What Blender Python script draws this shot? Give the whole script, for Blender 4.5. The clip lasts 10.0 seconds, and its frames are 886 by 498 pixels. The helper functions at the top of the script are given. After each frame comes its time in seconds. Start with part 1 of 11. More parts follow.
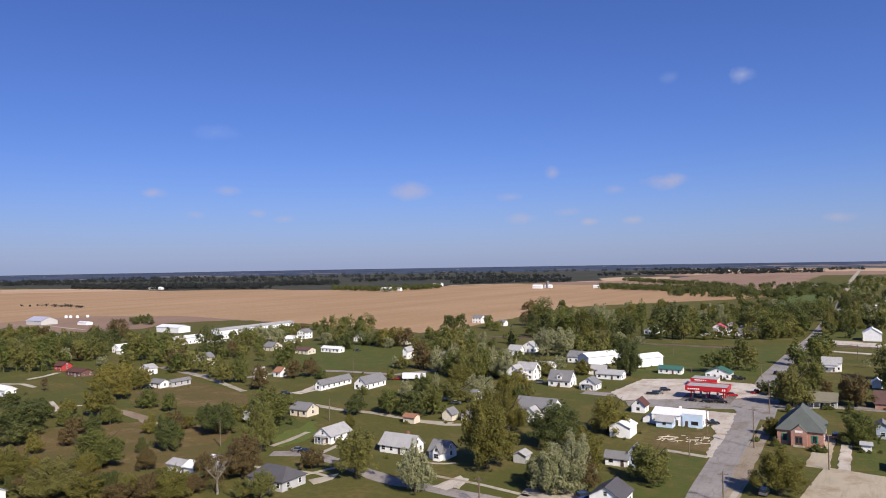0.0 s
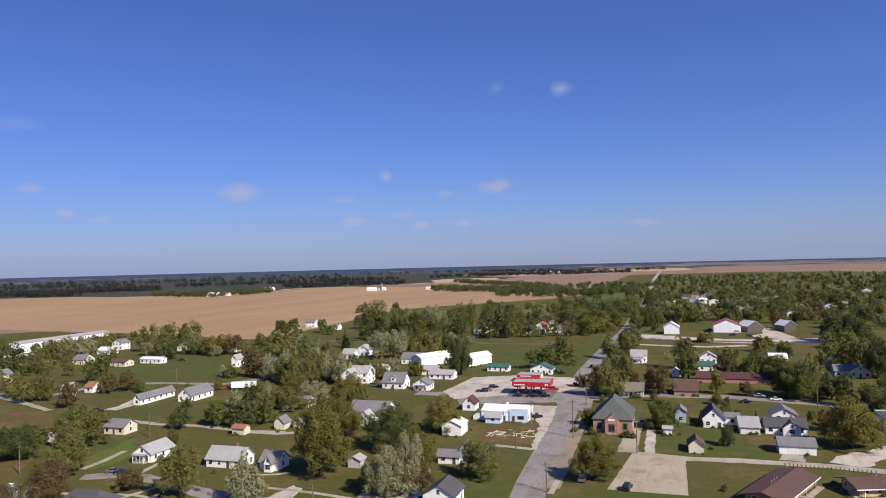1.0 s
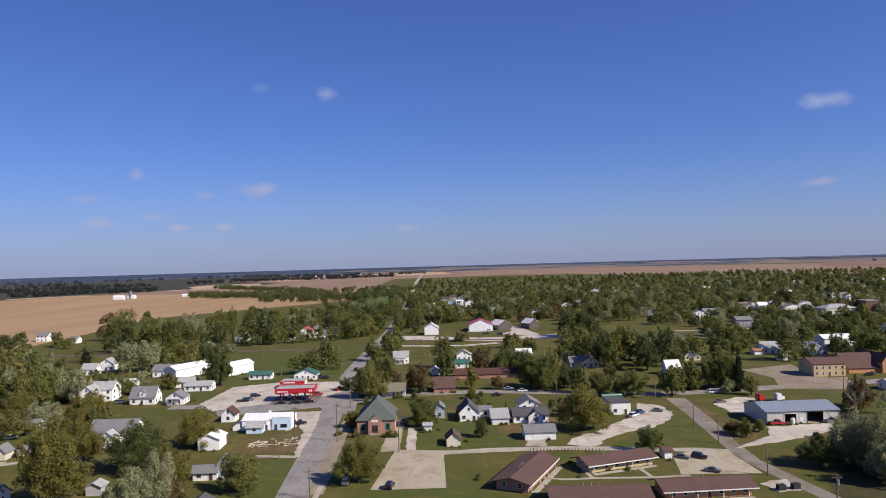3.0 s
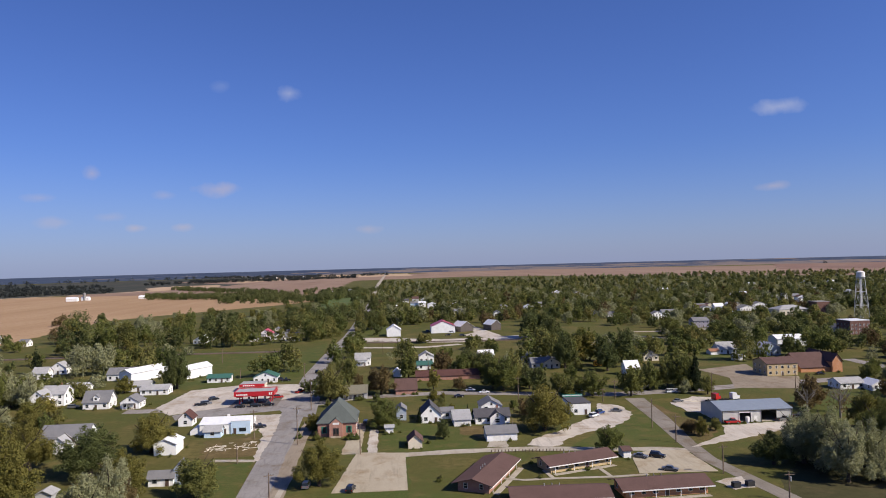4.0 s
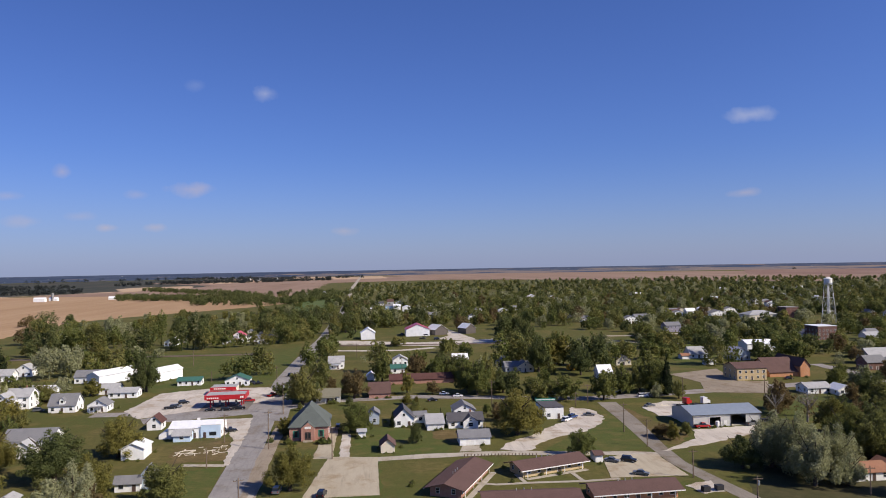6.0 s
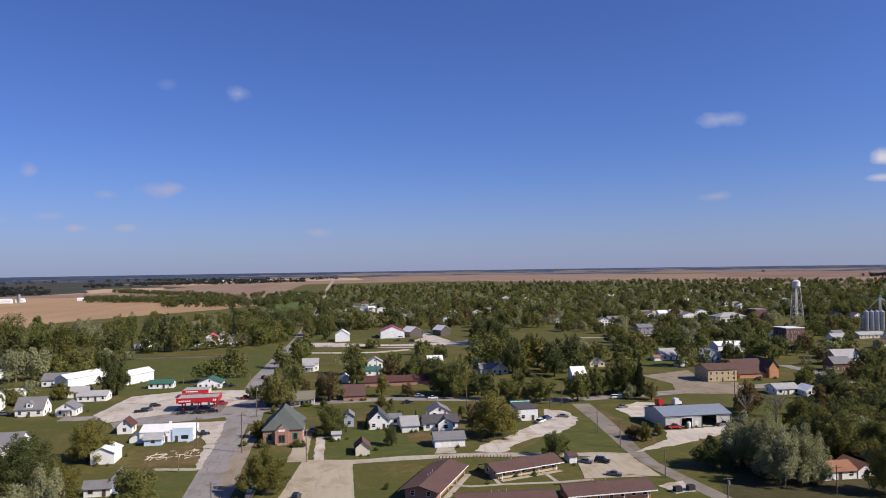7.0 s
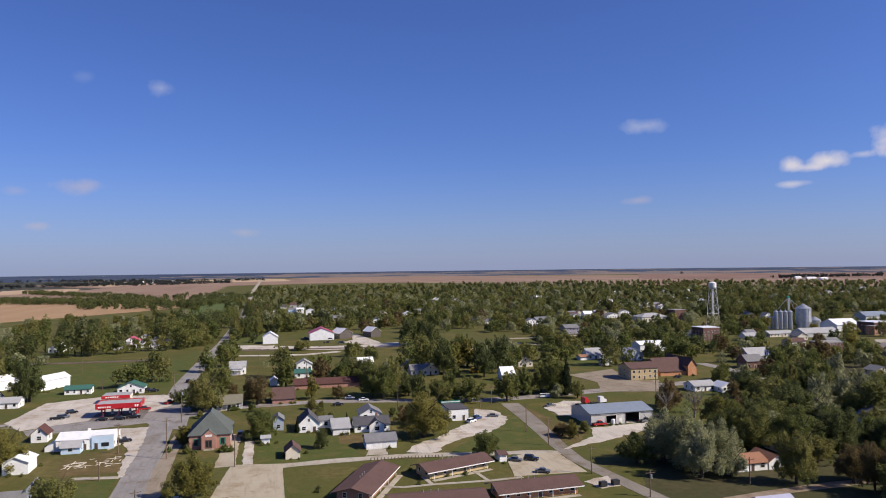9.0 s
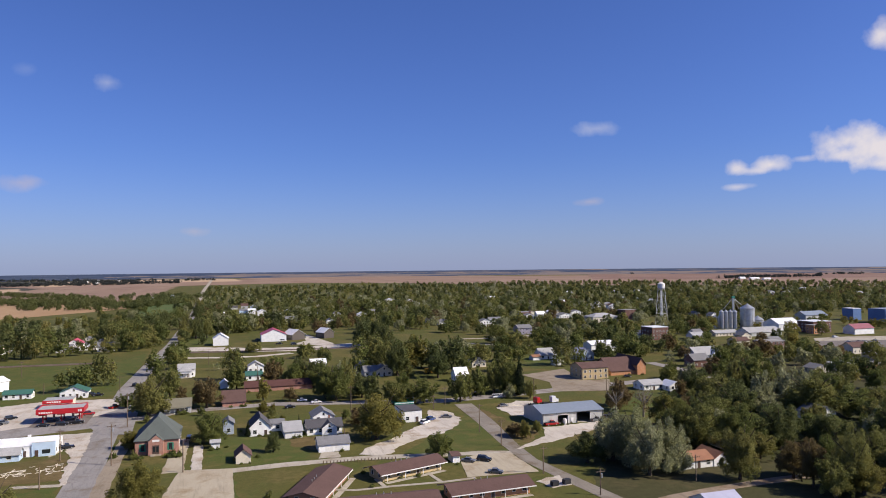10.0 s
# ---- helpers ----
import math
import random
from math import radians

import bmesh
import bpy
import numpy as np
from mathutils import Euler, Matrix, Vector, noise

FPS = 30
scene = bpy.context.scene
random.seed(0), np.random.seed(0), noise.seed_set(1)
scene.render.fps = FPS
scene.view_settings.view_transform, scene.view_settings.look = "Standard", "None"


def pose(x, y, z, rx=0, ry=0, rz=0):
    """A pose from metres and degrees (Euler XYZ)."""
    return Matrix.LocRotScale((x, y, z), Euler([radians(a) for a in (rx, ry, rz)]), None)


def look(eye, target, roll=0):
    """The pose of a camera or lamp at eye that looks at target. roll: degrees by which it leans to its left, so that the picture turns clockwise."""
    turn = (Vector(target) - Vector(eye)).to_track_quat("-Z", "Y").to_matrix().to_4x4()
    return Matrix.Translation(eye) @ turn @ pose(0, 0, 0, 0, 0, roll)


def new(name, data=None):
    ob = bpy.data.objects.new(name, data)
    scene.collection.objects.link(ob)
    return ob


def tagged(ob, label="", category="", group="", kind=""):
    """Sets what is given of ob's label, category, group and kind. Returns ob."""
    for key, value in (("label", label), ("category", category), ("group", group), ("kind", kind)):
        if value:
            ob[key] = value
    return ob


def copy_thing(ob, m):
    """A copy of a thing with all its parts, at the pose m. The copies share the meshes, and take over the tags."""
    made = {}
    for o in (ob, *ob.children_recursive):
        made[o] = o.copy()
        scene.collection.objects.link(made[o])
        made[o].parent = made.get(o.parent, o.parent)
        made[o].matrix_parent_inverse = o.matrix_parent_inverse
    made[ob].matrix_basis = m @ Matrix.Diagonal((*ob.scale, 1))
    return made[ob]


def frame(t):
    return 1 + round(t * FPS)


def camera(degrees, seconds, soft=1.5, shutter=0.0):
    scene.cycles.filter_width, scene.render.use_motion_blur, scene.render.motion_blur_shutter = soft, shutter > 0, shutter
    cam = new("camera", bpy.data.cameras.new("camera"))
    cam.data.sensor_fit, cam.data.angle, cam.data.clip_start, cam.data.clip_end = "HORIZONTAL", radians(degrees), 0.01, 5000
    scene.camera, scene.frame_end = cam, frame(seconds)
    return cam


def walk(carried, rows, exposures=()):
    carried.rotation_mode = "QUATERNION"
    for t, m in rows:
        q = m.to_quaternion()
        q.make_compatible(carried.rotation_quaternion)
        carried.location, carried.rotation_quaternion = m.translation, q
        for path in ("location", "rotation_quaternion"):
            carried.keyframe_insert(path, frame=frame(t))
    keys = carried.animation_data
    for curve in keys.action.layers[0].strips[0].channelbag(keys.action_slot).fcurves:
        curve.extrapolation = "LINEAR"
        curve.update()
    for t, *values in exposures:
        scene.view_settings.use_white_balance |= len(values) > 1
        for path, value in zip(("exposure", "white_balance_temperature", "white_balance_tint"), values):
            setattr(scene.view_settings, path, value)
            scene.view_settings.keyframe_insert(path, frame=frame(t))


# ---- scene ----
# camera and its path: a hovering drone that slowly pans right
cam = camera(64.04, 10.0, soft=0.95)
ROWS = (
    (0.0, 0.01, -0.00, 60.01, 30.932, 1.230, -0.947),
    (0.5, -0.13, 0.24, 60.22, 24.219, 1.207, -1.213),
    (1.0, -0.17, 0.47, 60.31, 17.558, 1.179, -1.381),
    (1.5, -0.10, 0.74, 60.28, 11.741, 1.126, -1.477),
    (2.0, -0.12, 1.19, 60.20, 5.739, 1.088, -1.652),
    (2.5, -0.15, 1.74, 59.92, 2.096, 1.071, -1.676),
    (3.0, -0.05, 2.34, 59.69, -1.236, 1.095, -1.599),
    (4.5, 0.25, 2.88, 59.67, -4.591, 1.171, -1.426),
    (5.0, 0.48, 3.18, 59.68, -4.853, 1.219, -1.295),
    (5.5, 0.50, 3.20, 59.82, -5.280, 1.268, -1.131),
    (7.0, 0.18, 2.96, 60.01, -8.265, 1.448, -0.844),
    (7.5, -0.27, 2.57, 60.20, -8.813, 1.458, -0.749),
    (8.0, -0.65, 2.19, 60.24, -10.107, 1.482, -0.707),
    (8.5, -0.88, 2.01, 60.22, -11.555, 1.488, -0.706),
    (9.0, -1.02, 1.98, 60.18, -13.958, 1.472, -0.681),
    (9.5, -0.97, 2.00, 60.29, -15.898, 1.478, -0.644),
    (10.0, -0.90, 2.00, 60.64, -17.652, 1.437, -0.591),
)
walk(cam, [(t, pose(x, y, z, 0, 0, yaw) @ pose(0, 0, 0, 90 + pitch) @ pose(0, 0, 0, 0, 0, roll))
           for t, x, y, z, yaw, pitch, roll in ROWS],
     exposures=((0.0, 0.09), (1.5, 0.04), (3.0, 0.0), (8.5, 0.0), (10.0, 0.09)))

# ---- sky and sun ----
SUN_AZ, SUN_EL = 121.0, 37.0
world = bpy.data.worlds.new("sky")
scene.world = world
world.use_nodes = True
wn, wl = world.node_tree.nodes, world.node_tree.links
wbg = wn["Background"]
sky = wn.new("ShaderNodeTexSky")
sky.sky_type, sky.sun_disc = "NISHITA", False
sky.sun_elevation, sky.sun_rotation = radians(SUN_EL), radians(SUN_AZ)
sky.air_density, sky.dust_density, sky.ozone_density = 1.0, 0.55, 3.0
tint = wn.new("ShaderNodeMixRGB")
tint.blend_type = "MULTIPLY"
tint.inputs[0].default_value = 1.0
tint.inputs[2].default_value = (0.63, 0.8, 1.45, 1)
wl.new(sky.outputs[0], tint.inputs[1])
wbg.inputs[1].default_value = 0.08
sun = new("sun", bpy.data.lights.new("sun", "SUN"))
sun.data.energy, sun.data.angle, sun.data.color = 6.4, radians(0.53), (1.0, 0.89, 0.765)
sa, se = radians(SUN_AZ), radians(SUN_EL)
SUNV = Vector((math.sin(sa) * math.cos(se), math.cos(sa) * math.cos(se), math.sin(se)))
sun.matrix_world = look(SUNV * 100, (0, 0, 0))

# small fair-weather clouds, soft patches of the sky itself
wco = wn.new("ShaderNodeTexCoord")
wno = wn.new("ShaderNodeTexNoise")
wno.inputs["Scale"].default_value, wno.inputs["Detail"].default_value = 38.0, 6.0
wl.new(wco.outputs["Generated"], wno.inputs["Vector"])
wsky = tint.outputs[0]


def wmath(op, a, b=0.0, clamp=False):
    n = wn.new("ShaderNodeMath")
    n.operation, n.use_clamp = op, clamp
    for i, v in enumerate((a, b)):
        if isinstance(v, (int, float)):
            n.inputs[i].default_value = v
        else:
            wl.new(v, n.inputs[i])
    return n.outputs[0]


ragged = wmath("MULTIPLY", wmath("SUBTRACT", wno.outputs[0], 0.5), 1.9)


# the clear sky is deeper opposite the sun
wdot = wn.new("ShaderNodeVectorMath")
wdot.operation = "DOT_PRODUCT"
wdot.inputs[1].default_value = (math.sin(radians(-75)), math.cos(radians(-75)), 0)
wl.new(wco.outputs["Generated"], wdot.inputs[0])
deep = wn.new("ShaderNodeMixRGB")
deep.blend_type = "MULTIPLY"
wl.new(wmath("POWER", wmath("MAXIMUM", wdot.outputs["Value"], 0.0), 1.5), deep.inputs[0])
wl.new(wsky, deep.inputs[1])
deep.inputs[2].default_value = (0.80, 0.80, 0.82, 1)
wsky = deep.outputs[0]

# pale haze low over the horizon
wsep = wn.new("ShaderNodeSeparateXYZ")
wl.new(wco.outputs["Generated"], wsep.inputs[0])
low = wmath("SUBTRACT", 1.0, wmath("MULTIPLY", wsep.outputs[2], 6.0), True)
haze = wn.new("ShaderNodeMixRGB")
wl.new(wmath("MULTIPLY", wmath("MULTIPLY", low, low), 0.5), haze.inputs[0])
wl.new(wsky, haze.inputs[1])
haze.inputs[2].default_value = (4.8, 5.3, 8.0, 1)
wsky = haze.outputs[0]


def cloud(az, el, width, height, dense, colour):
    """One small cloud at a bearing (degrees, clockwise from +y) and elevation, sizes in degrees."""
    global wsky
    a, e = radians(az), radians(el)
    m = wn.new("ShaderNodeMapping")
    m.vector_type = "TEXTURE"
    m.inputs["Location"].default_value = (math.sin(a) * math.cos(e), math.cos(a) * math.cos(e), math.sin(e))
    m.inputs["Rotation"].default_value = (e, 0, -a)
    m.inputs["Scale"].default_value = (radians(width) / 2, 0.2, radians(height) / 2)
    wl.new(wco.outputs["Generated"], m.inputs["Vector"])
    d = wn.new("ShaderNodeVectorMath")
    d.operation = "LENGTH"
    wl.new(m.outputs[0], d.inputs[0])
    r = wmath("ADD", d.outputs["Value"], ragged)
    k = wmath("MULTIPLY", wmath("SUBTRACT", 1.25, r), 0.9, True)
    k = wmath("MULTIPLY", k, dense)
    mix = wn.new("ShaderNodeMixRGB")
    wl.new(k, mix.inputs[0])
    wl.new(wsky, mix.inputs[1])
    mix.inputs[2].default_value = (*colour, 1)
    wsky = mix.outputs[0]


cloud(-7.74, 13.50, 1.87, 1.10, 0.28, (9.2, 8.9, 9.2))
cloud(-12.85, 13.90, 1.33, 0.82, 0.10, (7.2, 7.6, 9.2))
cloud(-22.02, 7.15, 1.09, 0.91, 0.38, (7.0, 5.9, 6.2))
cloud(-13.23, 6.14, 2.82, 1.10, 0.45, (7.0, 5.9, 6.2))
cloud(29.92, 10.70, 3.14, 1.10, 0.32, (9.2, 8.9, 9.2))
cloud(29.39, 5.03, 2.28, 0.64, 0.38, (7.0, 5.9, 6.2))
cloud(-25.32, 5.32, 1.82, 0.64, 0.25, (7.0, 5.9, 6.2))
cloud(-17.09, 5.65, 1.55, 0.64, 0.22, (7.0, 5.9, 6.2))
cloud(-24.38, 3.57, 2.28, 0.73, 0.25, (7.0, 5.9, 6.2))
cloud(-19.20, 3.20, 1.37, 0.59, 0.45, (7.0, 5.9, 6.2))
cloud(-15.93, 3.25, 1.46, 0.59, 0.38, (7.0, 5.9, 6.2))
cloud(-1.70, 2.89, 2.01, 0.64, 0.30, (7.0, 5.9, 6.2))
cloud(-20.80, 4.01, 1.82, 0.64, 0.22, (7.0, 5.9, 6.2))
cloud(40.22, 7.08, 1.63, 1.01, 0.80, (9.3, 8.6, 8.9))
cloud(42.60, 7.21, 2.27, 1.28, 0.95, (9.3, 8.6, 8.9))
cloud(41.45, 6.83, 2.36, 0.55, 0.60, (9.3, 8.6, 8.9))
cloud(47.82, 8.46, 3.98, 2.56, 0.95, (9.3, 8.6, 8.9))
cloud(49.56, 7.83, 4.35, 2.83, 0.95, (9.3, 8.6, 8.9))
cloud(47.53, 7.55, 3.17, 1.01, 0.80, (9.3, 8.6, 8.9))
cloud(49.54, 6.76, 3.18, 1.01, 0.80, (9.3, 8.6, 8.9))
cloud(44.80, 7.50, 1.36, 0.41, 0.40, (9.3, 8.6, 8.9))
cloud(49.80, 15.31, 2.38, 1.92, 0.90, (9.3, 8.6, 8.9))
cloud(40.31, 5.73, 2.18, 0.50, 0.55, (9.3, 8.6, 8.9))
cloud(-33.46, 5.96, 3.00, 1.19, 0.38, (7.0, 5.9, 6.2))
cloud(-53.28, 5.67, 1.91, 0.73, 0.40, (7.0, 5.9, 6.2))
cloud(-47.71, 5.95, 2.00, 0.64, 0.25, (7.0, 5.9, 6.2))
cloud(-45.61, 4.21, 1.37, 0.55, 0.25, (7.0, 5.9, 6.2))
cloud(-43.45, 3.77, 1.37, 0.55, 0.25, (7.0, 5.9, 6.2))
cloud(-50.13, 4.10, 1.37, 0.55, 0.20, (7.0, 5.9, 6.2))
cloud(-48.51, 10.36, 3.15, 1.10, 0.10, (7.2, 7.6, 9.2))
wl.new(wsky, wbg.inputs[0])


# ---- materials ----
def shader(name, rough=0.8, spec=0.3, metal=0.0):
    m = bpy.data.materials.new(name)
    m.use_nodes = True
    b = m.node_tree.nodes["Principled BSDF"]
    b.inputs["Roughness"].default_value, b.inputs["Specular IOR Level"].default_value = rough, spec
    b.inputs["Metallic"].default_value = metal
    return m, m.node_tree.nodes, m.node_tree.links, b


def mixed(nd, ln, fac, a, b, mode="MIX"):
    n = nd.new("ShaderNodeMixRGB")
    n.blend_type = mode
    for i, v in enumerate((fac, a, b)):
        if isinstance(v, (int, float)):
            n.inputs[i].default_value = v
        elif isinstance(v, tuple):
            n.inputs[i].default_value = (*v, 1)
        else:
            ln.new(v, n.inputs[i])
    return n.outputs[0]


def noisy(nd, ln, scale, lo=0.35, hi=0.65, detail=5.0, rough=0.6, stretch=(1, 1, 1), turn=0.0):
    """Noise in object space, pulled to 0..1 between lo and hi."""
    c = nd.new("ShaderNodeTexCoord")
    mp = nd.new("ShaderNodeMapping")
    mp.inputs["Scale"].default_value, mp.inputs["Rotation"].default_value = stretch, (0, 0, turn)
    n = nd.new("ShaderNodeTexNoise")
    n.inputs["Scale"].default_value, n.inputs["Detail"].default_value, n.inputs["Roughness"].default_value = scale, detail, rough
    r = nd.new("ShaderNodeMapRange")
    r.inputs[1].default_value, r.inputs[2].default_value = lo, hi
    ln.new(c.outputs["Object"], mp.inputs[0])
    ln.new(mp.outputs[0], n.inputs["Vector"])
    ln.new(n.outputs[0], r.inputs[0])
    return r.outputs[0]


def plain(name, col, rough=0.7, spec=0.3, dirt=0.18, scale=0.9, metal=0.0):
    """Painted or raw surface with stains at two scales."""
    m, nd, ln, b = shader(name, rough, spec, metal)
    dark = tuple(c * (1 - dirt) for c in col)
    worn = tuple(c * (1 - dirt * 1.7) for c in col)
    a = mixed(nd, ln, noisy(nd, ln, scale), col, dark)
    c = mixed(nd, ln, noisy(nd, ln, scale * 9, 0.5, 0.8), a, worn)
    ln.new(c, b.inputs["Base Color"])
    return m


def siding(name, col, pitch=0.2, vertical=False, rough=0.6, metal=0.0, spec=0.35):
    """Lap siding or ribbed sheet: fine relief at real pitch."""
    m, nd, ln, b = shader(name, rough, spec, metal)
    c = mixed(nd, ln, noisy(nd, ln, 0.6), col, tuple(v * 0.88 for v in col))
    c = mixed(nd, ln, noisy(nd, ln, 7, 0.55, 0.8), c, tuple(v * 0.75 for v in col))
    ln.new(c, b.inputs["Base Color"])
    tc, wv, bp = nd.new("ShaderNodeTexCoord"), nd.new("ShaderNodeTexWave"), nd.new("ShaderNodeBump")
    wv.wave_profile, wv.bands_direction = ("SIN", "X") if vertical else ("SAW", "Z")
    wv.inputs["Scale"].default_value = 0.314 / pitch
    bp.inputs["Strength"].default_value, bp.inputs["Distance"].default_value = 0.5, 0.03
    ln.new(tc.outputs["Object"], wv.inputs[0])
    ln.new(wv.outputs["Fac"], bp.inputs["Height"])
    ln.new(bp.outputs[0], b.inputs["Normal"])
    return m


def shingles(name, col):
    m, nd, ln, b = shader(name, 0.9, 0.15)
    c = mixed(nd, ln, noisy(nd, ln, 0.35), col, tuple(v * 0.72 for v in col))
    c = mixed(nd, ln, noisy(nd, ln, 5, 0.35, 0.7, stretch=(1, 1, 3)), c, tuple(min(1, v * 1.35) for v in col))
    c = mixed(nd, ln, noisy(nd, ln, 0.9, 0.6, 0.8, stretch=(2, 2, 0.3)), c, tuple(v * 0.6 for v in col))
    ln.new(c, b.inputs["Base Color"])
    return m


def brick_mat(name, col, mortar):
    m, nd, ln, b = shader(name, 0.85, 0.2)
    tc, mp, br = nd.new("ShaderNodeTexCoord"), nd.new("ShaderNodeMapping"), nd.new("ShaderNodeTexBrick")
    mp.inputs["Rotation"].default_value = (radians(90), 0, 0)
    ln.new(tc.outputs["Object"], mp.inputs[0])
    ln.new(mp.outputs[0], br.inputs["Vector"])
    br.inputs["Color1"].default_value, br.inputs["Color2"].default_value = (*col, 1), (*[v * 0.75 for v in col], 1)
    br.inputs["Mortar"].default_value, br.inputs["Scale"].default_value = (*mortar, 1), 4.5
    c = mixed(nd, ln, noisy(nd, ln, 0.7), br.outputs[0], tuple(v * 0.8 for v in col))
    ln.new(c, b.inputs["Base Color"])
    return m


def leafage(name, col, other, var=0.35):
    """Leaves: hue varies from tree to tree, from clump to clump and from leaf to leaf."""
    m, nd, ln, b = shader(name, 0.8, 0.08)
    g, o = nd.new("ShaderNodeNewGeometry"), nd.new("ShaderNodeObjectInfo")
    c = mixed(nd, ln, g.outputs["Random Per Island"], tuple(v * 0.85 for v in col), tuple(v * 1.15 for v in col))
    tree = nd.new("ShaderNodeMath")
    tree.operation = "MULTIPLY"
    tree.inputs[1].default_value = var * 2
    ln.new(o.outputs["Random"], tree.inputs[0])
    c = mixed(nd, ln, tree.outputs[0], c, other)
    c = mixed(nd, ln, noisy(nd, ln, 0.22, 0.42, 0.6), c, tuple(0.5 * (a + e) for a, e in zip(col, other)))
    c = mixed(nd, ln, noisy(nd, ln, 0.075, 0.5, 0.62, 2.0), c, tuple(v * 0.7 for v in col))
    c = mixed(nd, ln, noisy(nd, ln, 0.09, 0.54, 0.66, 2.0, turn=1.0), c, (other[0] * 1.12, other[1] * 1.1, other[2] * 1.15))
    ln.new(c, b.inputs["Base Color"])
    tr, mx = nd.new("ShaderNodeBsdfTranslucent"), nd.new("ShaderNodeMixShader")
    ln.new(c, tr.inputs[0])
    mx.inputs[0].default_value = 0.42
    out = nd["Material Output"]
    ln.new(b.outputs[0], mx.inputs[1])
    ln.new(tr.outputs[0], mx.inputs[2])
    ln.new(mx.outputs[0], out.inputs[0])
    return m


def grass_mat(name, col, dry, lush, big=0.02, stretch=(1, 1, 1), turn=0.0):
    m, nd, ln, b = shader(name, 0.95, 0.1)
    c = mixed(nd, ln, noisy(nd, ln, big, 0.44, 0.56), col, lush)
    c = mixed(nd, ln, noisy(nd, ln, big * 2.7, 0.5, 0.62), c, dry)
    c = mixed(nd, ln, noisy(nd, ln, 0.5, 0.35, 0.7, stretch=stretch, turn=turn), c, tuple(v * 0.75 for v in col))
    c = mixed(nd, ln, noisy(nd, ln, 3.0, 0.5, 0.8), c, tuple(v * 1.3 for v in dry))
    ln.new(c, b.inputs["Base Color"])
    return m


def tarmac(name, col, light, crack=0.4):
    m, nd, ln, b = shader(name, 0.9, 0.2)
    c = mixed(nd, ln, noisy(nd, ln, 0.05, 0.35, 0.65), col, light)
    c = mixed(nd, ln, noisy(nd, ln, 0.3, 0.5, 0.75, stretch=(2.5, 0.25, 1)), c, tuple(v * 0.78 for v in col))
    c = mixed(nd, ln, noisy(nd, ln, 0.13, 0.52, 0.66), c, (col[0] * 0.78, col[1] * 0.7, col[2] * 0.6))
    v = nd.new("ShaderNodeTexVoronoi")
    v.feature = "DISTANCE_TO_EDGE"
    v.inputs["Scale"].default_value = 0.16
    tc, r = nd.new("ShaderNodeTexCoord"), nd.new("ShaderNodeMapRange")
    r.inputs[1].default_value, r.inputs[2].default_value = 0.03, 0.0
    r.inputs[4].default_value = crack
    ln.new(tc.outputs["Object"], v.inputs[0])
    ln.new(v.outputs["Distance"], r.inputs[0])
    c = mixed(nd, ln, r.outputs[0], c, tuple(q * 0.55 for q in col))
    c = mixed(nd, ln, noisy(nd, ln, 4, 0.5, 0.8), c, tuple(min(1, q * 1.2) for q in light))
    ln.new(c, b.inputs["Base Color"])
    return m


def crop_mat(name, col, other, third, turn=0.0, row=0.02):
    """A ripe field: broad drifts, and rows along its length."""
    m, nd, ln, b = shader(name, 0.95, 0.08)
    c = mixed(nd, ln, noisy(nd, ln, 0.004, 0.4, 0.62), col, other)
    c = mixed(nd, ln, noisy(nd, ln, row, 0.4, 0.7, stretch=(1, 0.08, 1), turn=turn), c, third)
    c = mixed(nd, ln, noisy(nd, ln, 0.2, 0.45, 0.75), c, tuple(v * 0.8 for v in col))
    ln.new(c, b.inputs["Base Color"])
    return m


GRASS = grass_mat("grass_turf", (0.087, 0.085, 0.024), (0.133, 0.107, 0.039), (0.066, 0.082, 0.020))
LAWN = grass_mat("mown_lawn", (0.076, 0.089, 0.024), (0.114, 0.102, 0.034), (0.062, 0.088, 0.020), 0.05, (0.4, 3, 1))
GREEN = grass_mat("green_field", (0.085, 0.118, 0.042), (0.105, 0.12, 0.045), (0.075, 0.12, 0.036), 0.006)
FRESH = grass_mat("fresh_grass", (0.1, 0.125, 0.03), (0.125, 0.125, 0.04), (0.085, 0.125, 0.026), 0.05)
DRYGRASS = grass_mat("dry_grass", (0.116, 0.087, 0.035), (0.167, 0.121, 0.058), (0.084, 0.079, 0.026), 0.03)
# litter brown, darkened so its base colour carries tree shade
SHADED_LITTER = grass_mat("shade_tinted_litter", (0.056, 0.056, 0.024), (0.08, 0.068, 0.034), (0.046, 0.058, 0.022))
CORN = crop_mat("ripe_corn", (0.335, 0.222, 0.128), (0.385, 0.265, 0.158), (0.295, 0.19, 0.105), 0.6)
BEANS = crop_mat("harvested_beans", (0.245, 0.168, 0.122), (0.205, 0.138, 0.104), (0.285, 0.205, 0.15), 0.2, 0.008)
SOIL = crop_mat("bare_soil", (0.20, 0.125, 0.10), (0.26, 0.18, 0.135), (0.17, 0.11, 0.09), 0.2, 0.008)
TAN = crop_mat("pale_stubble", (0.42, 0.305, 0.20), (0.37, 0.26, 0.165), (0.45, 0.335, 0.225), 1.2, 0.01)
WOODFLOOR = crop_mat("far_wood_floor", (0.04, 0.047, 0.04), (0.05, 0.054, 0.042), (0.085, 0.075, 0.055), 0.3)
ASPHALT = tarmac("worn_asphalt", (0.205, 0.192, 0.18), (0.262, 0.246, 0.23))
STREET = tarmac("side_street", (0.21, 0.19, 0.175), (0.28, 0.255, 0.235))
CONCRETE = tarmac("concrete", (0.305, 0.272, 0.218), (0.39, 0.352, 0.288), 0.2)
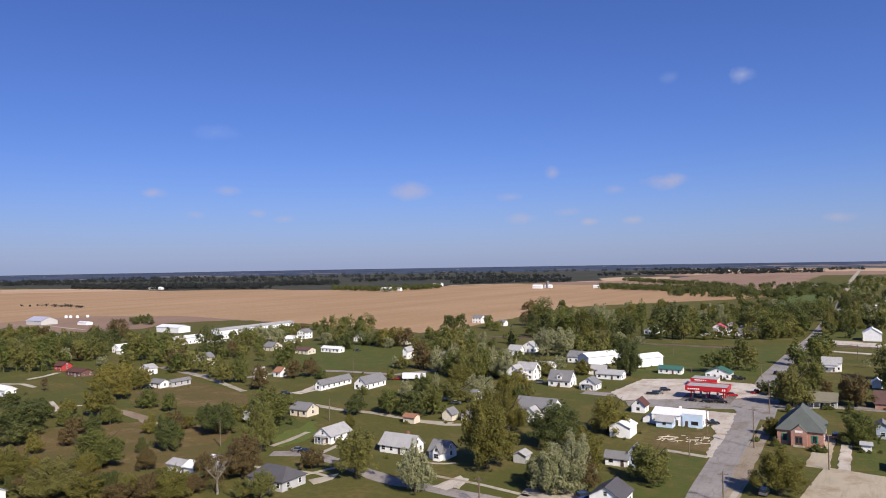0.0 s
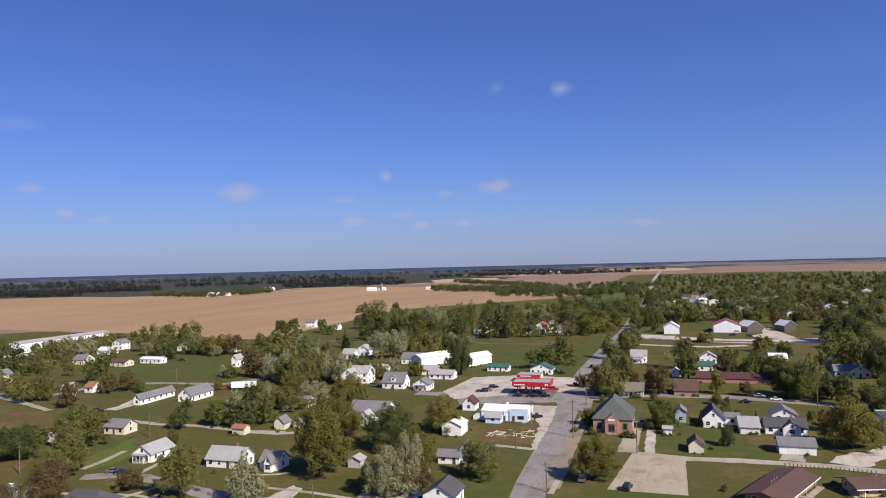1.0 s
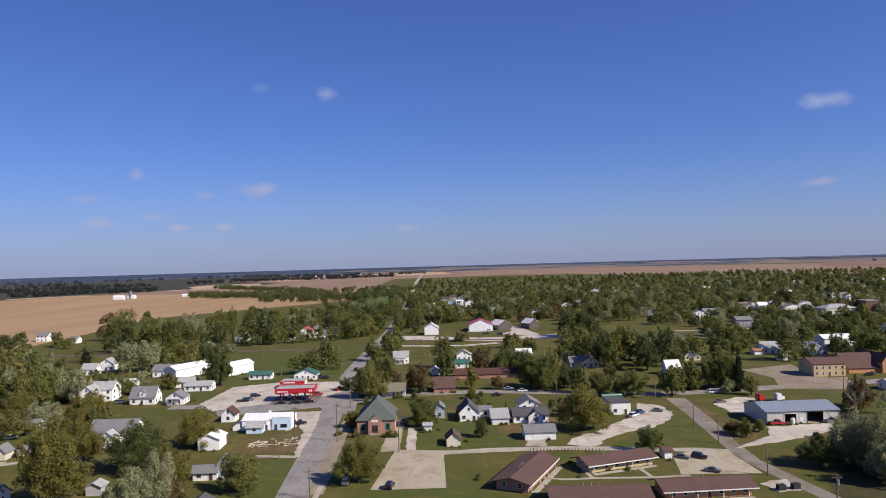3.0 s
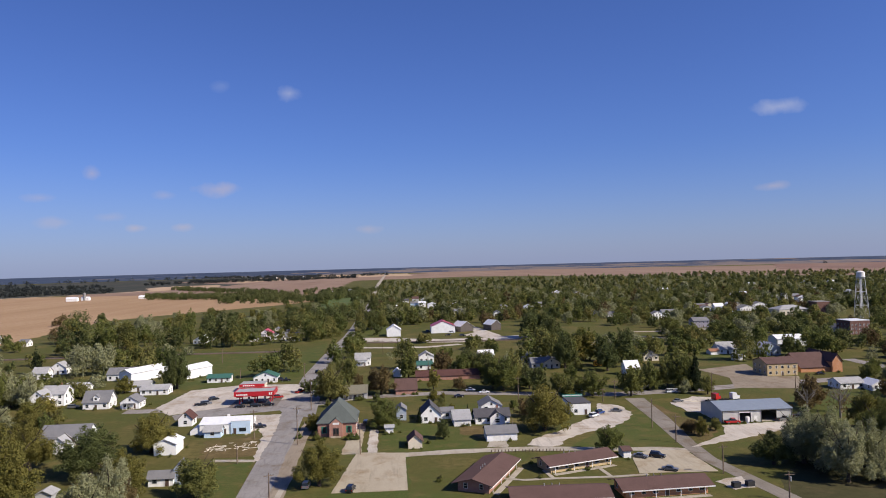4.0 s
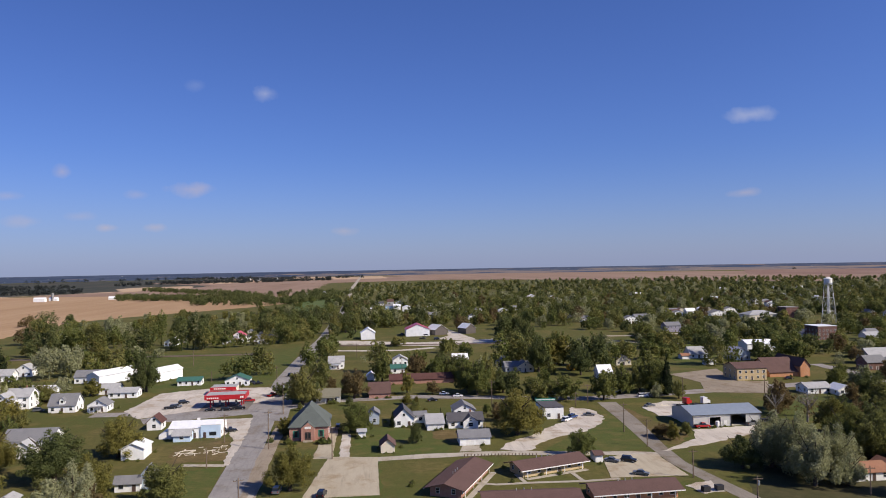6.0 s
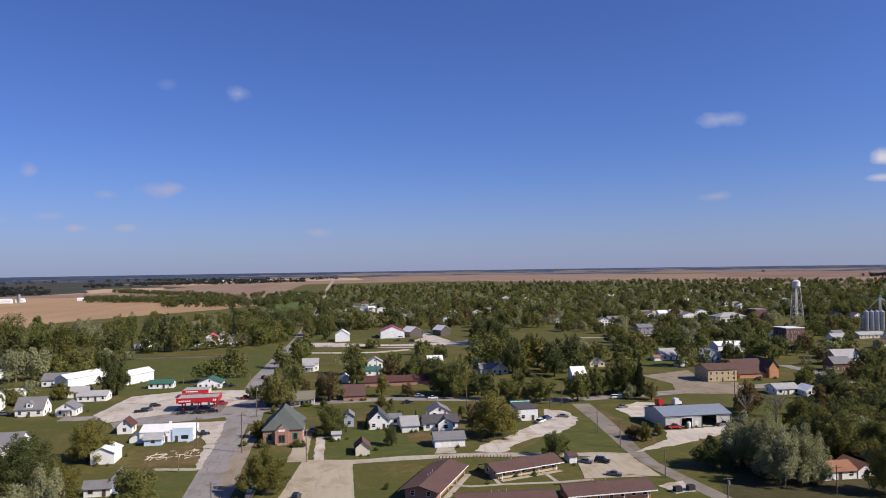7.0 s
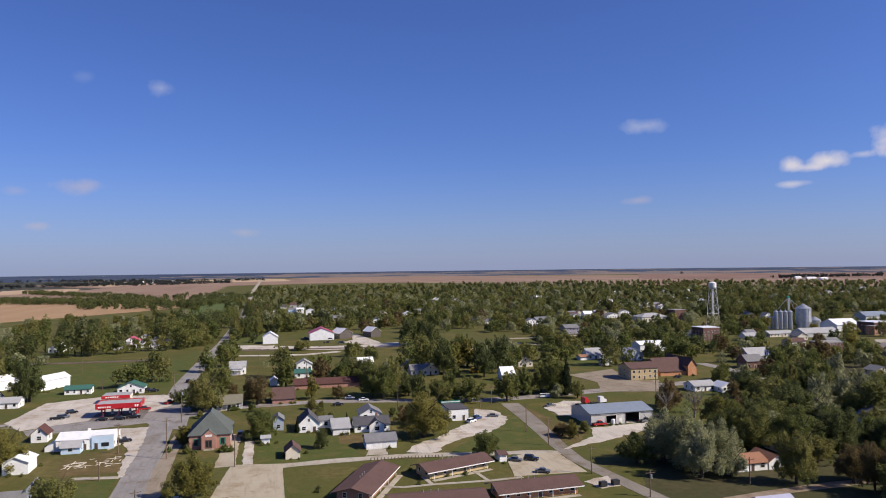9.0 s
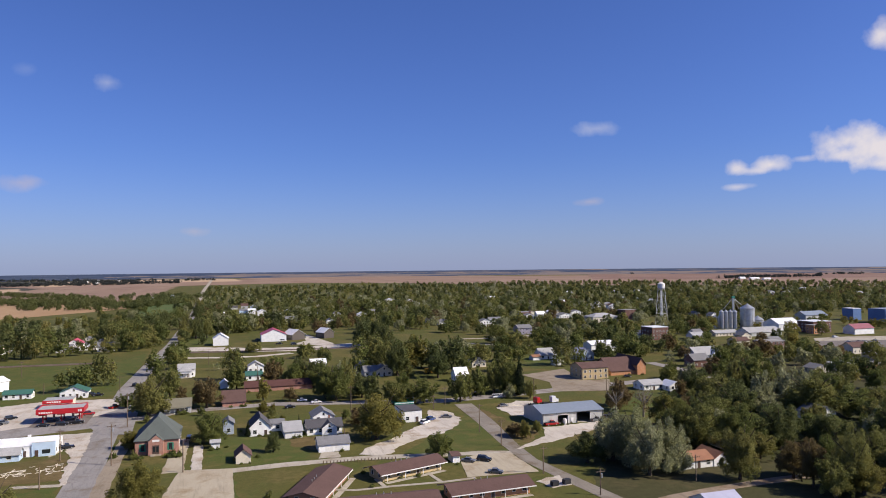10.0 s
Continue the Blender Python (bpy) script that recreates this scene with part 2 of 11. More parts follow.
GRAVEL = tarmac("white_gravel", (0.376, 0.336, 0.285), (0.502, 0.456, 0.393), 0.0)
LOT = tarmac("tan_lot", (0.335, 0.288, 0.208), (0.385, 0.338, 0.252), 0.1)
DIRT = tarmac("dirt_track", (0.20, 0.155, 0.11), (0.27, 0.215, 0.16), 0.0)
DARKLOT = tarmac("old_dark_asphalt", (0.135, 0.118, 0.105), (0.18, 0.158, 0.14), 0.2)
BROWNLOT = tarmac("brown_lot", (0.212, 0.174, 0.128), (0.275, 0.23, 0.172), 0.2)
LANE = tarmac("dusty_street", (0.178, 0.156, 0.128), (0.235, 0.21, 0.175), 0.3)
BALLAST = tarmac("rail_ballast", (0.13, 0.095, 0.075), (0.18, 0.14, 0.11), 0.0)

WHITE = siding("white_siding", (0.83, 0.83, 0.81))
CREAM = siding("cream_siding", (0.66, 0.60, 0.48))
PALEBLUE = siding("bluish_white_siding", (0.54, 0.68, 0.82))
BLUEGREY = siding("blue_grey_siding", (0.36, 0.42, 0.50))
GREYWALL = siding("grey_siding", (0.45, 0.45, 0.45))
LILAC = siding("lilac_siding", (0.29, 0.275, 0.34))
WHITEMETAL = siding("white_sheet_metal", (0.80, 0.81, 0.81), 0.25, True, 0.45)
GREYMETAL = siding("grey_sheet_metal", (0.50, 0.50, 0.48), 0.25, True, 0.45)
DARKMETAL = siding("dark_sheet_metal", (0.10, 0.085, 0.075), 0.25, True, 0.5)
BLUEMETAL = siding("blue_sheet_metal", (0.11, 0.19, 0.37), 0.25, True, 0.5)
REDWALL = siding("red_siding", (0.42, 0.05, 0.05))
BRICK = brick_mat("red_brick", (0.40, 0.205, 0.155), (0.42, 0.33, 0.27))
DARKBRICK = brick_mat("dark_brick", (0.16, 0.08, 0.065), (0.25, 0.2, 0.17))
TANBRICK = brick_mat("tan_brick", (0.55, 0.42, 0.23), (0.5, 0.42, 0.3))
ORANGEBRICK = brick_mat("orange_brick", (0.55, 0.26, 0.13), (0.5, 0.36, 0.25))
R_GREY = shingles("grey_shingles", (0.16, 0.16, 0.165))
R_DARK = shingles("dark_shingles", (0.075, 0.073, 0.08))
R_LIGHT = shingles("pale_grey_shingles", (0.30, 0.30, 0.30))
R_BROWN = shingles("brown_shingles", (0.098, 0.06, 0.052))
R_MAROON = shingles("maroon_shingles", (0.085, 0.042, 0.036))
R_GREEN = shingles("grey_green_shingles", (0.088, 0.1, 0.093))
R_TERRA = shingles("terracotta_shingles", (0.245, 0.125, 0.078))
R_OLIVE = shingles("olive_shingles", (0.16, 0.15, 0.11))
R_TEAL = siding("green_sheet_roof", (0.05, 0.135, 0.105), 0.4, True, 0.45)
R_WHITE = siding("white_sheet_roof", (0.76, 0.77, 0.78), 0.4, True, 0.4)
R_RED = siding("red_sheet_roof", (0.42, 0.06, 0.08), 0.4, True, 0.4)
R_STEEL = siding("blue_grey_sheet_roof", (0.22, 0.255, 0.30), 0.4, True, 0.4)
R_ROSE = siding("faded_red_sheet_roof", (0.28, 0.10, 0.11), 0.4, True, 0.5)
R_LAVENDER = siding("lavender_sheet_roof", (0.40, 0.40, 0.50), 0.4, True, 0.4)
R_FELT = plain("roofing_felt", (0.30, 0.29, 0.28), 0.95, 0.1, 0.3, 0.3)
TRIM = plain("white_trim", (0.78, 0.77, 0.74), 0.5)
RED = plain("red_fascia", (0.46, 0.02, 0.028), 0.4, 0.4)
GREENPAINT = plain("green_paint", (0.04, 0.22, 0.15), 0.5)
DOORMAT = plain("dark_door", (0.09, 0.06, 0.05), 0.5)
STEEL = plain("galvanised_steel", (0.50, 0.51, 0.52), 0.4, 0.5, 0.2, 0.5, 0.6)
RAILSTEEL = plain("rail_steel", (0.22, 0.17, 0.14), 0.5, 0.5, 0.3, 0.5, 0.4)
WOOD = plain("weathered_wood", (0.20, 0.15, 0.11), 0.9, 0.1, 0.35)
BARK = plain("bark", (0.085, 0.068, 0.054), 0.95, 0.05, 0.35, 1.5)
PALEBARK = plain("pale_bark", (0.27, 0.24, 0.2), 0.9, 0.1, 0.35, 1.5)
BUSYELLOW = plain("bus_yellow", (0.62, 0.33, 0.03), 0.4, 0.4)
RUBBER = plain("tyre_rubber", (0.02, 0.02, 0.02), 0.9)
BLACK = plain("dark_metal", (0.03, 0.03, 0.032), 0.6)
CHIM = brick_mat("chimney_brick", (0.30, 0.14, 0.10), (0.4, 0.33, 0.28))
GLASS, _n, _l, _b = shader("window_glass", 0.08, 0.5)
_b.inputs["Base Color"].default_value = (0.02, 0.025, 0.03, 1)
LENS, _n, _l, _b = shader("tail_lamp", 0.2, 0.5)
_b.inputs["Base Color"].default_value = (0.4, 0.02, 0.02, 1)

OAK = leafage("oak_leaves", (0.172, 0.183, 0.057), (0.215, 0.191, 0.061))
DARK = leafage("dark_leaves", (0.101, 0.122, 0.044), (0.137, 0.142, 0.049))
MAPLE = leafage("maple_leaves", (0.130, 0.155, 0.046), (0.168, 0.165, 0.048))
SILVER = leafage("silver_leaves", (0.33, 0.33, 0.185), (0.24, 0.25, 0.12))
OLIVE = leafage("olive_leaves", (0.165, 0.158, 0.042), (0.183, 0.160, 0.044))
GOLD = leafage("golden_leaves", (0.235, 0.2, 0.05), (0.175, 0.172, 0.05))
BROWN = leafage("russet_leaves", (0.166, 0.118, 0.056), (0.151, 0.122, 0.051))
CEDAR = leafage("cedar_needles", (0.034, 0.045, 0.02), (0.04, 0.05, 0.02))
# base colour pulled towards blue-grey for the haze of distance
FARWOOD = leafage("haze_tinted_woods", (0.046, 0.055, 0.052), (0.056, 0.06, 0.054), 0.1)


# ---- building helpers ----
def mesh(name, verts, faces, mats, index=None):
    me = bpy.data.meshes.new(name)
    me.from_pydata(verts, [], faces)
    for m in mats:
        me.materials.append(m)
    if index:
        me.polygons.foreach_set("material_index", index)
    return me


def thing(name, x, y, z=0.0, turn=0.0, label="", category="", group=""):
    e = new(name)
    e.matrix_basis = pose(x, y, z, 0, 0, turn)
    return tagged(e, label, category, group)


def child(name, me, parent, m=None, label=""):
    o = new(name, me)
    o.parent = parent
    if m is not None:
        o.matrix_basis = m
    if label:
        o["label"] = label
    return o


def part(name, bm, mat, parent, label="", m=None):
    me = bpy.data.meshes.new(name)
    bm.to_mesh(me)
    bm.free()
    me.materials.append(mat)
    return child(name, me, parent, m, label)


def box(bm, x0, y0, z0, x1, y1, z1):
    vs = [bm.verts.new(p) for p in ((x0, y0, z0), (x1, y0, z0), (x1, y1, z0), (x0, y1, z0),
                                    (x0, y0, z1), (x1, y0, z1), (x1, y1, z1), (x0, y1, z1))]
    for f in ((3, 2, 1, 0), (4, 5, 6, 7), (0, 1, 5, 4), (1, 2, 6, 5), (2, 3, 7, 6), (3, 0, 4, 7)):
        bm.faces.new([vs[i] for i in f])


def boxes(*bs):
    bm = bmesh.new()
    for b in bs:
        box(bm, *b)
    return bm


def tube(bm, a, b, r0, r1, n=8):
    """A tapered round bar from a to b."""
    a, b = Vector(a), Vector(b)
    q = (b - a).to_track_quat("Z", "Y").to_matrix().to_4x4()
    bmesh.ops.create_cone(bm, cap_ends=True, segments=n, radius1=r0, radius2=r1, depth=(b - a).length,
                          matrix=Matrix.Translation((a + b) / 2) @ q)


def bm_wedge(x0, x1, y0, y1, z0, z1):
    """A box whose top slopes from z0 at x0 up to z1 at x1."""
    bm = boxes((x0, y0, -0.2, x1, y1, z0))
    for v in bm.verts:
        if v.co.z > 0 and v.co.x > (x0 + x1) / 2:
            v.co.z = z1
    return bm


SHARED = {}


def shared(key, build):
    if key not in SHARED:
        SHARED[key] = build()
    return SHARED[key]


def bm_mesh(name, bm, mat):
    me = bpy.data.meshes.new(name)
    bm.to_mesh(me)
    bm.free()
    me.materials.append(mat)
    return me


def window(parent, x, y, z, turn, w=0.9, h=1.3, glass=True):
    """A window set on a wall at its middle, facing -y before the turn: frame, and a pane in it."""
    def fr():
        t = 0.09
        return bm_mesh("window", boxes((-w / 2 - t, -0.06, -h / 2 - t, w / 2 + t, -0.002, -h / 2), (-w / 2 - t, -0.06, h / 2, w / 2 + t, -0.002, h / 2 + t),
                                       (-w / 2 - t, -0.06, -h / 2, -w / 2, -0.002, h / 2), (w / 2, -0.06, -h / 2, w / 2 + t, -0.002, h / 2),
                                       (-w / 2, -0.05, -0.03, w / 2, -0.01, 0.03)), TRIM)
    f = child("window", shared(("wf", w, h), fr), parent, pose(x, y, z, 0, 0, turn))
    child("pane", shared(("wp", w, h), lambda: bm_mesh("pane", boxes((-w / 2, -0.035, -h / 2, w / 2, -0.004, h / 2)), GLASS)), f)


def door(parent, x, y, turn, w=1.0, h=2.05, mat=None, name="door"):
    mat = mat or DOORMAT
    o = child(name, shared(("d", w, h, mat.name), lambda: bm_mesh(name, boxes((-w / 2, -0.06, 0.05, w / 2, -0.002, h)), mat)), parent, pose(x, y, 0, 0, 0, turn))
    child("frame", shared(("df", w, h), lambda: bm_mesh("frame", boxes((-w / 2 - 0.1, -0.09, 0.05, -w / 2, -0.002, h + 0.1), (w / 2, -0.09, 0.05, w / 2 + 0.1, -0.002, h + 0.1),
                                                                        (-w / 2, -0.09, h, w / 2, -0.002, h + 0.1)), TRIM)), o)


def body(w, d, eave, rise, ridge, mat, hip):
    """Walls as one closed shell, with gables where the roof has them."""
    x, y = w / 2, d / 2
    v = [(-x, -y, -0.3), (x, -y, -0.3), (x, y, -0.3), (-x, y, -0.3), (-x, -y, eave), (x, -y, eave), (x, y, eave), (-x, y, eave)]
    f = [(3, 2, 1, 0), (0, 1, 5, 4), (1, 2, 6, 5), (2, 3, 7, 6), (3, 0, 4, 7)]
    if hip or rise <= 0:
        f.append((4, 5, 6, 7))
    elif ridge == "x":
        v += [(-x, 0, eave + rise), (x, 0, eave + rise)]
        f += [(4, 8, 7), (5, 6, 9), (4, 5, 9, 8), (6, 7, 8, 9)]
    else:
        v += [(0, -y, eave + rise), (0, y, eave + rise)]
        f += [(4, 5, 8), (6, 7, 9), (5, 6, 9, 8), (7, 4, 8, 9)]
    return mesh("wall", v, f, [mat])


def roof_mesh(w, d, eave, rise, ridge, mat, hip, over=0.45, t=0.16):
    """A roof with thickness and overhang."""
    if rise <= 0:
        return bm_mesh("roof", boxes((-w / 2 - 0.12, -d / 2 - 0.12, eave + 0.003, w / 2 + 0.12, d / 2 + 0.12, eave + 0.35)), mat)
    if ridge == "y":
        w, d = d, w
    x, y = w / 2 + over, d / 2 + over
    sl = rise / (d / 2)
    e, r = eave - over * sl + 0.02, eave + rise + 0.02
    h = min(x * 0.98, (d / 2) * hip) if hip else 0
    lo = [(-x, -y, e), (x, -y, e), (x, y, e), (-x, y, e), (-x + h, 0, r), (x - h, 0, r)]
    v = lo + [(a, b, c + t) for a, b, c in lo]
    f = [(6, 7, 11, 10), (8, 9, 10, 11), (1, 0, 4, 5), (3, 2, 5, 4), (0, 1, 7, 6), (2, 3, 9, 8)]
    if hip:
        f += [(7, 8, 11), (9, 6, 10), (2, 1, 5), (0, 3, 4), (1, 2, 8, 7), (3, 0, 6, 9)]
    else:
        f += [(1, 5, 11, 7), (5, 2, 8, 11), (3, 4, 10, 9), (4, 0, 6, 10)]
    if ridge == "y":
        v = [(-b, a, c) for a, b, c in v]
    return mesh("roof", v, f, [mat])


def house(x, y, w, d, eave, rise, ridge, wall, roof, label, turn=0.0, hip=0.0, win=True, name="house", category="house",
          chimney=False, porch=False, garage=0, storeys=0, dormer=False, overhang=0.45, cross=False):
    """A building on the ground, its middle at x, y: w along its own x, d along y, front to -y."""
    h = thing(name, x, y, 0, turn, label, category)
    child("wall", body(w, d, eave, rise, ridge, wall, hip), h)
    child("roof", roof_mesh(w, d, eave, rise, ridge, roof, hip, overhang), h)
    st = storeys or max(1, int(eave / 2.6))
    dw = min(0.5, w * 0.06)
    if win:
        for s in range(st):
            z = 1.55 + s * 2.7
            if z + 0.7 > eave:
                continue
            n = max(1, int(w / 3.0))
            for i in range(n):
                px = -w / 2 + (i + 0.5) * w / n
                if garage and s == 0:
                    continue
                if s == 0 and i == n // 2 and n > 1:
                    door(h, px, -d / 2, 0)
                else:
                    window(h, px, -d / 2, z, 0, 0.95 if i % 2 else 1.25, 1.25)
            n = max(1, int(d / 3.6))
            for i in range(n):
                py = -d / 2 + (i + 0.5) * d / n
                window(h, w / 2, py, z, 90, 0.95, 1.25)
                window(h, -w / 2, py, z, -90, 0.95, 1.25)
        if ridge == "y" and rise > 1.8 and not hip:
            window(h, 0, -d / 2, eave + rise * 0.36, 0, 0.8, 1.0)
        if ridge == "x" and rise > 1.8 and not hip:
            window(h, w / 2, 0, eave + rise * 0.36, 90, 0.8, 1.0)
    for i in range(garage):
        gw = 2.7
        gx = (i - (garage - 1) / 2) * (gw + 0.6)
        g = child("garage_door", shared(("gd", wall.name), lambda: bm_mesh("garage_door", boxes(*[(-gw / 2, -0.05, 0.03 + k * 0.55, gw / 2, -0.002, 0.03 + k * 0.55 + 0.52) for k in range(4)]), TRIM)),
                  h, pose(gx, -d / 2, 0))
    if chimney:
        zt = eave + rise + 0.9
        part("chimney", boxes((-0.35, -0.35, eave * 0.8, 0.35, 0.35, zt), (-0.42, -0.42, zt, 0.42, 0.42, zt + 0.12)), CHIM, h, "brick chimney", pose(w * 0.18, d * 0.08, 0))
    if porch:
        pw, pd, ph = w * 0.6, 2.0, 2.5
        p = part("porch", boxes((-pw / 2, -d / 2 - pd, -0.2, pw / 2, -d / 2 - 0.005, 0.3)), CONCRETE, h)
        part("porch_roof", boxes((-pw / 2 - 0.2, -d / 2 - pd - 0.2, ph, pw / 2 + 0.2, -d / 2 - 0.005, ph + 0.16)), roof, p)
        for k in range(4):
            part("post", boxes((-0.07, -0.07, 0.3, 0.07, 0.07, ph)), TRIM, p, "", pose(-pw / 2 + 0.15 + k * (pw - 0.3) / 3, -d / 2 - pd + 0.15, 0))
    if cross:
        g = child("gable_wing", body(w * 0.42, d / 2 + 1.6, eave, rise * 0.85, "y", wall, 0), h, pose(w * 0.12, -d / 4 - 0.8, 0))
        child("wing_roof", roof_mesh(w * 0.42, d / 2 + 1.6, eave, rise * 0.85, "y", roof, 0, 0.3), g)
        window(g, 0, -d / 4 - 0.8, 1.5, 0, 1.6, 1.3)
        window(g, 0, -d / 4 - 0.8, eave + rise * 0.3, 0, 0.8, 0.9)
    if dormer:
        dm = child("dormer", body(2.4, 2.6, 1.5, 1.1, "y", wall, 0), h, pose(0, -d / 2 + 1.5, eave + 0.5))
        child("dormer_roof", roof_mesh(2.4, 2.6, 1.5, 1.1, "y", roof, 0, 0.25), dm)
        window(dm, 0, -1.3, 0.9, 0, 1.0, 0.95)
    return h


RAGGED = {"lawn": 1.2, "verge": 0.7, "gravel_yard": 0.8, "driveway": 0.35, "parking_lot": 0.12, "forecourt": 0.5, "woodland": 45.0, "far_field": 12.0,
          "green_field": 2.5, "corn_field": 2.5, "works_yard": 2.0, "rough_ground": 4.0, "lane": 0.3, "farm_track": 0.4, "gravel_road": 0.8, "street": 0.3}


def ragged_line(pts, amount, rng, closed=True):
    """The line through the points with a worn, uneven run."""
    out = []
    n = len(pts)
    step = max(2.2, amount * 2.4)
    for i in range(n if closed else n - 1):
        a, b = Vector(pts[i]), Vector(pts[(i + 1) % n])
        k = max(1, min(40, int((b - a).length / step)))
        side = Vector((-(b - a).y, (b - a).x)).normalized()
        for q in range(k):
            off = rng.uniform(-amount, amount) * (0.4 if q == 0 else 1.0)
            p = a.lerp(b, q / k) + side * off
            out.append((p.x, p.y))
    if not closed:
        out.append(tuple(pts[-1]))
    return out


def sheet(name, pts, z, mat, label="", kind="structure", category="", depth=0.25):
    """A flat piece of ground with a real edge, from its corners in order."""
    if name in RAGGED:
        pts = ragged_line(pts, RAGGED[name], random.Random(int(abs(pts[0][0] * 13 + pts[1][1] * 7))))
    bm = bmesh.new()
    top = [bm.verts.new((x, y, z)) for x, y in pts]
    low = [bm.verts.new((x, y, z - depth)) for x, y in pts]
    f = bm.faces.new(top)
    if f.normal.z == 0:
        f.normal_update()
    if f.normal.z < 0:
        f.normal_flip()
    for i in range(len(pts)):
        j = (i + 1) % len(pts)
        bm.faces.new((top[i], top[j], low[j], low[i]))
    bmesh.ops.recalc_face_normals(bm, faces=list(bm.faces))
    bmesh.ops.triangulate(bm, faces=[f])
    o = new(name, bm_mesh(name, bm, mat))
    return tagged(o, label, category or name, "", kind)


def strip(name, pts, width, z, mat, label=""):
    """A road along a line of points."""
    left, right = [], []
    rng = random.Random(int(abs(pts[0][0] * 13 + pts[1][1] * 7)))
    if name in RAGGED and not isinstance(width, tuple):
        fine = []
        for a, b in zip(pts, pts[1:]):
            k = max(1, int(math.hypot(b[0] - a[0], b[1] - a[1]) / 4))
            fine += [(a[0] + (b[0] - a[0]) * q / k, a[1] + (b[1] - a[1]) * q / k) for q in range(k)]
        pts = fine + [pts[-1]]
        width = tuple(width * rng.uniform(0.84, 1.14) for _ in pts)
    for i, (x, y) in enumerate(pts):
        a, b = Vector(pts[max(0, i - 1)]), Vector(pts[min(len(pts) - 1, i + 1)])
        n = (b - a).normalized()
        w = width[i] if isinstance(width, tuple) else width
        left.append((x - n.y * w / 2, y + n.x * w / 2))
        right.append((x + n.y * w / 2, y - n.x * w / 2))
    k = len(pts)
    v = [(x, y, z) for x, y in left + right] + [(x, y, z - 0.3) for x, y in left + right]
    f = []
    for i in range(k - 1):
        f += [(i, k + i, k + i + 1, i + 1), (i + 1, 2 * k + i + 1, 2 * k + i, i), (k + i, 3 * k + i, 3 * k + i + 1, k + i + 1)]
    o = new(name, mesh(name, v, f, [mat]))
    return tagged(o, label, "road", "", "structure")


# ---- trees ----
def leaf_cloud(rng, lobes, count, size, loose=0.5, shell=0.76):
    """Many small bent leaf clumps on the outsides of overlapping lobes. Lobes: (centre, radii)."""
    vol = np.array([r[0] * r[1] + r[2] * r[0] for _, r in lobes])
    pick = rng.choice(len(lobes), count, p=vol / vol.sum())
    c = np.array([l[0] for l in lobes])[pick]
    rad = np.array([l[1] for l in lobes])[pick]
    u = rng.normal(size=(count, 3))
    u[:, 2] += 0.25
    u /= np.linalg.norm(u, axis=1)[:, None]
    inner = (rng.random((count, 1)) < 0.1) * 1.0
    p = c + u * rad * (rng.uniform(shell, 1.06, (count, 1)) * (1 - 0.45 * inner))
    nrm = u + rng.normal(size=(count, 3)) * loose
    nrm /= np.linalg.norm(nrm, axis=1)[:, None]
    a = np.cross(nrm, rng.normal(size=(count, 3)))
    a /= np.linalg.norm(a, axis=1)[:, None]
    b = np.cross(nrm, a)
    s = size * rng.uniform(0.55, 1.5, (count, 1)) * (1 + 1.1 * inner)
    bend = nrm * s * 0.3
    v = np.stack([p - a * s * 0.5 - b * s * 0.32 - bend, p + b * s * -0.1 + a * s * 0.1, p + a * s * 0.62 - bend, p + b * s * 0.5 - a * s * 0.05 - bend * 0.5], 1).reshape(-1, 3)
    i = np.arange(count)[:, None] * 4
    f = np.concatenate([i + np.array([[0, 1, 3]]), i + np.array([[1, 2, 3]])], 0)
    mid = np.average(np.array([l[0] for l in lobes]), axis=0)
    out = p - mid
    out /= np.linalg.norm(out, axis=1)[:, None] + 1e-6
    soft = 0.45 * u + 0.4 * out + 0.5 * nrm + np.array([0, 0, 0.3])
    soft /= np.linalg.norm(soft, axis=1)[:, None]
    return v, f, np.repeat(soft, 4, axis=0)


def leaf_mesh(name, v, f, nrm, mat):
    """Leaf clumps as one mesh, lit as the rounded masses that they make up."""
    me = bpy.data.meshes.new(name)
    me.from_pydata(v.tolist(), [], f.tolist())
    me.materials.append(mat)
    at = me.attributes.new("custom_normal", "FLOAT_VECTOR", "POINT")
    at.data.foreach_set("vector", np.ascontiguousarray(nrm, dtype=np.float32).ravel())
    return me


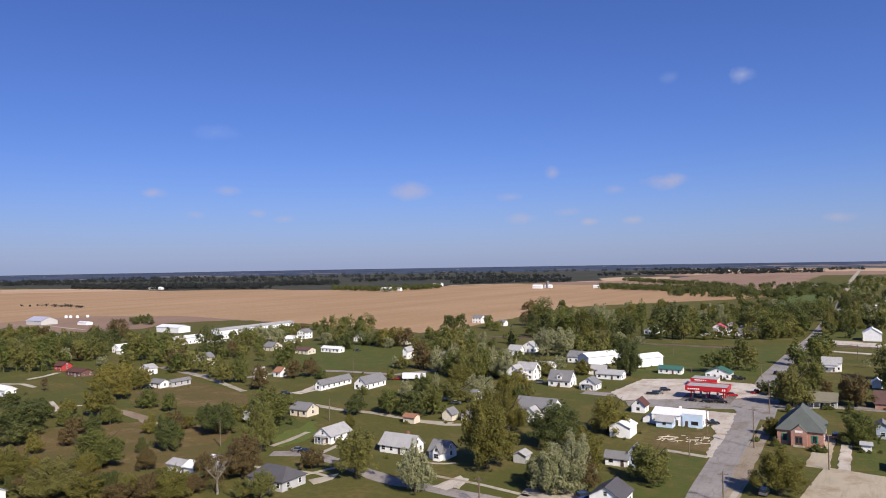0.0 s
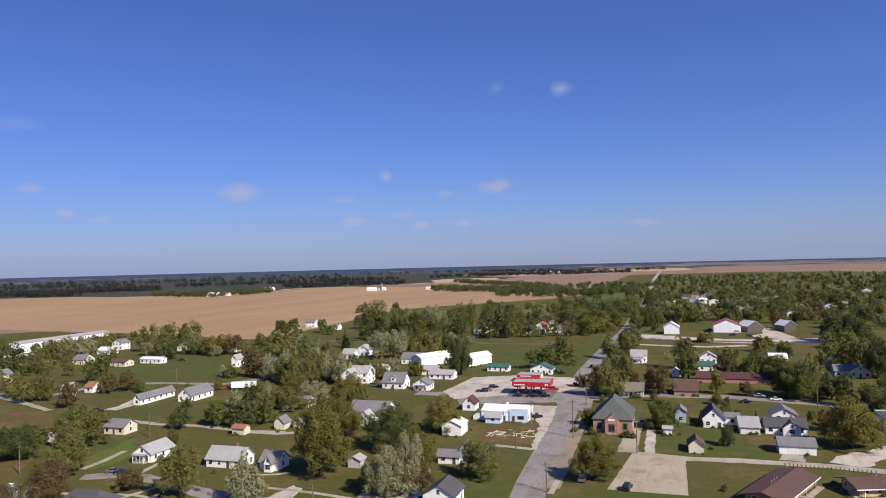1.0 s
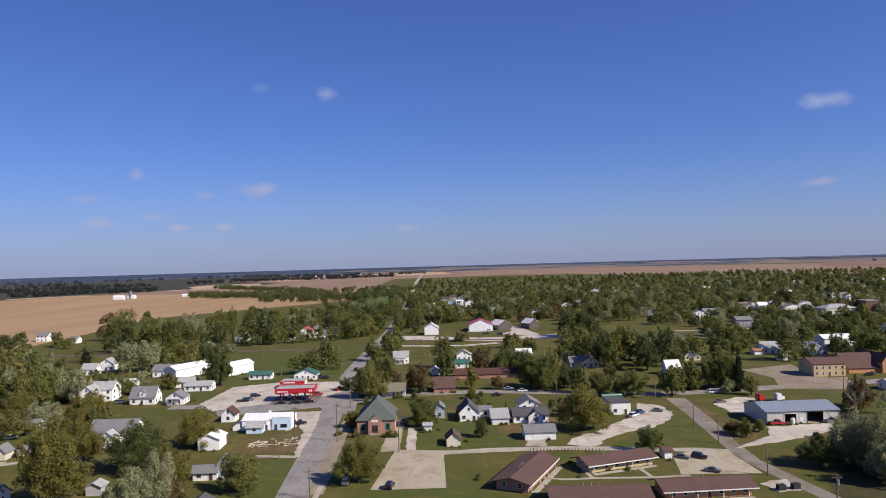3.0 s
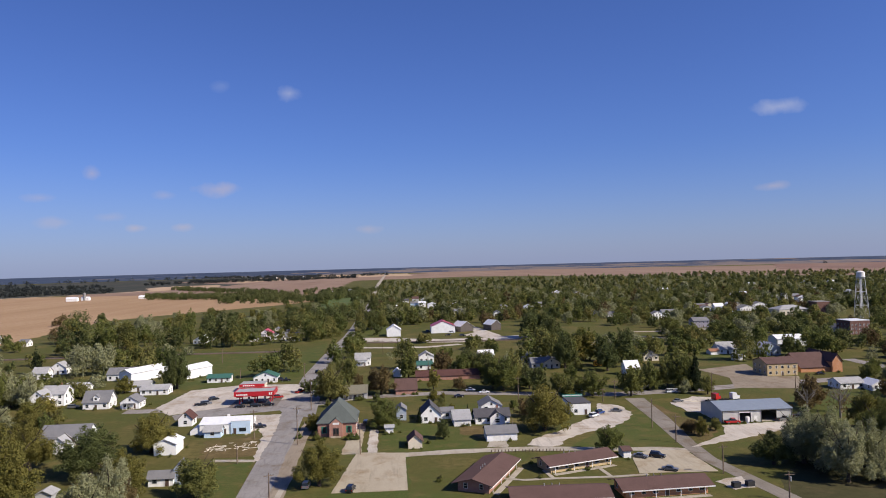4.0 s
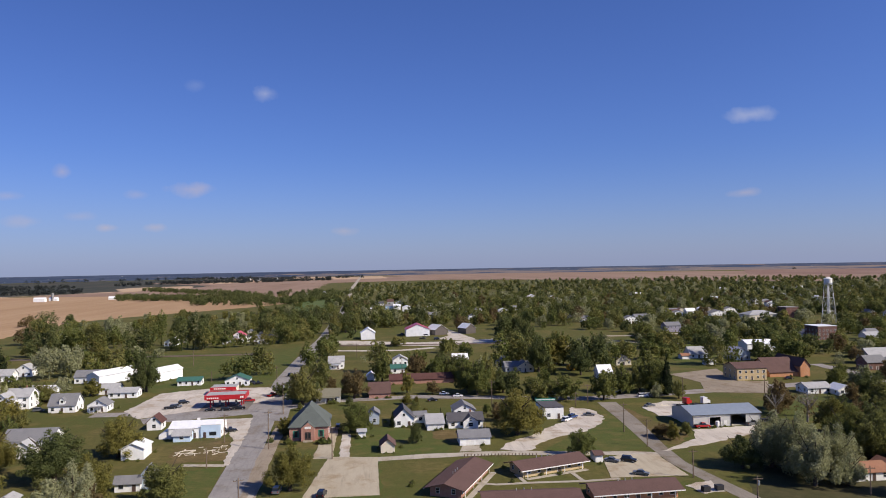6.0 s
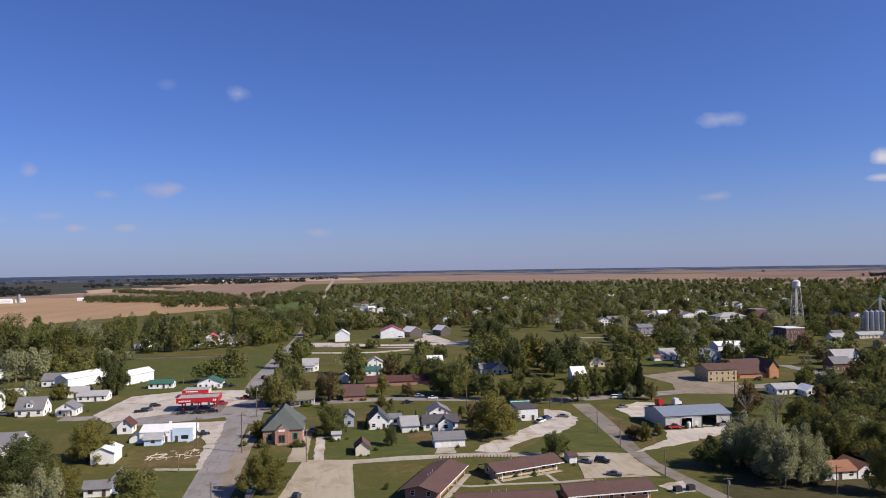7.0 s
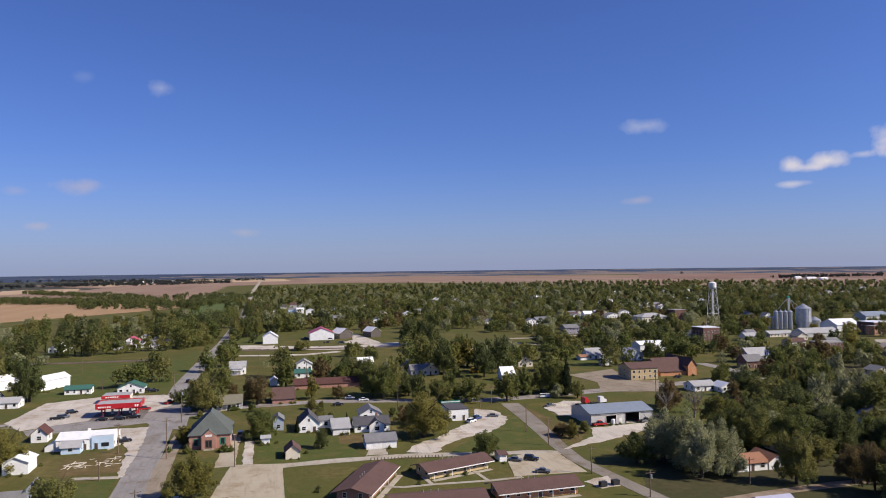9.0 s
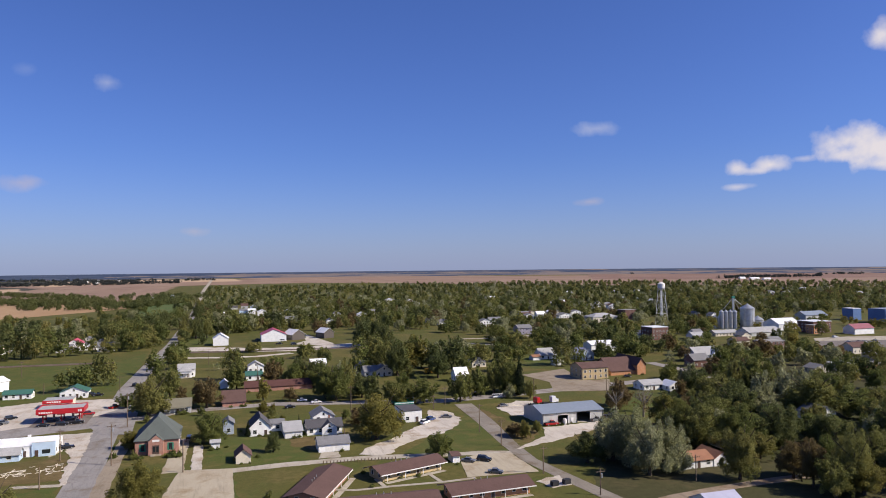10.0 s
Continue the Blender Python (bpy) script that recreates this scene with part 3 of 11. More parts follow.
def lobes_of(rng, kind, h, w):
    """The lobes of a crown of that kind, h high and w wide with its foot at 0: leaning plumes on the limbs, and a skirt."""
    out = []
    if kind == "cedar":
        for k in range(9):
            z = h * (0.12 + 0.095 * k)
            r = w * 0.5 * (1 - k / 9.6)
            for q in range(3 if k < 6 else 1):
                an = rng.uniform(0, 6.28)
                out.append(((math.cos(an) * r * 0.3, math.sin(an) * r * 0.3, z), (r * 0.75, r * 0.75, h * 0.1)))
        return out
    low, flat = rng.uniform(0.12, 0.22), rng.uniform(0.3, 0.75)
    rise = 1.5 if kind == "tall" else 1.15
    for k in range(10):
        an = k * 2.4 + rng.uniform(-0.5, 0.5)
        reach = (0.08 if k == 0 else rng.uniform(0.3, 0.88)) * w / 2
        top = h * (1 - flat * (reach / (w / 2)) ** 2) * rng.uniform(0.84, 1.0)
        for j in range(5):
            s = 0.25 + 0.1875 * j
            rad = w * rng.uniform(0.085, 0.15) * (1.12 - 0.42 * s)
            z = h * low + (top - rad * rise - h * low) * s
            bend = an + rng.uniform(-0.3, 0.3)
            out.append(((math.cos(bend) * reach * s ** 0.7, math.sin(bend) * reach * s ** 0.7, z), (rad, rad, rad * rise)))
    for k in range(18):
        an, r = rng.uniform(0, 6.28), w * rng.uniform(0.2, 0.44)
        rad = w * rng.uniform(0.06, 0.12)
        out.append(((math.cos(an) * r, math.sin(an) * r, h * rng.uniform(low * 0.8, low + 0.2)), (rad, rad, rad * 0.9)))
    out.append(((0, 0, h * 0.44), (w * 0.33, w * 0.33, h * 0.33)))
    return out


def dense_lobes(rng, h, w):
    """A closed, upright crown for a tree far off: a core, shoulders round it and an uneven top."""
    out = [((0, 0, h * 0.45), (w * 0.38, w * 0.38, h * 0.42))]
    for k in range(9):
        an, z = rng.uniform(0, 6.28), rng.uniform(0.12, 0.84)
        r = w * 0.34 * (1.12 - abs(z - 0.32))
        s = w * rng.uniform(0.11, 0.2)
        out.append(((math.cos(an) * r, math.sin(an) * r, h * z), (s, s, s * rng.uniform(0.9, 1.6))))
    return out


def trunk_bm(rng, h, w, bare=False):
    bm = bmesh.new()
    t = h * 0.024 + 0.08
    fork = h * 0.32
    tube(bm, (0, 0, -0.3), (0, 0, fork), t * 1.25, t * 0.8, 8)
    tube(bm, (0, 0, fork), (w * 0.04, -w * 0.03, h * 0.75), t * 0.8, t * 0.2, 6)
    for k in range(9 if bare else 6):
        an = k * 2.4 + rng.uniform(0, 0.6)
        z0 = fork * rng.uniform(0.85, 1.5)
        e = Vector((math.cos(an) * w * 0.34, math.sin(an) * w * 0.34, h * rng.uniform(0.55, 0.88)))
        tube(bm, (0, 0, z0), e, t * 0.5, t * 0.1, 5)
        if bare:
            for q in range(5):
                s = Vector((0, 0, z0)).lerp(e, rng.uniform(0.35, 0.95))
                tube(bm, s, s + Vector((rng.uniform(-1, 1) * w * 0.16, rng.uniform(-1, 1) * w * 0.16, rng.uniform(0.03, 0.16) * h)), t * 0.16, t * 0.04, 4)
    return bm


TREES = {}
TREE_LOOK = {
    "oak": (OAK, "round", "broad green oak with a rounded leafy crown"),
    "dark": (DARK, "round", "dense dark green shade tree with leafy crown"),
    "maple": (MAPLE, "round", "green maple tree in early autumn leaf"),
    "silver": (SILVER, "tall", "tall pale silvery green maple tree in leaf"),
    "olive": (OLIVE, "round", "olive green tree with yellowing leaf tips"),
    "gold": (GOLD, "round", "tree turning golden yellow in autumn leaf"),
    "brown": (BROWN, "round", "tree with thin russet brown autumn leaves"),
    "cedar": (CEDAR, "cedar", "dark conical evergreen cedar tree standing on grass"),
    "bare": (BROWN, "bare", "nearly bare pale tree with white branches"),
    "shrub": (MAPLE, "shrub", "low rounded green shrub growing on the lawn"),
}


def tree(kind, x, y, h, w, near=0):
    """A tree with its foot at x, y. near: 2 close by, 1 middle distance, 0 far."""
    mat, form, label = TREE_LOOK[kind]
    rng = np.random.default_rng(int(abs(x * 7.3 + y * 3.1) * 10) % 100000)
    big = near and w > 14
    key = (kind, near, big, int(rng.integers(3 if not big else 2)))
    turn = float(rng.uniform(0, 360))
    if key not in TREES:
        ph, pw = (9.0, 9.0) if form != "cedar" else (9.0, 5.0)
        if form == "shrub":
            ph, pw = 3.0, 4.0
        t = new("tree" if form != "shrub" else "shrub")
        tagged(t, label, "tree" if form != "shrub" else "shrub")
        count, size = ((7600, 0.3), (2600, 0.48), (600, 0.9))[2 - near]
        if big:
            count, size = ((15000, 0.215), (6500, 0.31))[2 - near]
        if form == "bare":
            count, size = count // 14, size * 0.8
        if form == "shrub":
            count, size = count // 4, size * 0.7
        lr = np.random.default_rng((len(kind) * 101 + ord(kind[0]) * 7 + near * 31 + key[3] * 1009 + 53 * big) % 9999)
        part("trunk", trunk_bm(lr, ph, pw, form == "bare"), PALEBARK if form == "bare" else BARK, t)
        lob = lobes_of(lr, "round" if form in ("bare", "shrub") else form, ph, pw)
        if form == "shrub":
            lob = [((c[0], c[1], max(0.6, c[2] - 0.8)), r) for c, r in lob]
        child("crown", leaf_mesh("crown", *leaf_cloud(lr, lob, count, size), mat), t)
        TREES[key] = (t, ph, pw)
        t.matrix_basis = pose(x, y, 0, 0, 0, turn) @ Matrix.Diagonal((w / pw, w / pw, h / ph, 1))
        return t
    t, ph, pw = TREES[key]
    c = copy_thing(t, Matrix.Identity(4))
    c.matrix_basis = pose(x, y, 0, 0, 0, turn) @ Matrix.Diagonal((w / pw, w / pw, h / ph, 1))
    return c


FAR_TREES = {}
OPEN_HOUSES = []


def far_tree(kind, x, y, h, w):
    """Note a tree too far off to pick out; joined_trees() builds them."""
    FAR_TREES.setdefault(kind, []).append((x, y, h, w))


def hides(x, y, reach, side):
    """True where a tree would stand in or right before one of the houses that the town's trees leave open."""
    if not OPEN_HOUSES:
        return False
    a = np.array(OPEN_HOUSES)
    way = a / np.linalg.norm(a, axis=1)[:, None]
    d = a - np.array([x, y])
    along = (d * way).sum(1)
    off = np.abs(d[:, 0] * way[:, 1] - d[:, 1] * way[:, 0])
    return bool(((along > -5) & (along < reach) & (off < side)).any())


def joined_trees():
    for kind, spots in FAR_TREES.items():
        mat, form, label = TREE_LOOK[kind]
        rng = np.random.default_rng(len(kind) * 31 + len(spots))
        vs, fs, ns, base = [], [], [], 0
        for x, y, h, w in spots:
            if hides(x, y, 40, 6):
                h, w = h * 0.5, w * 0.75
            v, f, n = leaf_cloud(rng, lobes_of(rng, form, h, w) if form == "cedar" else dense_lobes(rng, h * 1.02, w * 1.12), int(min(900, 500 * (w / 10) ** 1.5)), min(1.15, 0.12 * w), 0.5, 0.78)
            vs.append(v + np.array([x, y, 0.0]))
            ns.append(n)
            fs.append(f + base)
            base += len(v)
            t = h * 0.012 + 0.05
            v = np.array([(x + dx * t, y + dy * t, z) for z in (-0.2, h * 0.22) for dx, dy in ((-1, -1), (1, -1), (1, 1), (-1, 1))])
            vs.append(v)
            ns.append((v - np.array([x, y, 0.0])) * np.array([1, 1, 0.0]) / (t * 1.4142))
            q = np.array([(0, 1, 5), (0, 5, 4), (1, 2, 6), (1, 6, 5), (2, 3, 7), (2, 7, 6), (3, 0, 4), (3, 4, 7)])
            fs.append(q + base)
            base += 8
        o = new("town_trees", leaf_mesh("town_trees", np.concatenate(vs), np.concatenate(fs), np.concatenate(ns), mat))
        tagged(o, "many of one kind beyond the near streets: " + label, "trees", "", "stuff")


def woods(name, count, where, hmin, hmax, leaves, size, mat, label, seed, spread=1.0):
    """Uncountable far trees, one mesh: crowns of loose leaf clumps at the places that where(rng) gives."""
    rng = np.random.default_rng(seed)
    vs, fs, ns, base = [], [], [], 0
    for k in range(count):
        p = where(rng)
        if p is None or hides(*p, 60, 7):
            continue
        h = hmin + (hmax - hmin) * rng.random() ** 1.3
        w = h * rng.uniform(0.62, 1.0) * spread
        lob = dense_lobes(rng, h, w)
        v, f, n = leaf_cloud(rng, lob, leaves, size, 0.45, 0.8)
        vs.append(v + np.array([p[0], p[1], 0.0]))
        ns.append(n)
        fs.append(f + base)
        base += len(v)
    o = new(name, leaf_mesh(name, np.concatenate(vs), np.concatenate(fs), np.concatenate(ns), mat))
    return tagged(o, label, "woods", "", "stuff")



def ground_mesh():
    """One sheet of ground to the horizon."""
    bm = bmesh.new()
    bmesh.ops.create_grid(bm, x_segments=40, y_segments=40, size=4900)
    return tagged(new("ground", bm_mesh("ground", bm, GRASS)), "autumn grass between houses and fields", "ground", "", "structure")


def backdrop():
    """The rim of the land beyond the last woods, with haze put into its glowing colours."""
    v, f = [], []
    n = 120
    for i in range(n + 1):
        a = radians(-100 + 200 * i / n)
        for z in (-5, 36):
            v.append((math.sin(a) * 4750, math.cos(a) * 4750, z))
    for i in range(n):
        f.append((2 * i, 2 * i + 2, 2 * i + 3, 2 * i + 1))
    m, nd, ln, b = shader("hazed_far_land", 1.0, 0.0)
    # field and wood colours already carry the blue of the air
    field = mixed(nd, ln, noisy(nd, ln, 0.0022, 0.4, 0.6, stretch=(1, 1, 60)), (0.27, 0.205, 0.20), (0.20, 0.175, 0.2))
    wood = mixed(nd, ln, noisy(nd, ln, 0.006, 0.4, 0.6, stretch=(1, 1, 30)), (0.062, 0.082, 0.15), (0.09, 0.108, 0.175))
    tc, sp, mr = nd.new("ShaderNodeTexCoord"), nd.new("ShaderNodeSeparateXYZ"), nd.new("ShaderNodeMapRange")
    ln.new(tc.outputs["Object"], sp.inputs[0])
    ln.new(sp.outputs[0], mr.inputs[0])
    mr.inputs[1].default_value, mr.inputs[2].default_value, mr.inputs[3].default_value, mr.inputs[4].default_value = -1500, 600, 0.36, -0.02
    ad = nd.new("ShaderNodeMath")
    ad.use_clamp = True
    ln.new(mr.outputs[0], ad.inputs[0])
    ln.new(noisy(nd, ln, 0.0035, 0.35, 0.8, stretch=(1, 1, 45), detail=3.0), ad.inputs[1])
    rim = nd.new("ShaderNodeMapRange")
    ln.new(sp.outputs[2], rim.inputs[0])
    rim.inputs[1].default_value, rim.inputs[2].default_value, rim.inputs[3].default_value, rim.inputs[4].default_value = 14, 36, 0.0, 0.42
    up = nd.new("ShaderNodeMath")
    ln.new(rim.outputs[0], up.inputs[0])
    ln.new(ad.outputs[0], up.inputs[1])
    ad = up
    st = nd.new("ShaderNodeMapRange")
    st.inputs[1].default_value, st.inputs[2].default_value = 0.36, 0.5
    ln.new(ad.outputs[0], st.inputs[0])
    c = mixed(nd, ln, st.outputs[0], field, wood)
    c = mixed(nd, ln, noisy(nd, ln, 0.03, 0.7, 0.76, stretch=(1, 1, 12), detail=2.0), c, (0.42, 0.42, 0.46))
    # emission stands in for sunlit haze along the whole rim
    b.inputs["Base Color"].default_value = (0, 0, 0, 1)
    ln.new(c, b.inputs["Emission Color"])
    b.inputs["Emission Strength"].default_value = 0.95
    return tagged(new("backdrop", mesh("backdrop", v, f, [m])), "far woods and fields with blue haze painted in", "backdrop", "", "structure")


def belt(pts, count, depth, hmin, hmax, seed, leaves=56, size=3.2, label="distant belt of woods tinted for haze", spread=1.7, mat=None):
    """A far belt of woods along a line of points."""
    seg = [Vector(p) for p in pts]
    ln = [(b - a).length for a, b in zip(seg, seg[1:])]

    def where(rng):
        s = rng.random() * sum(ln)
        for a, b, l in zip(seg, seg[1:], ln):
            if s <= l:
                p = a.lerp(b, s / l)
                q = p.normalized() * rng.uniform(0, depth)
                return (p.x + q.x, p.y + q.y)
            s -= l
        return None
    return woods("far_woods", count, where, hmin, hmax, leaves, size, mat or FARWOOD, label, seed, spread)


def car(x, y, turn, paint, kind="sedan", label="parked car"):
    """A parked vehicle, nose to +x before the turn."""
    c = thing("car" if kind != "pickup" else "pickup_truck", x, y, 0.09, turn, label, "car" if kind != "pickup" else "truck")
    L, W, H = {"sedan": (4.6, 1.8, 1.42), "suv": (4.7, 1.9, 1.75), "pickup": (5.5, 1.95, 1.8), "van": (5.0, 1.95, 1.9)}[kind]
    a, hb = L / 2, 0.62 if kind == "sedan" else 0.78

    def hull(prof, w0, w1):
        bm = bmesh.new()
        rows = []
        zt = max(z for _, z in prof)
        zb = min(z for _, z in prof)
        for s in (-1, 1):
            rows.append([bm.verts.new((px, s * (w0 + (w1 - w0) * (pz - zb) / max(0.01, zt - zb)) / 2, pz)) for px, pz in prof])
        bm.faces.new(rows[0])
        bm.faces.new(rows[1][::-1])
        k = len(prof)
        for i in range(k):
            bm.faces.new((rows[0][i], rows[1][i], rows[1][(i + 1) % k], rows[0][(i + 1) % k]))
        bmesh.ops.recalc_face_normals(bm, faces=list(bm.faces))
        bmesh.ops.bevel(bm, geom=list(bm.edges), offset=0.05, segments=2, affect="EDGES")
        return bm

    low = [(-a, 0.32), (-a + 0.05, hb + 0.2), (-a * 0.5, hb + 0.28), (a * 0.42, hb + 0.26), (a * 0.95, hb + 0.1), (a, 0.5), (a - 0.05, 0.3)]
    child("body", shared(("cb", kind, paint.name), lambda: bm_mesh("body", hull(low, W, W * 0.95), paint)), c)
    cab = {"sedan": (-a * 0.62, -a * 0.38, a * 0.15, a * 0.42), "suv": (-a * 0.93, -a * 0.82, a * 0.2, a * 0.45),
           "van": (-a * 0.95, -a * 0.86, a * 0.4, a * 0.7), "pickup": (-a * 0.12, -a * 0.06, a * 0.3, a * 0.5)}[kind]
    zb = hb + 0.2
    prof = [(cab[0], zb), (cab[1], H - 0.05), (cab[2], H - 0.05), (cab[3], zb)]
    child("glazing", shared(("cg", kind), lambda: bm_mesh("glazing", hull(prof, W * 0.92, W * 0.72), GLASS)), c, None, "dark tinted car windows")
    child("roof", shared(("cr", kind, paint.name), lambda: bm_mesh("roof", boxes((cab[1] - 0.05, -W * 0.37, H - 0.07, cab[2] + 0.05, W * 0.37, H)), paint)), c)
    if kind == "pickup":
        child("bed", shared("bed", lambda: bm_mesh("bed", boxes((-a + 0.15, -W / 2 + 0.12, hb + 0.2, -a * 0.16, W / 2 - 0.12, hb + 0.31)), BLACK)), c, None, "dark truck bed")

    def tyre():
        bm = bmesh.new()
        tube(bm, (0, -0.11, 0), (0, 0.11, 0), 0.34, 0.34, 14)
        return bm_mesh("tyre", bm, RUBBER)

    def rim():
        bm = bmesh.new()
        tube(bm, (0, -0.125, 0), (0, 0.125, 0), 0.2, 0.2, 10)
        return bm_mesh("rim", bm, STEEL)
    for sx in (-0.6, 0.62):
        for sy in (-1, 1):
            w = child("wheel", shared("tyre", tyre), c, pose(sx * a, sy * (W / 2 - 0.1), 0.33))
            child("rim", shared("rim", rim), w)
    for sy in (-1, 1):
        child("headlight", shared("hl", lambda: bm_mesh("headlight", boxes((-0.02, -0.17, -0.07, 0.03, 0.17, 0.07)), TRIM)), c, pose(a - 0.05, sy * W * 0.36, hb - 0.02))
        child("tail_lamp", shared("tl", lambda: bm_mesh("tail_lamp", boxes((-0.03, -0.1, -0.12, 0.02, 0.1, 0.12)), LENS)), c, pose(-a + 0.03, sy * W * 0.4, hb + 0.05))
    return c


def pole(x, y, h=10.0, turn=0.0, drum=False, arm=True):
    """A wooden power pole with a crossarm."""
    p = thing("utility_pole", x, y, 0, turn, "weathered wooden utility pole with crossarm", "pole", "utility poles")
    bm = bmesh.new()
    tube(bm, (0, 0, -0.5), (0, 0, h), 0.2, 0.13, 10)
    part("mast", bm, WOOD, p)
    if arm:
        part("crossarm", boxes((-1.3, -0.22, h - 0.75, 1.3, -0.1, h - 0.6)), WOOD, p)
        for k in (-1.15, -0.45, 0.45, 1.15):
            bm = bmesh.new()
            tube(bm, (k, -0.16, h - 0.6), (k, -0.16, h - 0.38), 0.06, 0.04, 8)
            part("insulator", bm, GLASS, p)
    if drum:
        bm = bmesh.new()
        tube(bm, (0.35, 0, h - 2.3), (0.35, 0, h - 1.2), 0.28, 0.28, 12)
        part("transformer", bm, STEEL, p, "grey steel transformer drum")
    return p


def water_tower(x, y, h):
    """A white water tower: tank on four braced legs with a riser pipe."""
    t = thing("water_tower", x, y, 0, 0, "white steel water tower on four braced legs", "water tower")
    r, tb = 3.5, h - 6.2
    bm = bmesh.new()
    prof = [(0.4, tb - 1.6), (1.9, tb - 1.1), (r * 0.93, tb - 0.2), (r, tb + 0.7), (r, h - 1.4), (r * 1.08, h - 1.3), (r * 0.5, h - 0.35), (0.25, h - 0.05), (0.2, h + 0.5)]
    n = 28
    rings = [[bm.verts.new((math.cos(6.2832 * k / n) * a, math.sin(6.2832 * k / n) * a, z)) for k in range(n)] for a, z in prof]
    for p, q in zip(rings, rings[1:]):
        for k in range(n):
            bm.faces.new((p[k], p[(k + 1) % n], q[(k + 1) % n], q[k]))
    bm.faces.new(rings[0][::-1])
    bm.faces.new(rings[-1])
    part("tank", bm, TRIM, t, "white domed steel tank")
    bm = bmesh.new()
    tube(bm, (0, 0, -0.2), (0, 0, tb - 1.6), 0.42, 0.42, 14)
    part("riser_pipe", bm, TRIM, t)
    foot, top = 6.4, 3.2
    for k in range(4):
        a = radians(45 + 90 * k)
        b2 = radians(135 + 90 * k)
        bm = bmesh.new()
        tube(bm, (math.cos(a) * foot, math.sin(a) * foot, -0.2), (math.cos(a) * top, math.sin(a) * top, tb + 0.8), 0.2, 0.2, 8)
        part("leg", bm, TRIM, t)
        for z0, z1 in ((0.02, 0.33), (0.33, 0.66), (0.66, 0.98)):
            f = lambda q, u: Vector((math.cos(q) * (foot + (top - foot) * u), math.sin(q) * (foot + (top - foot) * u), tb * u))
            bm = bmesh.new()
            tube(bm, f(a, z0), f(b2, z1), 0.06, 0.06, 5)
            tube(bm, f(b2, z0), f(a, z1), 0.06, 0.06, 5)
            tube(bm, f(a, z1), f(b2, z1), 0.11, 0.11, 6)
            part("brace", bm, TRIM, t)
    bm = bmesh.new()
    bmesh.ops.create_cone(bm, segments=28, radius1=r + 0.9, radius2=r + 0.9, depth=0.1, cap_ends=True, matrix=Matrix.Translation((0, 0, tb + 0.7)))
    part("walkway", bm, STEEL, t)
    return t


def bin_silo(x, y, r, h, cone, mat, label, name="grain_bin"):
    """A round corrugated steel bin with a conical roof and a ladder."""
    b = thing(name, x, y, 0, 0, label, "grain bin", "grain bins")
    bm = bmesh.new()
    n, k = 32, max(4, int(h / 1.1))
    prof = []
    for i in range(k):
        prof += [(r, i * h / k), (r + 0.06, (i + 0.5) * h / k)]
    prof.append((r, h))
    rings = [[bm.verts.new((math.cos(6.2832 * q / n) * a, math.sin(6.2832 * q / n) * a, z)) for q in range(n)] for a, z in prof]
    for p, s in zip(rings, rings[1:]):
        for q in range(n):
            bm.faces.new((p[q], p[(q + 1) % n], s[(q + 1) % n], s[q]))
    part("wall", bm, mat, b)
    bm = bmesh.new()
    bmesh.ops.create_cone(bm, segments=n, radius1=r + 0.25, radius2=0.4, depth=cone, cap_ends=True, matrix=Matrix.Translation((0, 0, h + cone / 2 + 0.01)))
    part("roof", bm, mat, b)
    bm = bmesh.new()
    tube(bm, (0, 0, h + cone), (0, 0, h + cone + 0.5), 0.5, 0.45, 12)
    part("cap", bm, mat, b)
    part("ladder", boxes((-0.25, -r - 0.25, 0, -0.2, -r - 0.1, h), (0.2, -r - 0.25, 0, 0.25, -r - 0.1, h), *[(-0.2, -r - 0.2, z, 0.2, -r - 0.15, z + 0.05) for z in np.arange(0.4, h, 0.9)]), STEEL, b)
    return b


def elevator_leg(x, y, h):
    e = thing("elevator_leg", x, y, 0, 0, "tall green-grey steel grain elevator leg", "grain elevator")
    part("shaft", boxes((-0.9, -0.6, 0, -0.2, 0.6, h), (0.2, -0.6, 0, 0.9, 0.6, h)), STEEL, e)
    part("head", boxes((-1.4, -0.9, h, 1.4, 0.9, h + 1.8)), GREENPAINT, e)
    for k, (ex, ey) in enumerate(((9, 3), (-10, 2), (12, -3))):
        bm = bmesh.new()
        tube(bm, (0, 0, h + 0.5), (ex, ey, h * 0.62), 0.22, 0.22, 8)
        part("spout", bm, STEEL, e)
    return e


def apartment(x, y, w, d, turn, wall, label):
    """A low apartment block: wide eaves, doors and windows along the front, vents on the roof."""
    h = house(x, y, w, d, 2.5, 1.15, "x", wall, R_BROWN, label, turn, 0.0, True, "apartment_block", "apartments", overhang=1.35)
    for k in (-1, 1):
        part("fascia", boxes((-w / 2 - 1.35, k * (d / 2 + 1.35) - 0.04, 1.98, w / 2 + 1.35, k * (d / 2 + 1.35) + 0.04, 2.26)), TRIM, h, "white fascia board")
    for k in range(3):
        bm = bmesh.new()
        tube(bm, (0, 0, 3.2), (0, 0, 4.2), 0.14, 0.12, 8)
        part("vent_pipe", bm, STEEL, h, "short pale roof vent pipe", pose(-w * 0.15 + k * 1.9, d * 0.1, 0))
    for k in range(4):
        part("post", boxes((-0.08, -0.08, 0, 0.08, 0.08, 2.1)), TRIM, h, "", pose(-w / 2 + 1 + k * (w - 2) / 3, -d / 2 - 0.7, 0))
    part("walk", boxes((-w / 2, -d / 2 - 2.6, -0.2, w / 2, -d / 2 - 0.9, 0.06)), CONCRETE, h, "concrete walk along the front")
    return h


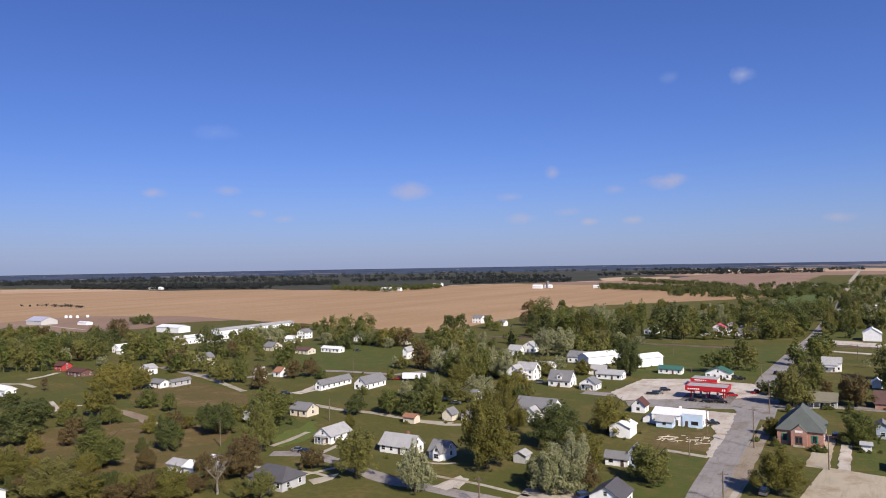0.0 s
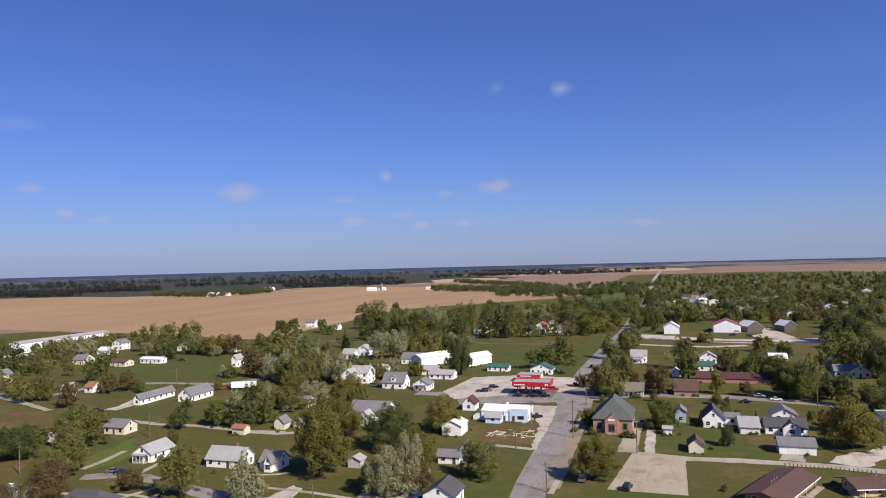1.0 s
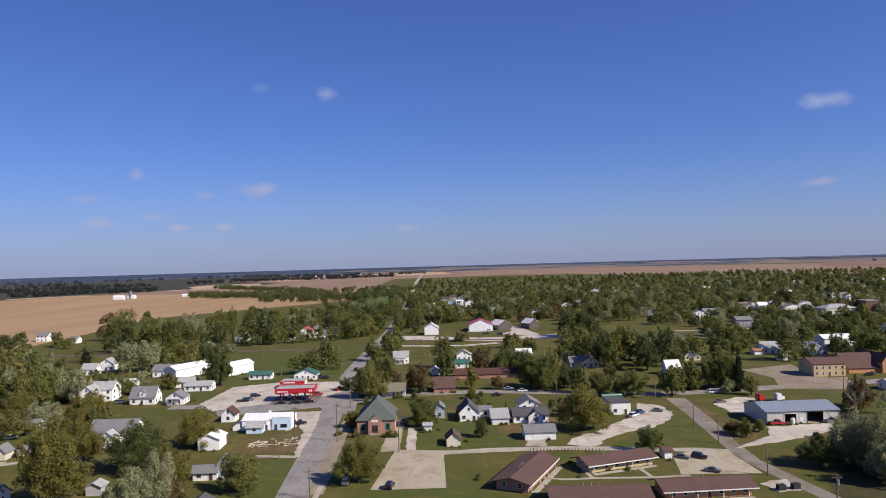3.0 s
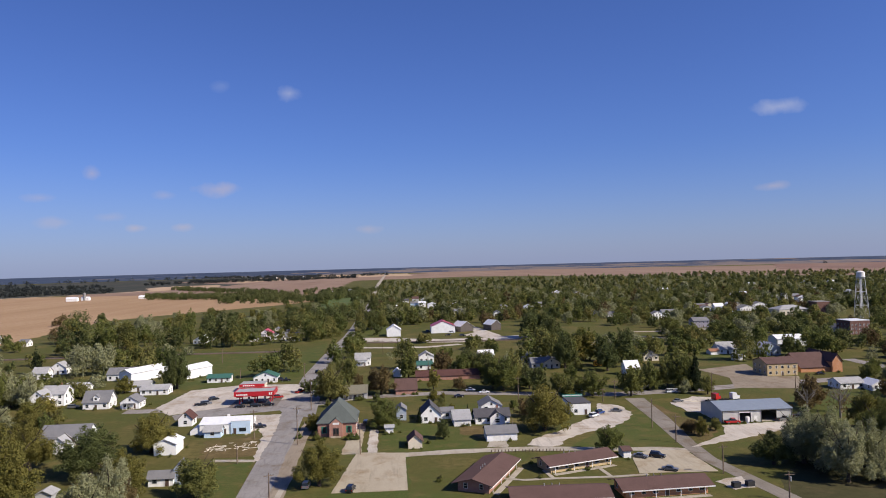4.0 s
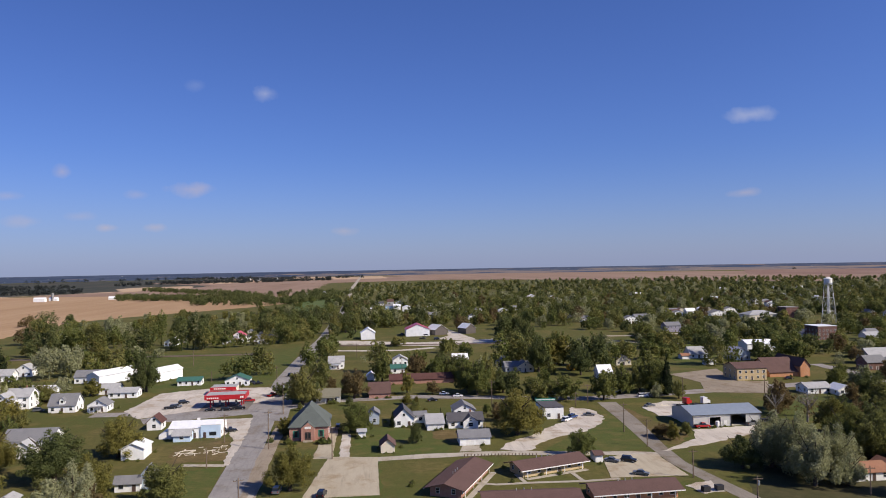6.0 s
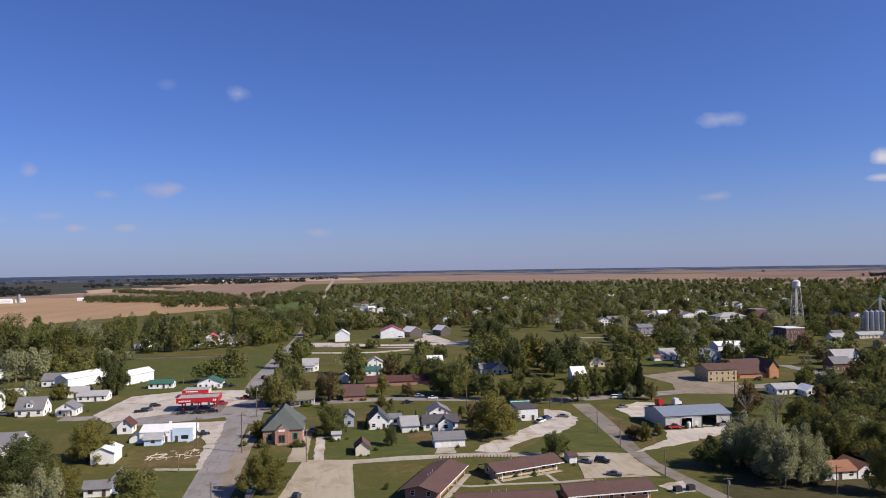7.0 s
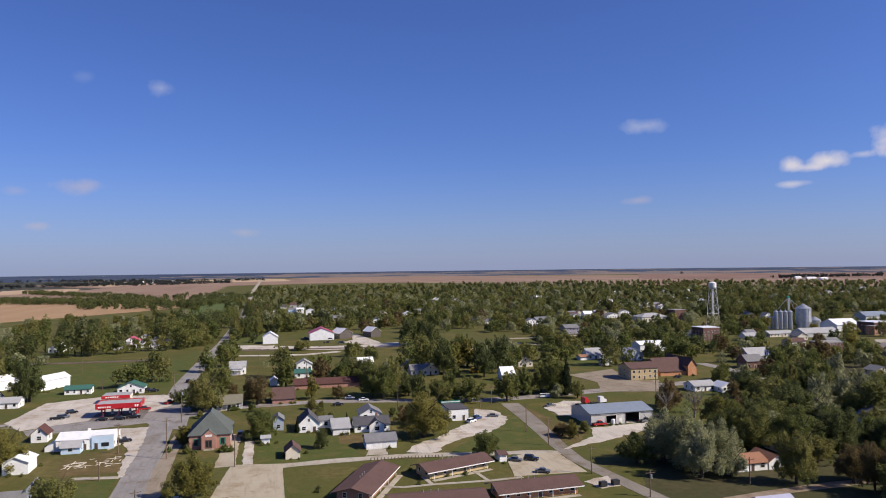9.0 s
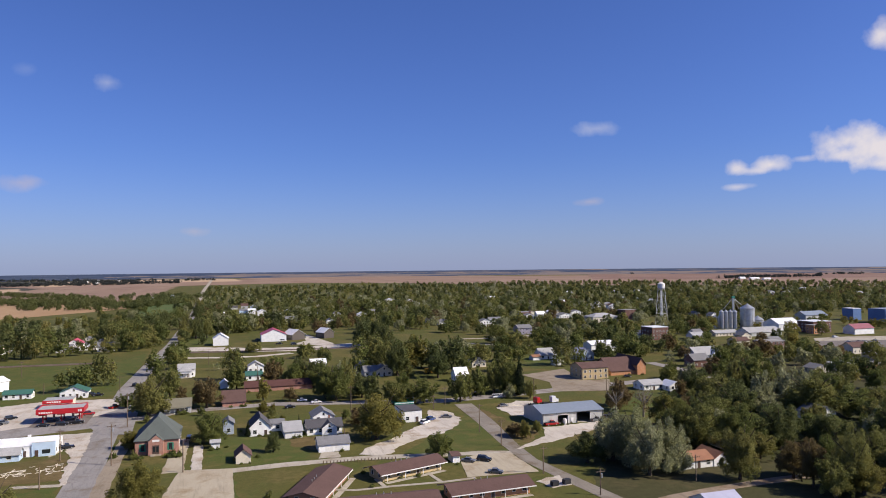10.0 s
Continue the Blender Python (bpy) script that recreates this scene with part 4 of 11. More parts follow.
def bars(parent, x, y, z, turn, n, w, h, mat, name="lettering"):
    """Unreadable lettering as plain bars."""
    for k in range(n):
        part(name, boxes((-w / 2, -0.03, -h / 2, w / 2, -0.002, h / 2)), mat, parent, "", pose(x + (k - (n - 1) / 2) * w * 1.35 * math.cos(radians(turn)), y, z, 0, 0, turn))


def forecourt_canopy(x, y, w, d, turn):
    c = thing("fuel_canopy", x, y, 0, turn, "red petrol station canopy with grey top", "canopy")
    zb, zt = 3.9, 5.9
    part("deck", boxes((-w / 2 + 0.25, -d / 2 + 0.25, zb + 0.2, w / 2 - 0.25, d / 2 - 0.25, zt - 0.3)), R_LIGHT, c, "pale grey canopy top")
    for b in ((-w / 2, -d / 2, zb, w / 2, -d / 2 + 0.24, zt), (-w / 2, d / 2 - 0.24, zb, w / 2, d / 2, zt), (-w / 2, -d / 2 + 0.241, zb, -w / 2 + 0.24, d / 2 - 0.241, zt), (w / 2 - 0.24, -d / 2 + 0.241, zb, w / 2, d / 2 - 0.241, zt)):
        part("fascia", boxes(b), RED, c, "bright red fascia")
    bars(c, -w * 0.3, -d / 2 - 0.002, zb + 0.75, 0, 6, 0.62, 0.6, TRIM)
    bars(c, w * 0.41, -d / 2 - 0.002, zb + 0.9, 0, 2, 0.6, 0.95, TRIM)
    for sx in (-0.38, 0, 0.38):
        for sy in (-0.28, 0.28):
            part("column", boxes((-0.22, -0.22, -0.1, 0.22, 0.22, zb + 0.2)), RED, c, "red painted column", pose(sx * w, sy * d, 0))
            part("valance", boxes((-1.5, -0.12, zb - 0.7, 1.5, 0.12, zb + 0.19)), RED, c, "red hanging sign panel", pose(sx * w, sy * d - 0.36, 0))
    return c


def fuel_pump(x, y, turn):
    p = thing("fuel_pump", x, y, 0.09, turn, "petrol pump on a raised concrete island", "fuel pump", "fuel pumps")
    part("island", boxes((-1.6, -0.55, -0.05, 1.6, 0.55, 0.15)), CONCRETE, p)
    part("cabinet", boxes((-0.4, -0.28, 0.15, 0.4, 0.28, 1.7)), TRIM, p)
    part("top_sign", boxes((-0.45, -0.3, 1.7, 0.45, 0.3, 2.1)), RED, p)
    part("display", boxes((-0.25, -0.3, 1.1, 0.25, -0.282, 1.5)), GLASS, p)
    part("hose", boxes((0.42, -0.05, 0.5, 0.47, 0.05, 1.5)), BLACK, p)
    return p


def dumpster(x, y, turn):
    b = thing("dumpster", x, y, 0.09, turn, "dark steel rubbish container on a gravel pad", "dumpster", "dumpsters")
    part("bin", boxes((-1, -0.7, 0.12, 1, 0.7, 1.3)), BLACK, b)
    for k in (-0.5, 0.5):
        part("lid", boxes((-0.48, -0.72, 1.3, 0.48, 0.72, 1.38)), BLACK, b, "black lid", pose(k, 0, 0.003))
    for k in (-0.8, 0.8):
        part("skid", boxes((-0.1, -0.7, 0, 0.1, 0.7, 0.12)), STEEL, b, "", pose(k, 0, 0))
    return b


def trailer(x, y, turn, paint=None):
    t = thing("semi_trailer", x, y, 0.07, turn, "white box trailer parked on the street", "trailer")
    part("box", boxes((-6, -1.25, 1.1, 6, 1.25, 3.9)), paint or WHITEMETAL, t)
    part("frame", boxes((-5.9, -0.5, 0.85, 5.9, 0.5, 1.09)), BLACK, t)
    for sx in (-4.6, -3.4):
        for sy in (-1, 1):
            bm = bmesh.new()
            tube(bm, (sx, sy * 1.0 - 0.2, 0.5), (sx, sy * 1.0 + 0.2, 0.5), 0.5, 0.5, 14)
            part("wheel", bm, RUBBER, t)
    part("landing_gear", boxes((3.2, -0.9, 0, 3.4, -0.7, 1.1), (3.2, 0.7, 0, 3.4, 0.9, 1.1)), STEEL, t)
    return t


def tractor_unit(x, y, turn, paint):
    t = thing("truck_tractor", x, y, 0.07, turn, "parked lorry tractor unit beside the workshop", "truck")
    part("cab", boxes((0.2, -1.2, 0.9, 2.1, 1.2, 3.3)), paint, t)
    part("bonnet", boxes((2.1, -0.95, 0.9, 3.6, 0.95, 2.1)), paint, t)
    part("windscreen", boxes((2.1, -1.05, 2.25, 2.14, 1.05, 3.1)), GLASS, t)
    part("chassis", boxes((-3.6, -0.45, 0.7, 3.4, 0.45, 0.899)), BLACK, t)
    for sx in (-3.0, -1.8, 2.8):
        for sy in (-1, 1):
            bm = bmesh.new()
            tube(bm, (sx, sy * 0.98 - 0.18, 0.5), (sx, sy * 0.98 + 0.18, 0.5), 0.5, 0.5, 14)
            part("wheel", bm, RUBBER, t)
    return t


def guard_rail(x0, y0, x1, y1, n):
    """A low white pipe rail beside the street."""
    r = thing("guard_rail", x0, y0, 0, math.degrees(math.atan2(y1 - y0, x1 - x0)), "low white pipe rail beside the street", "railing")
    l = math.hypot(x1 - x0, y1 - y0)
    for k in range(n):
        bm = bmesh.new()
        tube(bm, (0, 0, -0.2), (0, 0, 1.3), 0.09, 0.09, 8)
        part("post", bm, TRIM, r, "", pose(l * k / (n - 1), 0, 0))
    for z in (0.7, 1.25):
        bm = bmesh.new()
        tube(bm, (0, 0, z), (l, 0, z), 0.08, 0.08, 8)
        part("rail", bm, TRIM, r)
    return r


def school_bus(x, y, turn):
    b = thing("school_bus", x, y, 0.05, turn, "yellow school bus parked behind the trees", "bus")
    part("body", boxes((-4.6, -1.2, 0.6, 3.4, 1.2, 3.0), (-4.4, -1.1, 3.0, 3.2, 1.1, 3.15)), BUSYELLOW, b)
    part("bonnet", boxes((3.4, -1.0, 0.6, 4.9, 1.0, 1.8)), BUSYELLOW, b)
    for sy in (-1.215, 1.201):
        part("stripe", boxes((-4.6, sy, 1.3, 3.4, sy + 0.014, 1.42)), BLACK, b)
        for k in range(8):
            part("pane", boxes((-0.36, sy - 0.008, 1.9, 0.36, sy + 0.022, 2.6)), GLASS, b, "", pose(-4.0 + k * 0.95, 0, 0))
    part("windscreen", boxes((3.4, -1.0, 1.9, 3.43, 1.0, 2.8)), GLASS, b)
    for sx in (-3.0, 3.0):
        for sy in (-1, 1):
            bm = bmesh.new()
            tube(bm, (sx, sy * 1.0 - 0.15, 0.5), (sx, sy * 1.0 + 0.15, 0.5), 0.5, 0.5, 14)
            part("wheel", bm, RUBBER, b)
    return b


def upright_tank(x, y, r, h):
    t = thing("tank", x, y, 0.05, 0, "small upright white plastic tank", "tank")
    bm = bmesh.new()
    tube(bm, (0, 0, 0), (0, 0, h), r, r, 20)
    tube(bm, (0, 0, h), (0, 0, h + r * 0.35), r, r * 0.35, 20)
    part("shell", bm, TRIM, t)
    bm = bmesh.new()
    tube(bm, (0, 0, h + r * 0.34), (0, 0, h + r * 0.34 + 0.15), r * 0.3, r * 0.3, 12)
    part("cap", bm, BLACK, t, "black lid")
    return t


def bollard_row(x0, y0, x1, y1, n):
    """Short stumps along the lane, each a thing of its own."""
    bm = bmesh.new()
    tube(bm, (0, 0, -0.2), (0, 0, 0.85), 0.16, 0.14, 8)
    me = bm_mesh("bollard", bm, WOOD)
    for k in range(n):
        b = new("bollard")
        q = child("stump", me, b)
        u = k / (n - 1)
        b.matrix_basis = pose(x0 + (x1 - x0) * u, y0 + (y1 - y0) * u, 0)
        tagged(b, "short weathered wooden bollard beside the lane", "bollard", "bollards along the lane")


def brick_hall(x, y, w, d, eave, rise):
    """The brick hall: hipped roof, projecting gabled entrance, steps, green-framed windows."""
    h = thing("brick_hall", x, y, 0, 0, "red brick hall with a steep grey-green hipped roof", "hall")
    child("wall", body(w, d, eave, 0, "x", BRICK, 0), h)
    child("roof", roof_mesh(w, d, eave, rise, "y", R_GREEN, 0.85, 0.5), h, None, "steep grey-green shingle roof")
    bay = child("entrance_bay", body(4.6, 2.6, eave - 0.4, 1.9, "y", BRICK, 0), h, pose(-0.2, -d / 2 - 0.6, 0))
    child("bay_roof", roof_mesh(4.6, 4.6, eave - 0.4, 1.9, "y", R_GREEN, 0, 0.12), bay, pose(0, 1.1, 0.0))
    part("name_panel", boxes((-1.1, -1.36, eave - 0.6, 1.1, -1.302, eave + 0.1)), TRIM, bay, "pale stone panel")
    part("doorway", boxes((-1.05, -1.36, 0.5, 1.05, -1.302, 3.3)), DOORMAT, bay, "dark double door")
    for k in (-0.5, 0.5):
        part("pane", boxes((-0.35, -1.38, 1.1, 0.35, -1.362, 2.9)), GLASS, bay, "", pose(k, 0, 0))
    for k in range(3):
        part("step", boxes((-1.6, -1.32 - 0.35 * (k + 1), -0.2, 1.6, -1.31 - 0.35 * k, 0.45 - 0.15 * k)), CONCRETE, h, "", pose(-0.2, -d / 2 - 0.6, 0))
    for k in (-4.4, 4.2):
        f = part("window", boxes((-0.95, -0.07, 1.1, 0.95, -0.002, 3.5)), GREENPAINT, h, "arched window with green shutters", pose(k, -d / 2, 0))
        part("pane", boxes((-0.55, -0.09, 1.3, 0.55, -0.072, 3.3)), GLASS, f)
    for k in range(5):
        window(h, w / 2, -d / 2 + 2 + k * (d - 4) / 4, 2.3, 90, 1.1, 2.0)
        window(h, -w / 2, -d / 2 + 2 + k * (d - 4) / 4, 2.3, -90, 1.1, 2.0)
    part("cornice", boxes((-w / 2 - 0.06, -d / 2 - 0.06, eave - 0.5, w / 2 + 0.06, -d / 2 - 0.002, eave - 0.32)), TRIM, h)
    return h


def workshop(x, y, w, d, eave, rise):
    """The metal workshop: a sheet-metal shell with two bays that stand open, and a roof on it."""
    h = thing("workshop", x, y, 0, 0, "grey metal workshop with blue-grey roof and open bays", "workshop")
    t, f = 0.15, -d / 2
    bays = ((-w * 0.17, 4.2, 3.4), (w * 0.17, 5.6, 4.1))
    cuts = [-w / 2] + [c + k * b / 2 for c, b, _ in bays for k in (-1, 1)] + [w / 2]
    shell = [(cuts[i], f, -0.2, cuts[i + 1], f + t, eave) for i in (0, 2, 4)]
    shell += [(c - b / 2, f, z, c + b / 2, f + t, eave) for c, b, z in bays]
    shell += [(-w / 2, d / 2 - t, -0.2, w / 2, d / 2, eave), (-w / 2, f + t, -0.2, -w / 2 + t, d / 2 - t, eave), (w / 2 - t, f + t, -0.2, w / 2, d / 2 - t, eave)]
    part("wall", boxes(*shell), GREYMETAL, h)
    for k in (-1, 1):
        x0, x1 = sorted((k * w / 2, k * (w / 2 - t)))
        v = [(q, p, z) for q in (x0, x1) for p, z in ((f, eave), (d / 2, eave), (0, eave + rise))]
        child("gable", mesh("gable", v, [(0, 1, 2), (5, 4, 3), (0, 3, 4, 1), (1, 4, 5, 2), (2, 5, 3, 0)], [GREYMETAL]), h)
    child("roof", roof_mesh(w, d, eave, rise, "x", R_STEEL, 0, 0.25), h, None, "blue-grey ribbed metal roof")
    part("floor_slab", boxes((-w / 2 + t, f + t, -0.2, w / 2 - t, d / 2 - t, 0.12)), CONCRETE, h)
    for bx, bw, bh in bays:
        part("bay_frame", boxes((-bw / 2 - 0.2, -0.1, 0.02, -bw / 2, -0.002, bh + 0.2), (bw / 2, -0.1, 0.02, bw / 2 + 0.2, -0.002, bh + 0.2), (-bw / 2, -0.1, bh, bw / 2, -0.002, bh + 0.2)), TRIM, h, "", pose(bx, f, 0))
    part("workbench", boxes((-w * 0.35, d * 0.2, 0.12, -w * 0.05, d * 0.2 + 1.2, 1.1)), WOOD, h)
    door(h, -w * 0.02, f, 0, 1.0, 2.1, TRIM)
    for k in (-w / 2 + 0.3, w / 2 - 0.3, 0.06 * w):
        part("downpipe", boxes((-0.08, -0.16, 0, 0.08, -0.003, eave - 0.1)), BLACK, h, "", pose(k, f, 0))
    part("gutter", boxes((-w / 2 - 0.25, f - 0.4, eave - 0.22, w / 2 + 0.25, f - 0.27, eave - 0.08)), BLACK, h, "dark rain gutter")
    return h


CAR_BLACK = plain("black_car_paint", (0.012, 0.012, 0.014), 0.25, 0.6, 0.1)
CAR_WHITE = plain("white_car_paint", (0.75, 0.75, 0.75), 0.25, 0.6, 0.08)
CAR_SILVER = plain("silver_car_paint", (0.2, 0.205, 0.21), 0.3, 0.6, 0.1, 0.9, 0.4)
CAR_RED = plain("red_car_paint", (0.38, 0.02, 0.02), 0.25, 0.6, 0.1)
CAR_BLUE = plain("blue_car_paint", (0.03, 0.06, 0.18), 0.25, 0.6, 0.1)



def scrap_timber(x, y, w, d, n, seed):
    """Loose pale planks lying on a rough plot."""
    rng = random.Random(seed)
    bm = bmesh.new()
    for k in range(n):
        l, a = rng.uniform(1.2, 4.5), rng.choice((0.1, 0.2, 1.5, 1.7, 0.8))
        m = Matrix.Translation((rng.uniform(-w, w) / 2, rng.uniform(-d, d) / 2, 0.14 + 0.02 * (k % 5))) @ Matrix.Rotation(a, 4, "Z")
        vs = bmesh.ops.create_cube(bm, size=1, matrix=m @ Matrix.Diagonal((l, 0.22, 0.1, 1)))
    o = new("scrap_timber", bm_mesh("scrap_timber", bm, CREAM))
    o.location = (x, y, 0)
    return tagged(o, "pale scrap planks scattered on rough grass", "timber", "", "stuff")


# ---- ground, fields and roads ----
ground_mesh()
sheet('corn_field', [(-1072.1, 175.1), (-954.9, 314.3), (-869.5, 443.6), (-884.2, 549.3), (-735.7, 598.3), (-526.1, 566.3), (-422.0, 548.6), (-339.2, 521.4), (-328.7, 583.4), (-332.3, 688.9), (-343.6, 883.7), (-306.5, 957.9), (-173.5, 1140.3), (-93.9, 1303.8), (-201.1, 1533.4), (-382.1, 1647.9), (-589.9, 1755.2), (-886.4, 1842.1), (-964.5, 1653.8), (-1175.8, 1435.2), (-1511.6, 1361.3), (-1943.2, 1314.1), (-2319.4, 1183.6), (-2768.9, 911.2), (-2707.6, 441.6)], 0.12, CORN, 'ripe tan corn field beyond the town')
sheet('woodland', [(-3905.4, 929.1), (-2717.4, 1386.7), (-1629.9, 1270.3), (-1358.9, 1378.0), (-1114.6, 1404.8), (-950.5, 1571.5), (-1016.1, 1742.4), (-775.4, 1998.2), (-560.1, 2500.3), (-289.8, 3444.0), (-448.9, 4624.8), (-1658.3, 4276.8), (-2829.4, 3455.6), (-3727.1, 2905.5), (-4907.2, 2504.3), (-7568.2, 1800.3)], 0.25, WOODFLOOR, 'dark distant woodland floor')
sheet('far_field', [(-1376.8, 1680.9), (-1262.4, 2014.6), (-1057.7, 2198.5), (-901.7, 2324.0), (-708.8, 2109.7), (-886.4, 1842.1), (-989.6, 1696.9)], 0.2, TAN, 'pale stubble field in the distance')
sheet('far_field', [(-1038.6, 3469.6), (-630.3, 4006.6), (-132.0, 4350.9), (758.0, 3918.0), (1794.3, 2771.8), (1176.3, 1819.3), (860.8, 2429.9), (334.9, 2961.2), (3.7, 2845.4), (-213.2, 2725.5), (-480.2, 2539.5)], 0.3, BEANS, 'harvested field beyond the woods')
sheet('far_field', [(53.7, 5107.8), (1159.2, 4725.1), (1998.0, 3858.5), (3867.6, 3320.8), (4535.1, 2988.4), (1633.7, 1079.3), (1469.1, 1536.7), (1152.8, 1866.1), (779.6, 2354.6), (399.2, 3039.6)], 0.5, BEANS, 'harvested field beyond the woods')
sheet('far_field', [(2666.3, 4781.1), (3554.6, 4240.5), (5101.0, 3360.8), (3141.0, 2071.1), (1966.8, 2348.5), (1580.8, 2786.7)], 0.7, SOIL, 'bare brown field in the distance')
sheet('far_field', [(-707.5, 1601.9), (-446.5, 1485.7), (-250.3, 1445.1), (-155.7, 1504.0), (-144.2, 2066.3), (-139.7, 2974.7), (-606.0, 3111.7), (-1089.6, 3253.8), (-1526.7, 3455.0)], 0.1, BEANS, 'brown stubble beyond the corn field')
sheet('far_field', [(-691.4, 2086.1), (-553.8, 2366.2), (-638.9, 2689.4), (-794.2, 2642.7), (-816.2, 2462.6)], 0.28, TAN, 'pale stubble strip between hedges')
sheet('far_field', [(-622.8, 2928.7), (-351.0, 3525.2), (107.9, 3590.0), (99.6, 4457.4), (-490.7, 4588.3), (-820.3, 3923.6)], 0.4, TAN, 'pale stubble field by distant houses')
sheet('green_field', [(-104.3, 1002.9), (-69.9, 1000.0), (-42.7, 1084.5), (-44.2, 1374.1), (-86.6, 1399.4), (-115.1, 1301.2)], 0.16, GREEN, 'green field beside the road')
strip('road', [(-34.5, 158.1), (-37.1, 192.6), (-38.3, 232.3), (-41.0, 293.0), (-44.1, 393.7), (-41.6, 483.5), (-36.6, 607.1), (-32.0, 962.3), (-38.5, 2047.7), (-29.3, 6176.7)], (9, 9, 9, 9.5, 9.5, 9, 8, 8, 8, 9), 0.07, ASPHALT, 'worn grey asphalt main road running out of town')
strip('road', [(-34.5, 1340.0), (-38.5, 2047.7), (-34.0, 3600.0), (-30.0, 4700.0)], (8, 10, 12, 12), 0.95, CONCRETE, 'pale far stretch of the main road')
strip('street', [(-113.9, 313.6), (-69.8, 312.6), (-40.3, 311.5), (-16.5, 325.8), (22.3, 328.9), (54.7, 320.4), (94.7, 309.4), (122.7, 311.3), (160.8, 317.2), (217.3, 324.8)], (8, 9, 9, 8, 8, 8, 9, 9, 9, 9), 0.06, STREET, 'grey asphalt cross street through the town')
strip('street', [(-1.3, 225.6), (18.4, 227.1), (41.7, 226.8), (62.1, 222.9), (83.6, 218.8), (91.0, 215.9)], 4.5, 0.05, CONCRETE, 'pale narrow lane behind the houses')
strip('street', [(102.2, 299.2), (98.5, 261.7), (93.5, 225.7), (91.9, 206.6), (94.6, 183.8), (97.2, 164.0)], (8, 7, 5.5, 5, 5, 5), 0.055, LANE, 'worn side street with gravel edges')
strip('railway_bed', [(-278.5, 519.6), (-151.9, 515.6), (-65.6, 511.0)], 7, 0.3, BALLAST, 'railway embankment crossing the town')
strip('railway_bed', [(-34.4, 551.3), (106.6, 533.7)], 6, 0.3, BALLAST, 'railway embankment crossing the town')
strip('gravel_road', [(-27.6, 520.0), (-0.0, 512.3), (24.1, 509.1), (49.4, 519.7)], 7, 0.12, GRAVEL, 'pale gravel strip along the railway')
strip('gravel_road', [(-36.2, 580.5), (0.1, 565.4), (34.6, 547.0), (69.2, 544.8), (105.0, 559.4)], 24, 0.1, GRAVEL, 'wide pale gravel yard along the railway')
for k in (-0.75, 0.75):
    rail = strip('rail', [(-400.0, 521.0 + k), (-150.0, 515.6 + k), (-65.6, 511.0 + k)], 0.16, 0.46, RAILSTEEL, 'worn steel rail on the embankment')
    rail = strip('rail', [(-34.4, 551.3 + k), (106.6, 533.7 + k)], 0.16, 0.46, RAILSTEEL, 'worn steel rail through the yard')
sheet('forecourt', [(-102.8, 319.3), (-99.3, 361.5), (-79.4, 371.2), (-49.2, 369.1), (-39.8, 345.3), (-47.8, 329.3), (-81.6, 310.0), (-92.3, 302.4)], 0.12, GRAVEL, 'pale gravel forecourt of the petrol station')
sheet('street_apron', [(-90.7, 301.5), (-81.4, 309.3), (-47.7, 328.6), (-39.3, 344.7), (-33.3, 329.6), (-31.3, 287.3), (-42.5, 291.3), (-47.6, 303.9), (-60.8, 299.5), (-86.8, 292.3)], 0.1, ASPHALT, 'wide grey asphalt crossing before the station')
sheet('parking_lot', [(-17.0, 191.4), (-12.1, 231.0), (3.2, 228.3), (3.2, 191.1)], 0.09, LOT, 'tan concrete parking lot with worn joints')
sheet('forecourt', [(-59.9, 287.9), (-58.5, 295.9), (-45.8, 295.6), (-44.0, 277.9), (-43.3, 258.3), (-42.6, 243.5), (-42.3, 226.5), (-43.8, 227.4), (-45.4, 242.5), (-46.8, 260.6), (-50.5, 269.9), (-53.3, 261.8)], 0.095, GRAVEL, 'pale gravel apron beside the shop')
sheet('driveway', [(-17.1, 229.6), (-15.4, 273.8), (-10.6, 273.1), (-10.9, 228.8)], 0.085, LOT, 'concrete driveway beside the brick hall')
sheet('driveway', [(-8.9, 230.6), (-8.8, 261.7), (-5.9, 261.3), (-5.6, 230.1)], 0.085, GRAVEL, 'white gravel driveway')
sheet('parking_lot', [(67.4, 195.7), (71.6, 214.5), (80.0, 218.6), (89.4, 216.1), (89.3, 194.2)], 0.09, LOT, 'tan parking lot beside the apartments')
sheet('gravel_yard', [(42.5, 230.9), (45.7, 237.8), (54.9, 245.2), (65.6, 257.3), (71.9, 263.8), (75.6, 268.0), (84.3, 291.3), (90.6, 285.7), (91.8, 272.6), (87.1, 261.5), (78.0, 250.3), (67.6, 245.0), (57.7, 237.0), (52.9, 228.9), (47.3, 228.2)], 0.11, GRAVEL, 'white gravel drive and yard')
sheet('gravel_yard', [(114.6, 245.1), (141.0, 248.1), (132.4, 236.0), (114.5, 227.9), (101.9, 222.5), (92.7, 219.6), (102.1, 226.7), (110.0, 232.9)], 0.09, GRAVEL, 'pale gravel yard before the metal workshop')
sheet('gravel_yard', [(113.2, 286.6), (126.7, 297.5), (135.5, 293.6), (127.7, 284.2), (117.0, 266.7), (112.6, 269.4)], 0.1, GRAVEL, 'pale gravel apron beside the workshop')
sheet('parking_lot', [(160.0, 365.9), (192.9, 379.2), (182.5, 338.0), (197.2, 335.2), (179.3, 305.4), (153.4, 312.8), (163.6, 338.4)], 0.09, BROWNLOT, 'wide brown paved lot at the school')
sheet('gravel_yard', [(84.4, 185.4), (92.8, 188.8), (92.3, 179.5), (86.1, 178.5)], 0.09, GRAVEL, 'small pale gravel pad')
